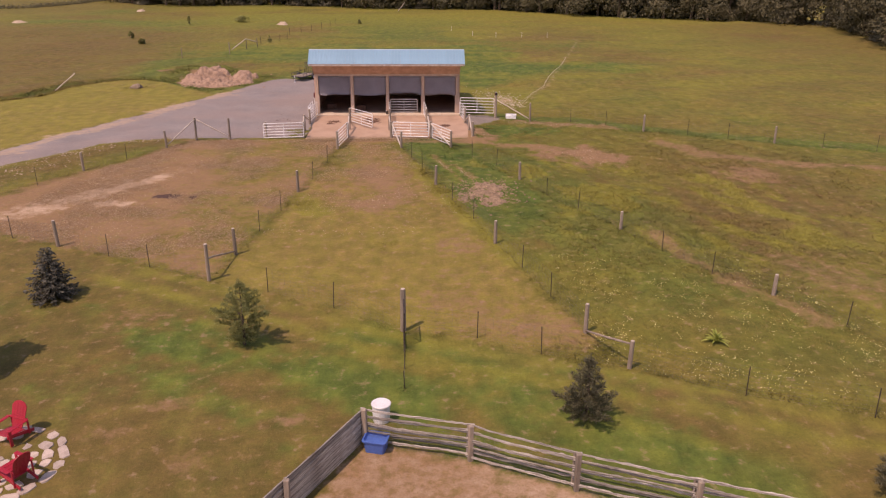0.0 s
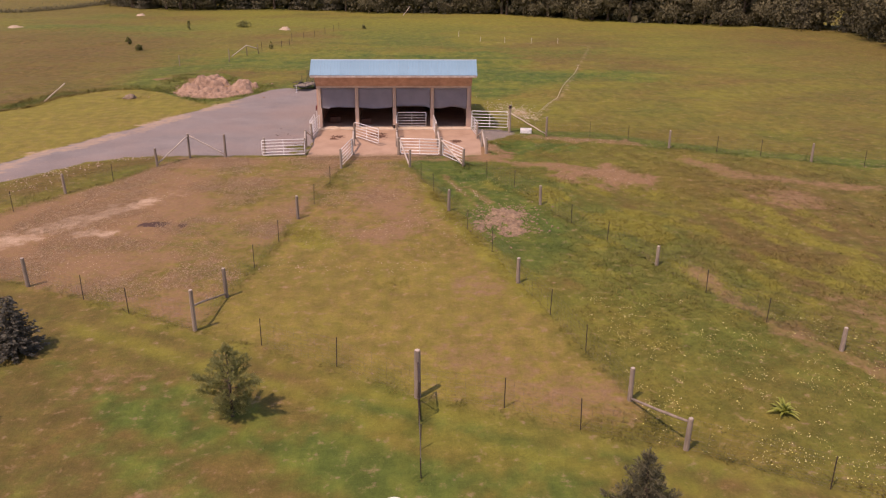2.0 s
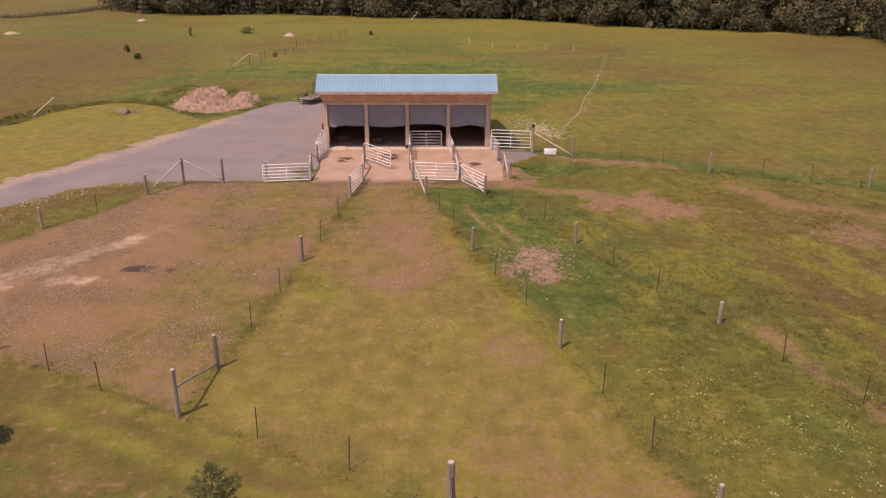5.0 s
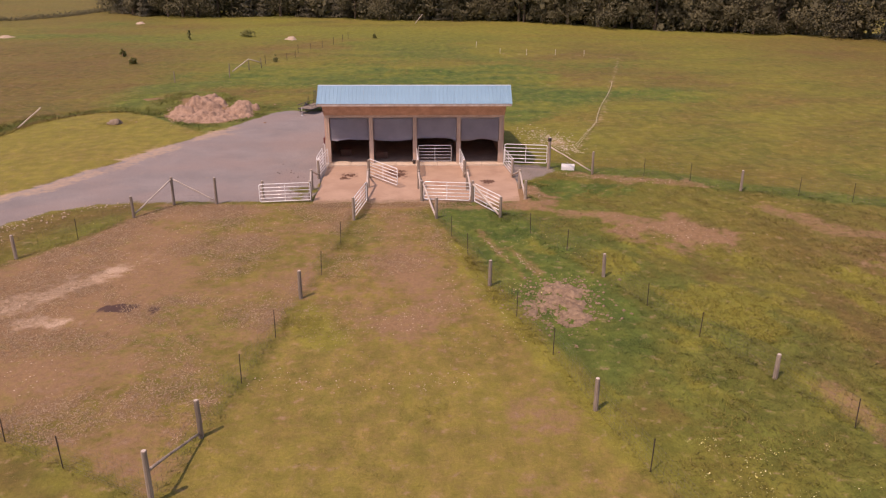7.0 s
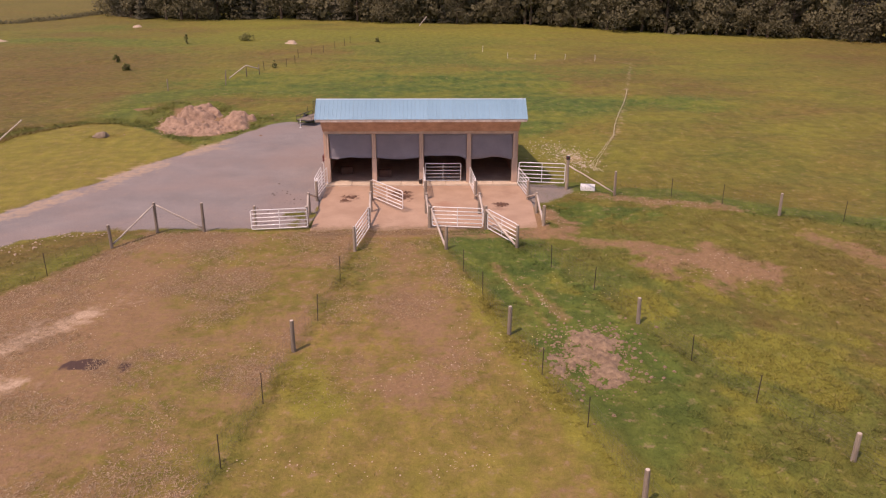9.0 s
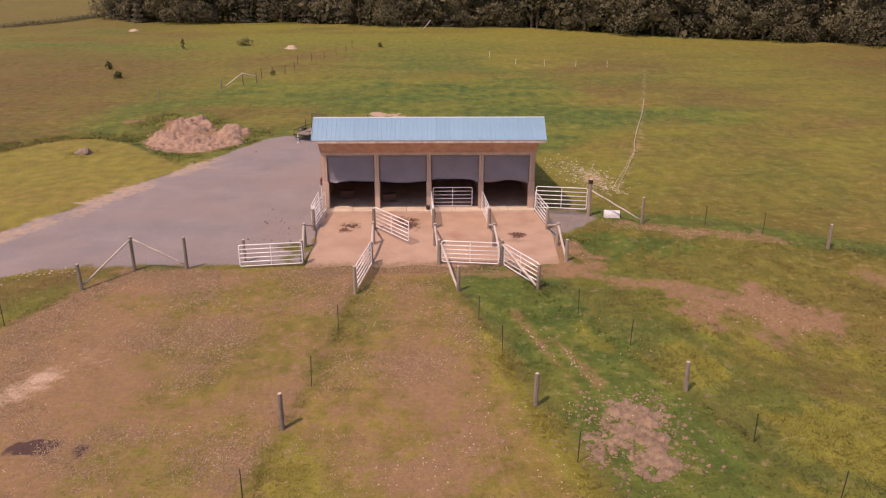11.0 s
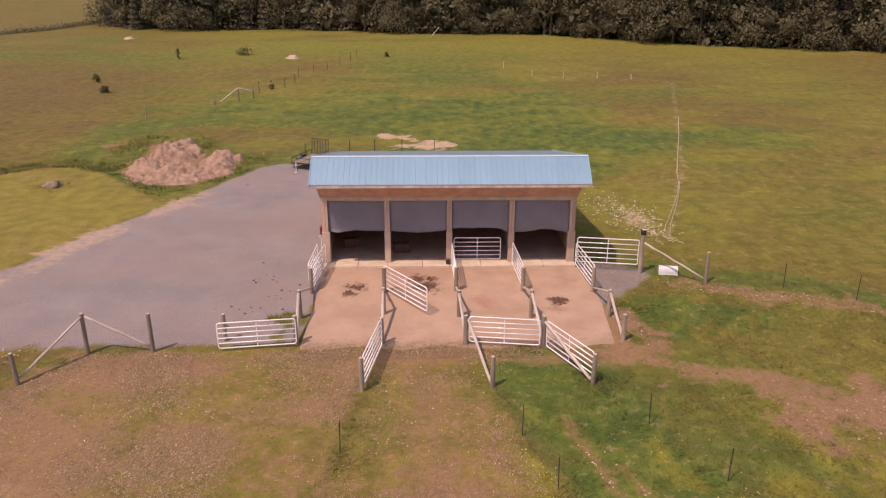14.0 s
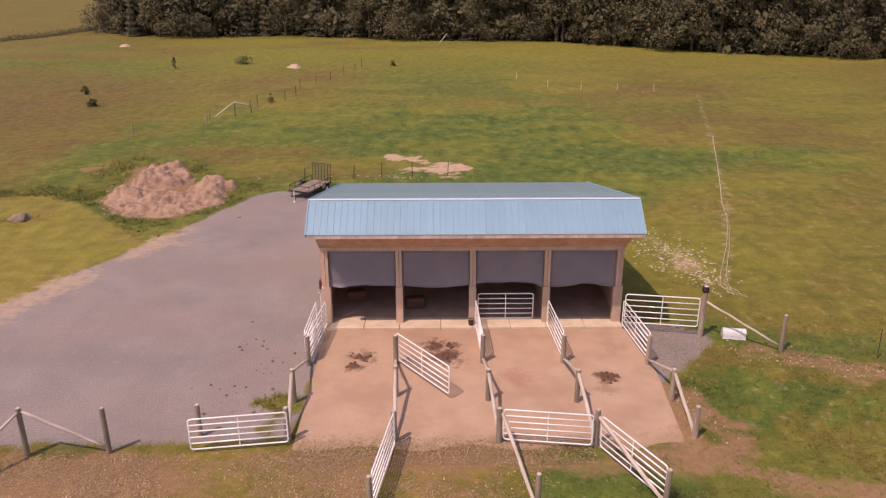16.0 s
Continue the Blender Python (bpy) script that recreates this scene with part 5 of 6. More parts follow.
def build_tubs():
    ob = thing("feed_barrel", pose(-0.92, 13.15, gz(-0.92, 13.15)), "white round plastic barrel behind the corral fence", "barrel")
    bm = bmesh.new()
    sweep(bm, [(0, 0, 0.0), (0, 0, 0.04), (0, 0, 0.3), (0, 0, 0.6)], [0.24, 0.26, 0.275, 0.285], 28)
    part("body", bm, WHITE, ob, rounded=False)
    bm = bmesh.new()
    sweep(bm, [(0, 0, 0.6), (0, 0, 0.615), (0, 0, 0.645), (0, 0, 0.66), (0, 0, 0.652)], [0.29, 0.31, 0.31, 0.295, 0.26], 28)
    part("lid", bm, WHITE, ob, "white lid with a rolled rim")
    ob = thing("water_trough", pose(-1.02, 11.66, gz(-1, 11.6) - 0.01, 0, 0, -14) @ Matrix.Scale(0.93, 4), "blue plastic tub with a lipped rim in the corral", "trough")
    bm = bmesh.new()
    def ring(hx, hy, z, r=0.09):
        out = []
        for sx, sy, a0 in ((1, 1, 0), (-1, 1, 90), (-1, -1, 180), (1, -1, 270)):
            for q in range(4):
                a = radians(a0 + 30 * q)
                out.append(bm.verts.new((sx * (hx - r) + r * math.cos(a), sy * (hy - r) + r * math.sin(a), z)))
        return out
    rings = [ring(0.31, 0.25, 0), ring(0.36, 0.29, 0.42), ring(0.40, 0.33, 0.43), ring(0.40, 0.33, 0.47), ring(0.35, 0.28, 0.475), ring(0.33, 0.26, 0.40), ring(0.3, 0.23, 0.36)]
    bm.faces.new(rings[0][::-1])
    for p, q in zip(rings, rings[1:]):
        for k in range(16):
            j = (k + 1) % 16
            bm.faces.new((p[k], p[j], q[j], q[k]))
    bm.faces.new(rings[-1])
    part("tub", bm, BLUE, ob, rounded=False)
    ob = thing("water_trough", pose(8.92, 59.72, gz(8.9, 59.7) + 0.43, 180, 0, -10), "upturned white plastic half-barrel trough under the fence brace", "trough")
    bm = bmesh.new()
    n, prof = 14, []
    for k in range(n + 1):
        a = math.pi * k / n
        prof.append((0.23 * math.cos(a), 0.40 - 0.38 * math.sin(a) ** 0.7))
    prof += [(-0.205, 0.40)] + [(0.205 * math.cos(math.pi - math.pi * k / n), 0.41 - 0.33 * math.sin(math.pi * k / n) ** 0.7) for k in range(1, n)] + [(0.205, 0.40)]
    ends = [[bm.verts.new((x, y, z)) for y, z in prof] for x in (-0.46, 0.46)]
    for k in range(len(prof)):
        j = (k + 1) % len(prof)
        bm.faces.new((ends[0][k], ends[0][j], ends[1][j], ends[1][k]))
    for x in (-0.46, 0.46):
        cap = [bm.verts.new((x, y, z)) for y, z in prof[:n + 1]]
        bm.faces.new(cap)
    part("tub", bm, WHITE, ob)
    bm = bmesh.new()
    box(bm, (0, 0.215, 0.41), (0.94, 0.05, 0.03), None, 0.01)
    box(bm, (0, -0.215, 0.41), (0.94, 0.05, 0.03), None, 0.01)
    part("rim", bm, WHITE, ob)
    ob = thing("bucket", pose(-2.02, 60.52, 0.245), "dark grey pail on the shed sill", "bucket")
    bm = bmesh.new()
    sweep(bm, [(0, 0, 0), (0, 0, 0.26), (0, 0, 0.27)], [0.10, 0.13, 0.125], 16)
    part("pail", bm, IRON, ob)
    bm = bmesh.new()
    sweep(bm, [(-0.13, 0, 0.25), (-0.1, -0.08, 0.3), (0.0, -0.13, 0.32), (0.1, -0.08, 0.3), (0.13, 0, 0.25)], 0.006, 5)
    part("bail", bm, STEEL, ob)


build_tubs()


# Bale-shaped block, added as a stand-in for a faint reddish panel in the stall.
def crate(x, y, sx, sy, sz, label):
    ob = thing("stall_block", pose(x, y, 0.14, 0, 0, 8), label, "bale", "bales in the shed")
    bm = bmesh.new()
    box(bm, (0, 0, sz / 2), (sx, sy, sz), None, 0.04)
    part("straw", bm, BLOCK_BROWN, ob)
    for s in (-0.25, 0.25):
        bm = bmesh.new()
        box(bm, (s * sx, 0, sz / 2), (0.012, sy + 0.01, sz + 0.008))
        part("twine", bm, IRON, ob)


BLOCK_BROWN = plain("stall_block_brown", (0.21, 0.10, 0.065), (0.14, 0.065, 0.045), 0.3, 0.02, 0.95, relief=0.9, stretch=(0.4, 1, 1))
crate(-4.45, 62.6, 0.85, 0.45, 0.5, "dark reddish-brown block standing in for a panel in a stall")
crate(-7.15, 63.4, 0.85, 0.45, 0.5, "dark reddish-brown block standing in for a panel in a stall")

box_on_post = thing("fence_energiser", pose(7.55, 59.8, gz(7.55, 59.8) + 2.0), "small dark box fixed on top of a corner post", "box")
bm = bmesh.new()
box(bm, (0, 0, 0.13), (0.24, 0.20, 0.26), None, 0.03)
part("casing", bm, BLACK, box_on_post)
bm = bmesh.new()
box(bm, (-0.05, -0.108, 0.16), (0.09, 0.02, 0.10), None, 0.004)
part("cover_plate", bm, RED_DARK, box_on_post, "dull red plate")
bm = bmesh.new()
box(bm, (0.02, 0, 0.268), (0.16, 0.12, 0.012), None, 0.003)
part("lid", bm, TRIM, box_on_post, "pale lid")


def walk_gate():
    """A narrow mesh gate swung open along the sight line, and the netting beyond it."""
    ob = thing("mesh_gate", pose(-0.26, 19.2, gz(-0.26, 18), 0, 0, -88), "dark wire-mesh walk gate standing open beside a tall post", "gate")
    bm = bmesh.new()
    sweep(bm, [(0.1, 0, 0.12), (1.35, 0, 0.12), (1.35, 0, 1.45), (0.1, 0, 1.45)], 0.03, 8, True)
    part("gate_frame", bm, IRON, ob)
    bm = bmesh.new()
    for k in range(26):
        sweep(bm, [(0.1 + k * 0.048, 0, 0.12), (0.1 + k * 0.048, 0, 1.45)], 0.006, 3)
    for k in range(14):
        sweep(bm, [(0.1, 0, 0.15 + k * 0.1), (1.35, 0, 0.15 + k * 0.1)], 0.006, 3)
    part("mesh", bm, IRON, ob)
    bm = bmesh.new()
    sweep(bm, [(0.1, 0.01, 0.14), (1.35, 0.01, 1.43)], 0.02, 6)
    part("stay", bm, IRON, ob)
    fence([("s", -0.24, 17.7, 1.0), ("s", -0.22, 16.4, 0.9), ("s", -0.20, 15.05, 0.7)], "low wire netting run beyond the walk gate", 0.7)


walk_gate()


# ---- young trees on the lawn ----
def spray(rnd, rows, material, length, wide):
    """Needle sprays: thin cards along rows of (place, direction)."""
    p = np.array([r[0] for r in rows])
    d = np.array([r[1] for r in rows])
    d /= np.linalg.norm(d, axis=1)[:, None]
    s = np.cross(d, rnd.normal(size=d.shape))
    s /= np.linalg.norm(s, axis=1)[:, None]
    ln = length * rnd.uniform(0.6, 1.2, (len(p), 1))
    w = wide * rnd.uniform(0.7, 1.2, (len(p), 1))
    verts = np.stack([p, p + d * ln * 0.5 + s * w, p + d * ln, p + d * ln * 0.5 - s * w], 1).reshape(-1, 3)
    return raw("needles", verts, np.arange(len(verts)).reshape(-1, 4), material)


def spruce(x, y, h, r, seed, label, material=SPRUCE):
    rnd = np.random.default_rng(seed)
    tree = thing("spruce", pose(x, y, gz(x, y)), label, "tree", "young conifers on the lawn")
    bm = bmesh.new()
    sweep(bm, [(0, 0, -0.1), (0.01, 0, h * 0.5), (0, 0, h * 0.98)], [h * 0.024, h * 0.014, 0.006], 7)
    rows = []
    tiers = int(h * 7)
    for k in range(tiers):
        u = (k + 0.5) / tiers
        z, reach = 0.12 + (h - 0.15) * u, r * (1 - u) ** 0.8 * (0.82 + 0.3 * (k % 2)) + 0.05
        n = int(5 + 7 * (1 - u))
        for j in range(n):
            a = math.tau * (j + rnd.uniform(-0.3, 0.3)) / n + k
            ln = reach * rnd.uniform(0.8, 1.12)
            tip = np.array([math.cos(a) * ln, math.sin(a) * ln, z + ln * (0.22 * u - 0.10)])
            root = np.array([0, 0, z + 0.04])
            sweep(bm, [root, (root + tip) / 2 + np.array([0, 0, -0.03]), tip], [0.012, 0.008, 0.003], 4)
            m = max(4, int(ln * 26))
            for q in range(m):
                f = (q + 0.6) / m
                base = root + (tip - root) * f + np.array([0, 0, -0.06 * math.sin(math.pi * f)])
                side = (-1) ** q
                out = (tip - root) / max(ln, 0.01)
                across = np.array([-out[1], out[0], 0]) * side
                for e in range(2):
                    rows.append((base + rnd.normal(size=3) * 0.012, out * 0.7 + across * (0.9 if e else 0.4) + np.array([0, 0, rnd.uniform(-0.45, 0.25)])))
    part("trunk", bm, BARK, tree)
    ob = new("crown", spray(rnd, rows, material, 0.17, 0.034))
    ob.parent = tree
    return tree


def pine(x, y, h, r, seed, label, material, density=1.0, bushy=False):
    rnd = np.random.default_rng(seed)
    tree = thing("pine", pose(x, y, gz(x, y)), label, "tree", "young conifers on the lawn")
    bm = bmesh.new()
    sweep(bm, [(0, 0, -0.1), (0.02, 0.01, h * 0.5), (0, 0, h * 0.97)], [h * 0.022, h * 0.013, 0.007], 7)
    rows = []
    tiers = 9
    for k in range(tiers):
        u = k / (tiers - 0.5)
        z = 0.22 + (h - 0.35) * u
        reach = r * (1 - u * 0.93) * (0.85 + 0.3 * rnd.random()) * (0.8 if k == 0 else 1)
        if bushy:
            reach = r * min(1.25 * (1 - u) ** 0.8, 0.62 + 0.8 * u) * (0.7 + 0.5 * rnd.random())
        n = int((4 + 4 * (1 - u)) * density)
        for j in range(n):
            a = math.tau * (j + rnd.uniform(-0.35, 0.35)) / n + k * 1.3
            ln = reach * rnd.uniform(0.65, 1.1)
            root = np.array([0, 0, z])
            tip = np.array([math.cos(a) * ln, math.sin(a) * ln, z + ln * rnd.uniform(0.25, 0.5)])
            sweep(bm, [root, root + (tip - root) * 0.55 + np.array([0, 0, -0.05]), tip], [0.014, 0.009, 0.004], 4)
            for f in np.linspace(0.35, 1.0, max(2, int(ln * 9))):
                c = root + (tip - root) * f
                for _ in range(26):
                    d = rnd.normal(size=3) + (tip - root) / max(ln, 0.01) * 1.1 + np.array([0, 0, 0.35])
                    rows.append((c + rnd.normal(size=3) * 0.03, d))
    for _ in range(60):
        rows.append((np.array([0, 0, h * rnd.uniform(0.8, 1.0)]), rnd.normal(size=3) * 0.6 + np.array([0, 0, 1.0])))
    part("trunk", bm, BARK, tree)
    ob = new("crown", spray(rnd, rows, material, 0.15, 0.013))
    ob.parent = tree
    return tree


spruce(-15.05, 22.7, 2.35, 1.02, 3, "small dark blue-green spruce on the lawn")
pine(-6.2, 18.3, 2.65, 1.05, 4, "bushy light green young pine with a thin leader", PINE, 1.2, True)
pine(5.5, 12.95, 2.3, 0.98, 6, "bushy dark young pine on the lawn", DARKPINE, 1.3)
pine(13.45, 9.1, 2.0, 0.9, 7, "bushy dark young pine on the lawn", DARKPINE, 1.2)
side_tree = thing("tree", pose(-16.0, 16.4, gz(-16, 16.4)), "small dense dark green tree beside the lawn", "tree")
for name, data in zip(("crown", "trunk"), broad_tree(91, 4.3, 1.3, 0.5, 4200, 0.13, SHRUB)):
    new(name, data).parent = side_tree


# ---- along the drive and behind the shed ----
def heap(name, cx, cy, sx, sy, bumps, material, label, category, step=0.16, rough=0.18, seed=1, clods=0.0):
    """A heap of loose matter: a height field cut off at the ground."""
    xs, ys = np.arange(-sx, sx + step, step), np.arange(-sy, sy + step, step)
    X, Y = np.meshgrid(xs, ys)
    z = np.zeros_like(X)
    for bx, by, r, h in bumps:
        z = np.maximum(z, h * smooth(1.0, 0.25, np.hypot(X - bx, Y - by) / r + 0.5 * (grain(X, Y, 0.35 * r, 2, seed + 8) - 0.5)))
    top = max(h for _, _, _, h in bumps)
    z = z * (0.45 + 1.1 * grain(X, Y, 0.25 * (sx + sy) / 2, 3, seed)) + rough * (grain(X, Y, 0.09 * (sx + sy) / 2, 4, seed + 3) - 0.5) * smooth(0.0, 0.4 * top, z) - 0.05
    keep = z > -0.046
    z = z + clods * (grain(X, Y, 0.42, 3, seed + 6) - 0.5) * smooth(0.0, 0.2 * top, z)
    z = z + rise(X + cx, Y + cy) - gz(cx, cy)
    nx = len(xs)
    idx = (np.arange(len(ys) - 1)[:, None] * nx + np.arange(nx - 1)[None, :]).ravel()
    quads = np.stack([idx, idx + 1, idx + nx + 1, idx + nx], 1)
    quads = quads[keep.ravel()[quads].any(1)]
    used = np.unique(quads)
    remap = np.full(X.size, -1)
    remap[used] = np.arange(len(used))
    V = np.stack([X.ravel(), Y.ravel(), z.ravel()], 1)[used]
    data = raw(name, V, remap[quads], material)
    ob = new(name, data)
    ob.location = (cx, cy, gz(cx, cy))
    return tagged(ob, label, category)


STRAW_OLD = plain("rotting_hay", (0.36, 0.245, 0.15), (0.19, 0.124, 0.077), 0.25, 0.04, 0.98, relief=0.9, far=0.04)
heap("dirt_mound", -22.0, 82.2, 6.0, 9.5, [(2.9, 1.2, 1.8, 0.95), (3.0, -0.8, 1.7, 0.6), (-1.4, 2.4, 2.0, 0.85), (-0.6, 3.8, 1.5, 0.6), (-2.5, 5.6, 1.3, 0.5), (-1.4, 6.4, 1.2, 0.45), (0.6, -2.2, 2.3, 0.55), (1.4, -4.4, 1.7, 0.4), (-0.8, -4.0, 1.8, 0.4), (-2.4, -1.2, 1.7, 0.6), (3.6, -2.4, 1.2, 0.35), (2.4, -3.4, 1.5, 0.35)], SOIL, "pinkish heap of bare dug soil beside the drive", "mound", 0.09, 0.6, 5, 0.55)
heap("compost_mound", 4.5, 37.3, 2.6, 3.0, [(0, 0, 1.9, 0.10), (0.7, 0.9, 1.2, 0.13), (-0.7, -0.5, 1.1, 0.11), (0.5, -1.3, 1.1, 0.09), (-0.2, 1.6, 1.0, 0.08)], STRAW_OLD, "low rough mound of rotting grey-brown hay in the grass", "mound", 0.06, 0.34)
PALE = plain("pale_sand", (0.54, 0.42, 0.30), (0.40, 0.30, 0.21), 0.4, 0.06, 0.98, relief=0.6)
heap("sand_mound", -24.9, 150.8, 2.6, 2.0, [(0, 0, 1.1, 0.6), (-0.6, 0.1, 0.7, 0.35)], PALE, "small pale mound of sand in the far meadow", "mound", 0.2, 0.5)
heap("sand_mound", -62.6, 182.5, 2.4, 2.0, [(0, 0, 1.1, 0.5)], PALE, "small pale mound of sand in the far meadow", "mound", 0.25, 0.4)
heap("sand_mound", -77.5, 154.0, 2.6, 2.0, [(0, 0, 1.2, 0.5), (0.9, 0.2, 0.8, 0.35)], PALE, "small pale mound of sand in the far meadow", "mound", 0.25, 0.4)
DROP = random.Random(17)
for n, (x, y, rows) in enumerate(((-6.5, 57.7, ((0.15, 0.25, 0.16, 12), (-0.15, -0.4, 0.12, 9))), (-3.25, 58.35, ((0.1, -0.35, 0.2, 22), (-0.25, 0.5, 0.16, 12), (0.35, 0.5, 0.12, 8))),
                                   (2.88, 56.3, ((0, 0, 0.16, 16), (0.3, 0.1, 0.1, 6))))):
    bumps = []
    for bx, by, s, many in rows:
        for _ in range(many):
            off = (DROP.gauss(0, s), DROP.gauss(0, s))
            bumps.append((bx + off[0], by + off[1], 0.13 * math.exp(-math.hypot(*off) / (2 * s)) * DROP.uniform(0.5, 1.3) + 0.035, DROP.uniform(0.06, 0.085)))
    pat = heap("dung_patch", x, y, 1.3, 1.3, bumps, MANURE, "dark reddish trodden dung spread on the concrete slab", "dung", 0.03, 0.05, n + 2)
    pat.location.z = slab_z(y) + 0.042
    tagged(pat, group="dung on the slab")


def boulder(x, y, s, label):
    bm = bmesh.new()
    bmesh.ops.create_icosphere(bm, subdivisions=3, radius=s)
    for v in bm.verts:
        v.co *= 0.85 + 0.35 * noise.noise(v.co * 1.3 / s + Vector((x, y, 0)))
        v.co.z = max(v.co.z * 0.7, -0.1 * s)
    ob = new("boulder", finish("boulder", bm, plain("brown_boulder", (0.30, 0.22, 0.15), (0.2, 0.15, 0.10), 0.4, 0.05, 0.9, relief=0.7)))
    ob.location = (x, y, gz(x, y))
    tagged(ob, label, "rock")


boulder(-29.0, 76.1, 0.75, "brown boulder in weeds on the mown island")


def build_trailer():
    ob = thing("utility_trailer", pose(-12.0, 81.6, 0.0, 0, 0, -22), "black utility trailer with a raised mesh ramp on the gravel", "trailer")
    L, W, Z = 2.9, 1.45, 0.52
    for k in range(8):
        bm = bmesh.new()
        box(bm, (-W / 2 + (k + 0.5) * W / 8, 0, Z), (W / 8 - 0.012, L, 0.04))
        part("deck_plank", bm, WOOD, ob)
    bm = bmesh.new()
    for s in (-1, 1):
        box(bm, (s * (W / 2 + 0.03), 0, Z - 0.03), (0.06, L + 0.1, 0.08))
        box(bm, (0, s * (L / 2 + 0.02), Z - 0.03), (W, 0.06, 0.08))
    part("frame", bm, BLACK, ob)
    for s in (-1, 1):
        bm = bmesh.new()
        sweep(bm, [(s * (W / 2 + 0.03), -L / 2, Z + 0.34), (s * (W / 2 + 0.03), L / 2, Z + 0.34)], 0.025, 6)
        for k in range(5):
            y = -L / 2 + L * k / 4
            sweep(bm, [(s * (W / 2 + 0.03), y, Z), (s * (W / 2 + 0.03), y, Z + 0.34)], 0.02, 6)
        part("side_rail", bm, BLACK, ob)
    bm = bmesh.new()
    sweep(bm, [(-W / 2, -L / 2, Z + 0.34), (W / 2, -L / 2, Z + 0.34)], 0.025, 6)
    part("front_rail", bm, BLACK, ob)
    bm = bmesh.new()
    for s in (-1, 1):
        sweep(bm, [(s * 0.55, -L / 2, Z - 0.06), (0, -L / 2 - 1.0, Z - 0.08)], 0.035, 6)
    part("tongue", bm, BLACK, ob)
    bm = bmesh.new()
    sweep(bm, [(0.1, -L / 2 - 0.8, 0.03), (0.1, -L / 2 - 0.8, 0.75)], 0.03, 8)
    box(bm, (0.1, -L / 2 - 0.8, 0.03), (0.16, 0.16, 0.03))
    part("jack", bm, STEEL, ob)
    bm = bmesh.new()
    y = L / 2 + 0.04
    sweep(bm, [(-W / 2, y, Z), (W / 2, y, Z), (W / 2, y + 0.1, Z + 1.2), (-W / 2, y + 0.1, Z + 1.2)], 0.03, 6, True)
    for k in range(1, 6):
        x = -W / 2 + W * k / 6
        sweep(bm, [(x, y, Z), (x, y + 0.1, Z + 1.2)], 0.018, 5)
    ramp_ = part("ramp_frame", bm, BLACK, ob)
    bm = bmesh.new()
    for k in range(20):
        z = k / 20
        sweep(bm, [(-W / 2, y + 0.1 * z, Z + 1.2 * z), (W / 2, y + 0.1 * z, Z + 1.2 * z)], 0.009, 4)
    part("ramp_mesh", bm, BLACK, ramp_)
    for s in (-1, 1):
        wheel = bmesh.new()
        x0 = s * (W / 2 + 0.2)
        sweep(wheel, [(x0 - 0.09, 0.45, 0.3), (x0 - 0.07, 0.45, 0.3), (x0 + 0.07, 0.45, 0.3), (x0 + 0.09, 0.45, 0.3)], [0.26, 0.3, 0.3, 0.26], 22)
        tyre = part("wheel", wheel, RUBBER, ob)
        rim = bmesh.new()
        sweep(rim, [(x0 + s * 0.085, 0.45, 0.3), (x0 + s * 0.1, 0.45, 0.3)], [0.17, 0.15], 18)
        part("rim", rim, TRIM, tyre, "white steel rim")
        bm = bmesh.new()
        arc = [(x0, 0.45 + 0.4 * math.cos(a), 0.3 + 0.38 * math.sin(a)) for a in np.linspace(0.25, 2.9, 9)]
        for p, q in zip(arc, arc[1:]):
            mid = (Vector(p) + Vector(q)) / 2
            d = Vector(q) - Vector(p)
            box(bm, mid, (0.24, d.length + 0.01, 0.012), Euler((math.atan2(d.z, d.y), 0, 0)).to_matrix())
        part("mudguard", bm, BLACK, ob)


build_trailer()


def netting():
    ob = thing("fallen_netting", pose(0, 0, 0), "strip of pale electric netting lying slack across the meadow", "netting")
    line = [(10.5, 63.2), (10.25, 64.6), (10.9, 66.5), (12.2, 69.6), (13.4, 72.8), (14.4, 75.8), (15.2, 79), (16.6, 83.5), (18.2, 88.5), (19.6, 93), (21.2, 98.5)]
    bm = bmesh.new()
    bars = bmesh.new()
    pts = []
    for (ax, ay), (bx, by) in zip(line, line[1:]):
        for k in range(8):
            pts.append(Vector((ax + (bx - ax) * k / 8, ay + (by - ay) * k / 8, 0)))
    n = len(pts)
    for side in (0, 1):
        row = []
        for k, p in enumerate(pts):
            wide = (0.5 * (1 - k / n) ** 4 + 0.035) * (side - 0.5)
            row.append((p.x + wide, p.y - 0.4 * wide, gz(p.x, p.y) + 0.22 + 0.05 * math.sin(k * 1.7)))
        sweep(bm, row, 0.010, 4)
        if side:
            for k in range(n - 2):
                sweep(bars, [row[k], last[k + 2]], 0.005, 3)
        last = row
    part("cord", bm, NET, ob)
    part("mesh", bars, NET, ob)


netting()


def stakes(spots, h, r, material, label, group, name="stake", thin=True):
    for x, y in spots:
        bm = bmesh.new()
        dx, dy = POST_SEED.uniform(-0.08, 0.08), POST_SEED.uniform(-0.05, 0.05)
        sweep(bm, [(0, 0, -0.1), (dx, dy, h * POST_SEED.uniform(0.85, 1.1))], r, 6)
        ob = new(name, finish(name, bm, material))
        ob.location = (x, y, gz(x, y))
        tagged(ob, label, "stake", group)


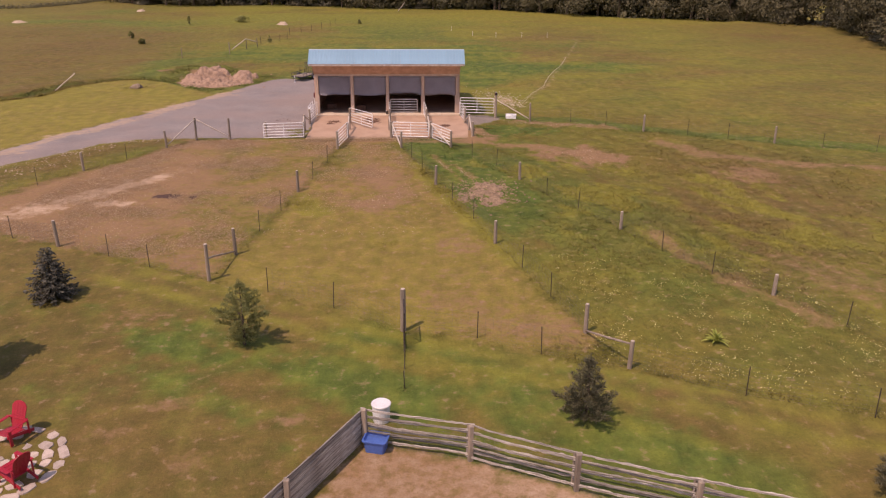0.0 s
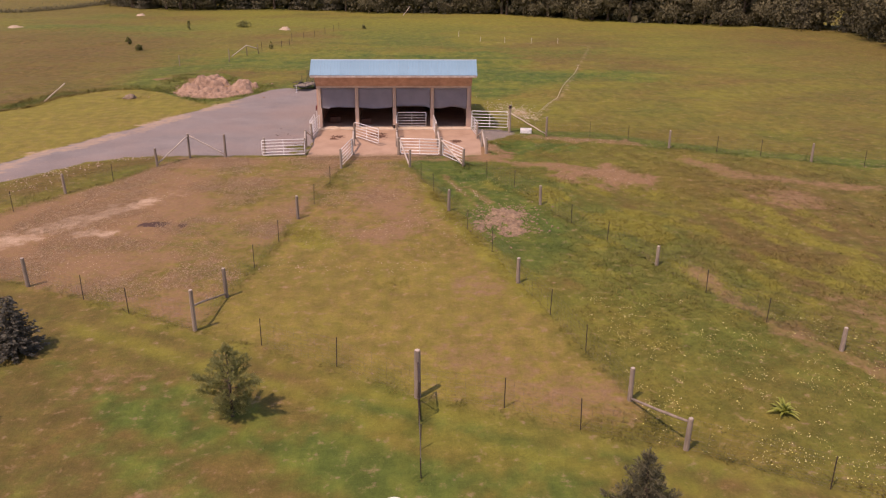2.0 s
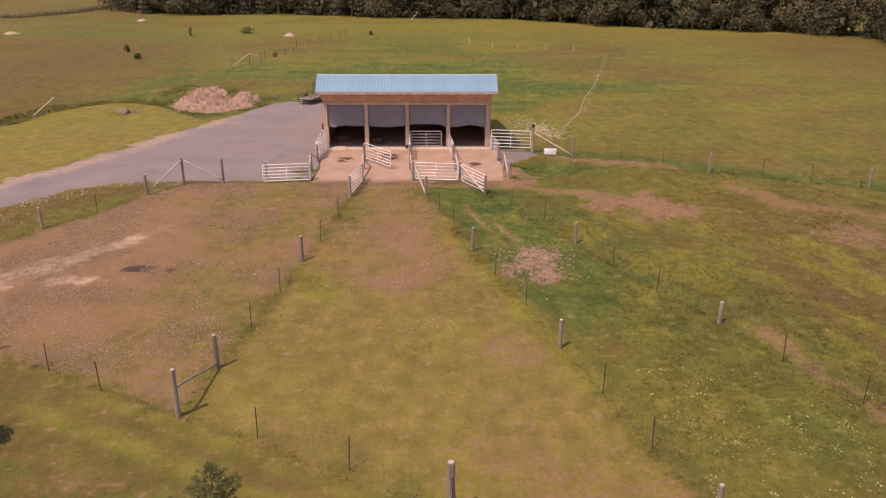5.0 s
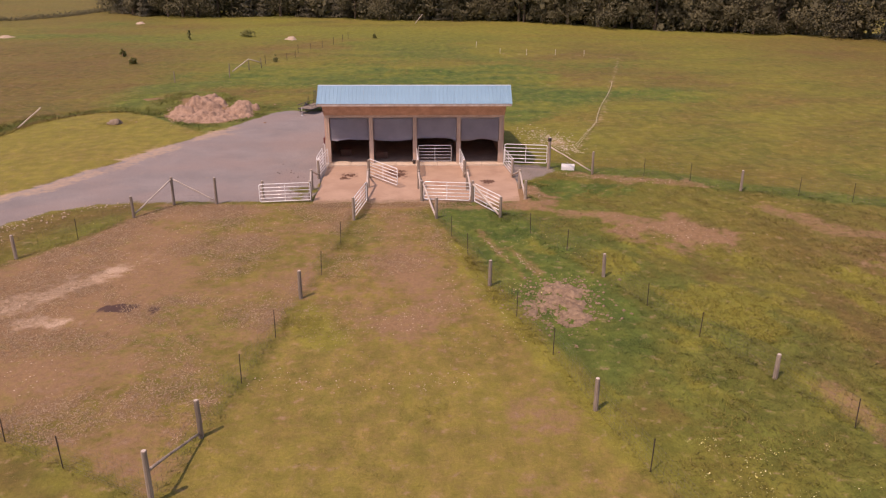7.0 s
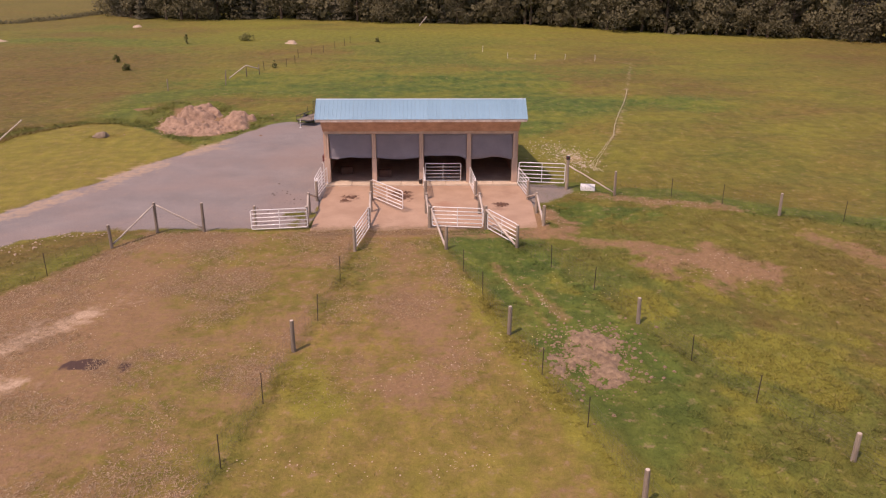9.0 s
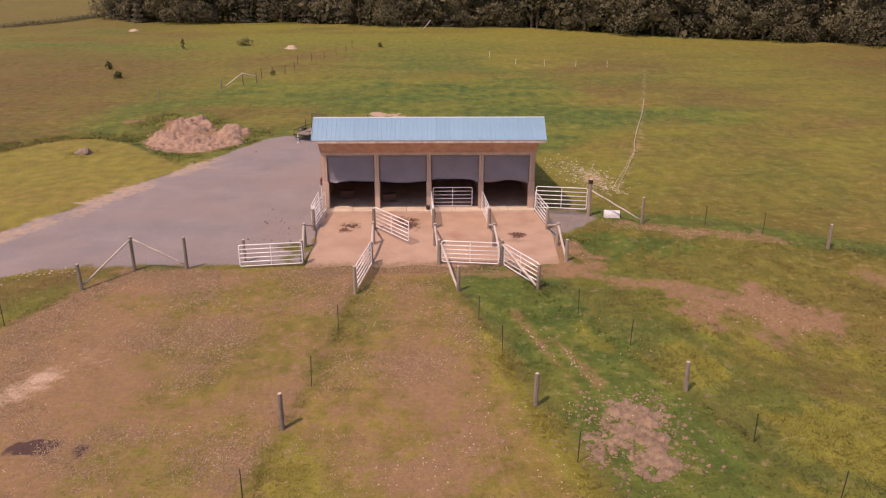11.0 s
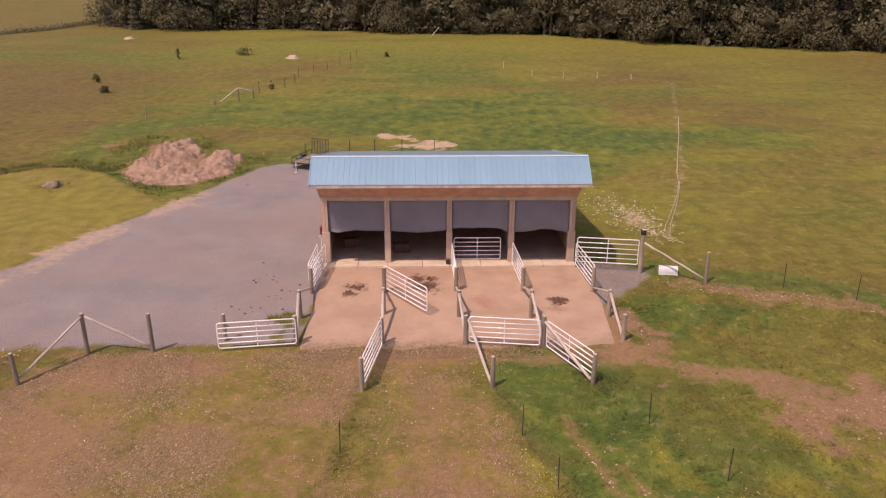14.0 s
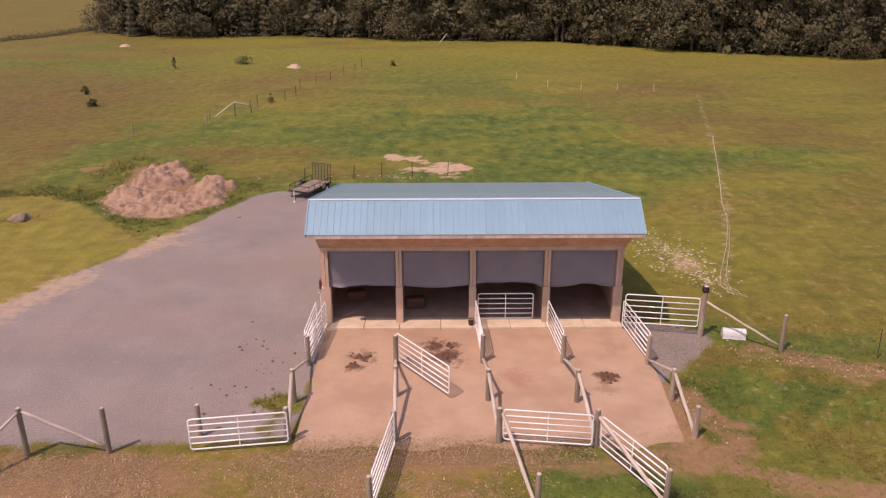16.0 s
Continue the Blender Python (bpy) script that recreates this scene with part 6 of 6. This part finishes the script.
stakes([(10.9, 130.3), (14.8, 128.2), (19.0, 126.6), (23.1, 125.0), (7.6, 137.0)], 0.9, 0.024, TRIM, "thin white plastic fence stake in the meadow", "white stakes")
stakes([(-20.6, 119.3), (-19.9, 122.4), (-20.3, 128.0), (-18.9, 132.0), (-17.6, 136.5), (-16.3, 141.0), (-15.2, 146.0), (-14.6, 150.0), (-23.0, 116.0)], 1.2, 0.035, IRON, "thin rusty stake of a meadow fence", "meadow stakes")
stakes([(-25.2, 103.9), (-26.2, 108.3), (-22.7, 111.5), (-30.5, 99.2), (-24.1, 110.3)], 1.25, 0.055, WOOD, "grey wooden post of a meadow fence", "meadow posts", "wooden_post")
stakes([(-12.9, 84.6), (-9.4, 84.9), (-7.4, 85.2), (-5.2, 85.6), (-2.6, 86.1)], 1.1, 0.03, IRON, "thin rusty stake behind the shed", "stakes behind the shed")
bent = thing("brace_rail", pose(0, 0, 0), "grey pole leaning on a meadow fence post", "rail", "leaning rails")
brace(bent, (-24.1, 110.3, 1.45), (-25.9, 108.6, 0.1), 0.07)
bent = thing("brace_rail", pose(0, 0, 0), "grey pole leaning on a meadow fence post", "rail", "leaning rails")
brace(bent, (-24.1, 110.3, 1.45), (-22.8, 111.4, 0.9), 0.07)
bent = thing("leaning_pole", pose(0, 0, 0), "pale pole leaning in the rough grass beyond the island", "pole")
brace(bent, (-36.7, 74.2, 0.0), (-34.5, 74.4, 1.75), 0.06)
bent = thing("leaning_pole", pose(0, 0, 0), "bent white pole before the woods", "pole")
brace(bent, (-2.8, 186.0, 0.0), (-1.15, 186.0, 2.0), 0.07)


def bush(x, y, h, r, seed):
    rnd = np.random.default_rng(seed)
    shrub = thing("bush", pose(x, y, gz(x, y)), "dark green shrub in the rough meadow", "bush", "meadow shrubs")
    spots, way = crown_points(rnd, h, r, 0.05, 700, 14)
    v, f = cards(rnd, spots, 0.11)
    ob = new("leaves", rounded_crown("leaves", v, f, way, SHRUB))
    ob.parent = shrub
    bm = bmesh.new()
    for k in range(4):
        a = rnd.uniform(0, 6.28)
        sweep(bm, [(0, 0, -0.05), (math.cos(a) * r * 0.4, math.sin(a) * r * 0.4, h * 0.7)], [0.03, 0.008], 5)
    part("stems", bm, BARK, shrub)


for n, (x, y, h, r) in enumerate(((-33.9, 156, 1.2, 1.7), (-42.9, 150, 1.9, 0.4), (-45.8, 125.1, 1.2, 0.5), (-41.3, 116.3, 1.1, 0.6), (-22, 118.2, 1.1, 0.35), (-10, 152, 0.8, 0.5))):
    bush(x, y, h * (0.8 if n < 2 else 0.9), r * (0.9 if n < 2 else 0.8), n + 60)


def dock(x, y):
    """A rosette of large leaves."""
    rnd = random.Random(3)
    plant = thing("dock_plant", pose(x, y, gz(x, y)), "large bright green rosette of broad leaves", "plant")
    for k in range(34):
        bm = bmesh.new()
        ln, w = rnd.uniform(0.28, 0.6), rnd.uniform(0.035, 0.065)
        rows = []
        for q in range(6):
            u = q / 5
            z = ln * (0.55 * u - 0.5 * u * u) + 0.05
            ww = w * math.sin(math.pi * (0.12 + 0.86 * u)) ** 0.8
            rows.append([bm.verts.new((ln * u, s * ww, z + (0.02 if s else 0))) for s in (-1, 0, 1)])
        for p, q in zip(rows, rows[1:]):
            bm.faces.new((p[0], p[1], q[1], q[0])), bm.faces.new((p[1], p[2], q[2], q[1]))
        leaf = part("leaf", bm, DOCK, plant)
        leaf.matrix_local = pose(0, 0, 0, 0, rnd.uniform(-65, 5), k * 137.5)


dock(11.6, 18.0)


# ---- grass, weeds, flowers and loose stones ----
def scatter(rnd, n, x0, x1, y0, y1):
    return rnd.uniform(x0, x1, n), rnd.uniform(y0, y1, n)


FENCES = [[(-29.5, 33.8), (-17.4, 28.75), (-8.95, 24.3), (-0.28, 19.35), (7.78, 16.2), (18.2, 11.2)], [(-8.95, 24.3), (-7.3, 34.2), (-5.38, 48.75)], [(-0.65, 48.9), (1.62, 39.1), (4.3, 28.7), (6.78, 18.9), (7.78, 16.2)],
          [(3.06, 49.1), (7, 39.8), (11.2, 30.6), (18.8, 16)], [(7.55, 59.8), (19.1, 53.95), (35, 47.6)], [(-13.95, 51.85), (-16.5, 51.75), (-21.65, 42.9), (-27.2, 32.6)], [(-1.38, 12.1), (1.7, 11.2), (4.5, 9.76), (7.42, 8.6), (10.4, 7.4)]]


def lerp(a, c, u):
    return a + (np.asarray(c) - a) * np.asarray(u)[:, None]


def grass(name, rnd, x, y, scale, blades, label, wide, fade=0.0):
    """Tufts of bent blades, tall where the ground is rough and along fences, short where it is mown or grazed."""
    soil, lush, gravel, dry, sand, char, bright, brown, lawn = cover(x, y)
    slab = (x > -8.4) & (x < 5) & (y > 51.6) & (y < 71.5)
    near = np.minimum.reduce([along(x, y, f) for f in FENCES])
    thin = np.clip(1 - 0.85 * soil - gravel * 1.2 - sand - char, 0, 1) * (1 - 0.55 * lawn) * (1 - 0.4 * np.clip(lush, 0, 1))
    if fade:
        rim = np.minimum.reduce([x - x.min(), x.max() - x, y - y.min(), y.max() - y])
        thin = thin * smooth(0, fade, rim)
    keep = (rnd.random(len(x)) < thin) & ~slab & (inside(x, y, MOUND) < 0.1)
    x, y, soil, lush, dry, lawn, brown, bright, near = (q[keep] for q in (x, y, soil, lush, dry, lawn, brown, bright, near))
    n = len(x)
    clump = grain(x, y, 1.6, 3, 31)
    wild = np.clip(1 - dry - lawn, 0, 1)
    h = 0.030 + 0.016 * wild + 0.018 * lush * (1 - lawn) + 0.03 * wild * smooth(0.5, 0.75, clump) + 0.05 * smooth(0.4, 0.05, near) * rnd.random(n)
    h = h * rnd.uniform(0.6, 1.3, n) * scale
    tone = lerp(np.array([[0.124, 0.124, 0.027]] * n), [0.176, 0.146, 0.034], smooth(0.35, 0.7, grain(x, y, 3, 3, 33)))
    tone = lerp(tone, [0.165, 0.102, 0.046], brown * 0.85)
    tone = lerp(tone, [0.092, 0.130, 0.028], lush)
    tone = lerp(tone, [0.235, 0.180, 0.055], dry * 0.85)
    tone = lerp(tone, [0.228, 0.196, 0.039], bright * 0.85)
    tone = lerp(tone, [0.22, 0.188, 0.046], wild * (1 - lush) * smooth(0.58, 0.75, clump) * 0.8)
    tone = lerp(tone, [0.28, 0.17, 0.10], soil * 0.6)
    tone = tone * rnd.uniform(0.85, 1.2, (n, 1))
    z = rise(x, y)
    b = np.repeat(np.arange(n), blades)
    m = len(b)
    a = rnd.uniform(0, 6.283, m)
    lean = rnd.uniform(0.9, 2.2, m) * h[b]
    px, py = x[b] + rnd.normal(0, 0.03 * scale, m), y[b] + rnd.normal(0, 0.03 * scale, m)
    w = wide * rnd.uniform(0.6, 1.3, m)
    base = np.stack([px, py, z[b] - 0.01], 1)
    side = np.stack([-np.sin(a) * w, np.cos(a) * w, np.zeros(m)], 1)
    tip = base + np.stack([np.cos(a) * lean, np.sin(a) * lean, h[b] * rnd.uniform(0.7, 1.1, m)], 1)
    face = np.cross(2 * side, tip - base)
    side = np.where(face[:, 2:3] < 0, -side, side)
    verts = np.stack([base - side, base + side, tip], 1).reshape(-1, 3)
    data = raw(name, verts, np.arange(3 * m).reshape(-1, 3), BLADE)
    lit = rnd.normal(0, 0.28, (m, 3)) + np.array([0, 0, 1])
    data.normals_split_custom_set_from_vertices(np.repeat(lit / np.linalg.norm(lit, axis=1)[:, None], 3, 0).tolist())
    at = data.color_attributes.new("tone", "FLOAT_COLOR", "POINT")
    at.data.foreach_set("color", np.repeat(np.concatenate([tone[b], np.ones((m, 1))], 1), 3, 0).astype(np.float32).ravel())
    tagged(new(name, data), label, "grass", kind="stuff")


def blade_material():
    m, t, b = nodes_of("grass_blades", 0.7)
    b.inputs["Specular IOR Level"].default_value = 0.25
    at = t.nodes.new("ShaderNodeAttribute")
    at.attribute_name = "tone"
    geo = t.nodes.new("ShaderNodeNewGeometry")
    col = mix(t, 1.0, at.outputs["Color"], mix(t, geo.outputs["Random Per Island"], (0.85, 0.87, 0.85), (1.18, 1.14, 1.1)), "MULTIPLY")
    t.links.new(col, b.inputs["Base Color"])
    tr = t.nodes.new("ShaderNodeBsdfTranslucent")
    t.links.new(col, tr.inputs["Color"])
    mx = add(t, "ShaderNodeMixShader", Fac=0.15)
    t.links.new(b.outputs[0], mx.inputs[1])
    t.links.new(tr.outputs[0], mx.inputs[2])
    t.links.new(mx.outputs[0], t.nodes["Material Output"].inputs["Surface"])
    return m


BLADE = blade_material()
RND = np.random.default_rng(12)
x, y = scatter(RND, 170000, -27, 24, 6, 64)
grass("meadow_grass", RND, x, y, 1.0, 3, "short dry and green meadow grass with taller tufts", 0.012, 5.0)
x, y = scatter(RND, 120000, -70, 64, 14, 125)
grass("tall_grass", RND, x, y, 0.8, 3, "rough meadow grass round the paddocks and shed", 0.022, 30.0)
# rank growth under the fences
xs, ys = [], []
for f in FENCES:
    for (ax, ay), (bx, by) in zip(f, f[1:]):
        k = int(math.hypot(bx - ax, by - ay) * 11)
        u = RND.random(k)
        xs.append(ax + (bx - ax) * u + RND.normal(0, 0.16, k)), ys.append(ay + (by - ay) * u + RND.normal(0, 0.16, k))
grass("fence_grass", RND, np.concatenate(xs), np.concatenate(ys), 1.25, 4, "rank grass growing under the paddock fences", 0.014)


def tufts():
    """Ranker yellow-green tufts in clumps, and long grass round the mound and the island."""
    xs, ys = [], []
    for x, y, n, s in ((-5.2, 44.6, 60, 0.4), (-5.6, 40.2, 50, 0.3), (0.9, 42.0, 200, 0.6), (1.9, 38.0, 160, 0.5), (2.7, 34.6, 160, 0.6), (-0.2, 15.0, 50, 0.15), (6.2, 17.8, 120, 0.6), (7.2, 17.6, 80, 0.4), (13.5, 33.0, 500, 2.2), (16.5, 30.0, 500, 2.2),
                       (19, 27, 400, 2.4), (10.5, 36.5, 250, 1.3), (6.2, 55.6, 90, 0.6), (-9.0, 54.6, 140, 0.6), (3.4, 49.4, 120, 0.4), (2.6, 51.2, 90, 0.5), (9.5, 31.0, 160, 1.3), (14.0, 26.5, 240, 1.6), (-1.2, 28.6, 60, 0.5), (-6.3, 35.3, 160, 0.5), (-29.0, 76.1, 260, 0.75), (-13.7, 43.1, 26, 0.2), (-14.2, 41.7, 30, 0.25), (-11.9, 39.6, 24, 0.2), (-16.2, 44.4, 24, 0.25), (-10.2, 41.2, 20, 0.15), (-8.4, 46.6, 30, 0.3), (-12.6, 45.2, 22, 0.2), (-15.6, 39.2, 26, 0.25), (-9.2, 37.4, 22, 0.2)):
        xs.append(RND.normal(x, s, n)), ys.append(RND.normal(y, s, n))
    grass("rank_tufts", RND, np.concatenate(xs), np.concatenate(ys), 2.0, 5, "yellow-green rank tufts in clumps", 0.014)
    x, y = scatter(RND, 22000, -33, -14, 72, 100)
    ok = (inside(x, y, DRIVE) < -0.2) & (inside(x, y, ISLAND) < 0.0) & (RND.random(len(x)) < 0.7 * smooth(-4.5, -0.5, inside(x, y, MOUND)) * smooth(0.38, 0.55, grain(x, y, 1.8, 2, 92)))
    grass("mound_grass", RND, x[ok], y[ok], 3.0, 4, "long rank grass round the soil mound", 0.022)
    line = ISLAND[2:9]
    xs, ys = [], []
    for (ax, ay), (bx, by) in zip(line, line[1:]):
        k = int(math.hypot(bx - ax, by - ay) * 150)
        u = RND.random(k)
        dx, dy = (by - ay), -(bx - ax)
        q = RND.uniform(-0.3, 2.4, k) / math.hypot(dx, dy)
        xs.append(ax + (bx - ax) * u - dx * q), ys.append(ay + (by - ay) * u - dy * q)
    grass("island_grass", RND, np.concatenate(xs), np.concatenate(ys), 4.0, 3, "long grass round the mown island", 0.022)


tufts()


x, y = scatter(RND, 26000, 4, 32, 20, 56)
comb = grain((0.43 * x - 0.9 * y) * 0.4, 0.9 * x + 0.43 * y, 1.15, 3, 61)
ok = (inside(x, y, LANE) < -0.5) & (inside(x, y, LAWN) < -0.5) & (RND.random(len(x)) < 0.12 + smooth(0.46, 0.62, comb))
grass("pasture_clumps", RND, x[ok], y[ok], 1.7, 4, "tussocks of long yellow-green grass in the pasture", 0.016, 4.0)


def straw():
    """Dry stalks lying on grazed and trodden ground."""
    x, y = scatter(RND, 210000, -22, 6, 27, 53)
    patch = grain(x, y, 2.6, 3, 51) + 0.16 * smooth(32, 47, y) - 0.10 * smooth(-4, 4, x)
    where = smooth(0.0, 0.6, inside(x, y, PADDOCK)) + 0.55 * smooth(0.0, 0.6, inside(x, y, LANE)) * smooth(30, 46, y) + 1.2 * smooth(0.0, 0.8, blob(x, y, -2.5, 51.5, 7.5, 1.5))
    ok = (RND.random(len(x)) < where * smooth(0.46, 0.74, patch)) & ~((y > 52.9) & (x > -8.2))
    x, y = x[ok], y[ok]
    ex, ey = scatter(RND, 5000, -8.1, 1.6, 51.1, 52.9)
    lie = RND.random(5000) < smooth(52.9, 51.7, ey)
    x, y = np.concatenate([x, ex[lie]]), np.concatenate([y, ey[lie]])
    n = len(x)
    a, ln, w = RND.uniform(0, 6.283, n), RND.uniform(0.02, 0.07, n), RND.uniform(0.006, 0.013, n)
    z = rise(x, y) + np.where((y > 51.55) & (x > -8.2), 0.03, 0.012)
    c = np.stack([x, y, z], 1)
    d = np.stack([np.cos(a) * ln, np.sin(a) * ln, RND.uniform(-0.01, 0.03, n)], 1)
    s = np.stack([-np.sin(a) * w, np.cos(a) * w, np.zeros(n)], 1)
    v = np.stack([c - d - s, c + d - s, c + d + s, c - d + s], 1).reshape(-1, 3)
    tagged(new("straw_litter", raw("straw_litter", v, np.arange(4 * n).reshape(-1, 4), DRYSTALK)), "pale dry stalks littering the grazed ground", "straw", kind="stuff")


DRYSTALK = leafy("dry_stalks", (0.27, 0.175, 0.095), (0.52, 0.38, 0.23), 0.8, 0.2)
straw()


def flowers():
    x, y = scatter(RND, 11000, 6.2, 18.5, 10.5, 27)
    g = grain(x, y, 2.6, 2, 44) * 0.35 + grain(x, y, 0.4, 2, 45) * 0.65 + 0.10 * smooth(26, 15, y) - 0.03
    ok = (g > 0.60) & (x > 6.6 + 0 * y) & (inside(x, y, LAWN) < -0.3) & (inside(x, y, LANE) < -0.3)
    x, y = x[ok], y[ok]
    for cx, cy, n, s in ((-0.9, 50.6, 40, 0.45), (0.3, 44.0, 46, 0.7), (4.2, 45.0, 40, 0.8), (6.2, 42.6, 30, 0.7), (2.6, 38.6, 40, 0.6), (5.2, 39.0, 50, 0.7), (-12.5, 46.0, 30, 1.6), (-16.5, 46.5, 40, 1.5)):
        x, y = np.concatenate([x, RND.normal(cx, s, n)]), np.concatenate([y, RND.normal(cy, s, n)])
    c = np.stack([x, y, rise(x, y) + RND.uniform(0.06, 0.16, len(x))], 1)
    v, f = cards(RND, c, 0.017, 3.0, 0.9)
    tagged(new("buttercups", raw("buttercups", v, f, PETAL)), "small yellow meadow flowers", "flowers", kind="stuff")


flowers()


def stones(name, spots, smin, smax, material, label, category="stones"):
    ring = np.array([(1, 0, 0), (0.3, 0.9, 0), (-0.8, 0.5, 0), (-0.7, -0.6, 0), (0.4, -0.9, 0)])
    shape = np.concatenate([ring, ring * 0.6 + np.array([0, 0, 0.5])])
    faces = [(k, (k + 1) % 5, 5 + (k + 1) % 5, 5 + k) for k in range(5)] + [(5, 6, 7, 8), (5, 8, 9, 9)]
    faces = faces[:6] + [(5, 8, 9, 5)]
    V, F = [], []
    low = rise(*np.array(spots).T)
    for k, (x, y) in enumerate(spots):
        s = smin + (smax - smin) * RND.random() ** 2.5
        a = RND.uniform(0, 6.28)
        q = shape * s * RND.uniform(0.7, 1.3, (10, 3))
        V.append(np.stack([q[:, 0] * math.cos(a) - q[:, 1] * math.sin(a) + x, q[:, 0] * math.sin(a) + q[:, 1] * math.cos(a) + y, q[:, 2] + low[k] - 0.005], 1))
        F += [tuple(10 * k + i for i in (f if len(set(f)) == 4 else f[:3])) for f in faces]
    data = bpy.data.meshes.new(name)
    data.from_pydata(np.concatenate(V).tolist(), [], F)
    data.materials.append(material)
    tagged(new(name, data), label, category, kind="stuff")


def spread(n, cx, cy, sx, sy, turn=0.0):
    u, v = RND.normal(0, 1, n) * sx, RND.normal(0, 1, n) * sy
    c, s = math.cos(radians(turn)), math.sin(radians(turn))
    return list(zip(cx + u * c - v * s, cy + u * s + v * c))


stones("drive_clods", spread(70, -9.9, 57.4, 0.7, 2.0, 15) + spread(30, -11.0, 54.6, 0.9, 0.9), 0.015, 0.085, DARKCLOD, "dark clods and stones strewn on the gravel", "stones")
LITTER = plain("pale_litter", (0.54, 0.42, 0.30), (0.40, 0.29, 0.20), 0.3, 0.03, 0.95, spread=0.2)
stones("verge_stones", spread(80, -20.9, 51.4, 1.3, 0.3, 12) + spread(130, -23.6, 48.8, 1.6, 0.5, 48) + spread(170, -26.0, 44.4, 2.4, 0.8, 60) + spread(90, -24.0, 45.0, 2.2, 0.5, 60), 0.02, 0.085, LITTER, "pale loose stones on the verge of the drive")
stones("rubble", spread(700, 9.0, 69.4, 0.95, 2.2, 10) + spread(120, 9.9, 66, 0.4, 0.9) + spread(90, -7.0, 85.6, 1.6, 0.4), 0.02, 0.085, STONE, "pale rubble in the weeds beside the shed")
stones("compost_lumps", spread(1300, 4.5, 37.3, 1.0, 1.25), 0.02, 0.10, STRAW_OLD, "clods of rotting hay on the compost mound", "hay")
x, y = scatter(RND, 9000, -21, 5, 30, 52.3)
ok = ((inside(x, y, PADDOCK) > 0.2) | (inside(x, y, LANE) > 0.2)) & (grain(x, y, 2.2, 3, 51) + 0.10 * smooth(34, 50, y) > 0.56)
stones("ground_litter", list(zip(x[ok], y[ok])), 0.010, 0.040, LITTER, "pale chips and dry litter on grazed ground", "litter")
stones("strip_litter", spread(60, 2.4, 43.6, 0.12, 1.3, 14) + spread(60, 3.5, 42.2, 0.12, 1.0, 14) + spread(500, 12.4, 57.0, 3.0, 0.45, -22) + spread(260, 12.4, 46.6, 1.7, 1.2, -25) + spread(120, 5.6, 54.0, 0.5, 1.0), 0.012, 0.05, LITTER, "pale chips on trodden soil beside the shed", "litter")
stones("clods", spread(160, -22.0, 81.0, 2.0, 2.6) + spread(60, -18.6, 78.6, 0.7, 1.4) + spread(60, -25.0, 82.0, 0.8, 2.0), 0.03, 0.16, SOIL, "loose clods of soil round the mound", "soil")


def hedge():
    """A low overgrown bank between the far fields."""
    line = [(-140, 176), (-93, 193), (-88, 206), (-85, 232), (-84, 262)]
    out = []
    for (ax, ay), (bx, by) in zip(line, line[1:]):
        k = int(math.hypot(bx - ax, by - ay) * 60)
        u = RND.random(k)
        out.append(np.stack([ax + (bx - ax) * u + RND.normal(0, 0.7, k), ay + (by - ay) * u + RND.normal(0, 0.7, k), np.abs(RND.normal(0, 0.45, k))], 1))
    v, f = cards(RND, np.concatenate(out), 0.2)
    tagged(new("hedge", raw("hedge", v, f, WOODS)), "low overgrown bank between two far fields", "hedge", kind="stuff")


hedge()
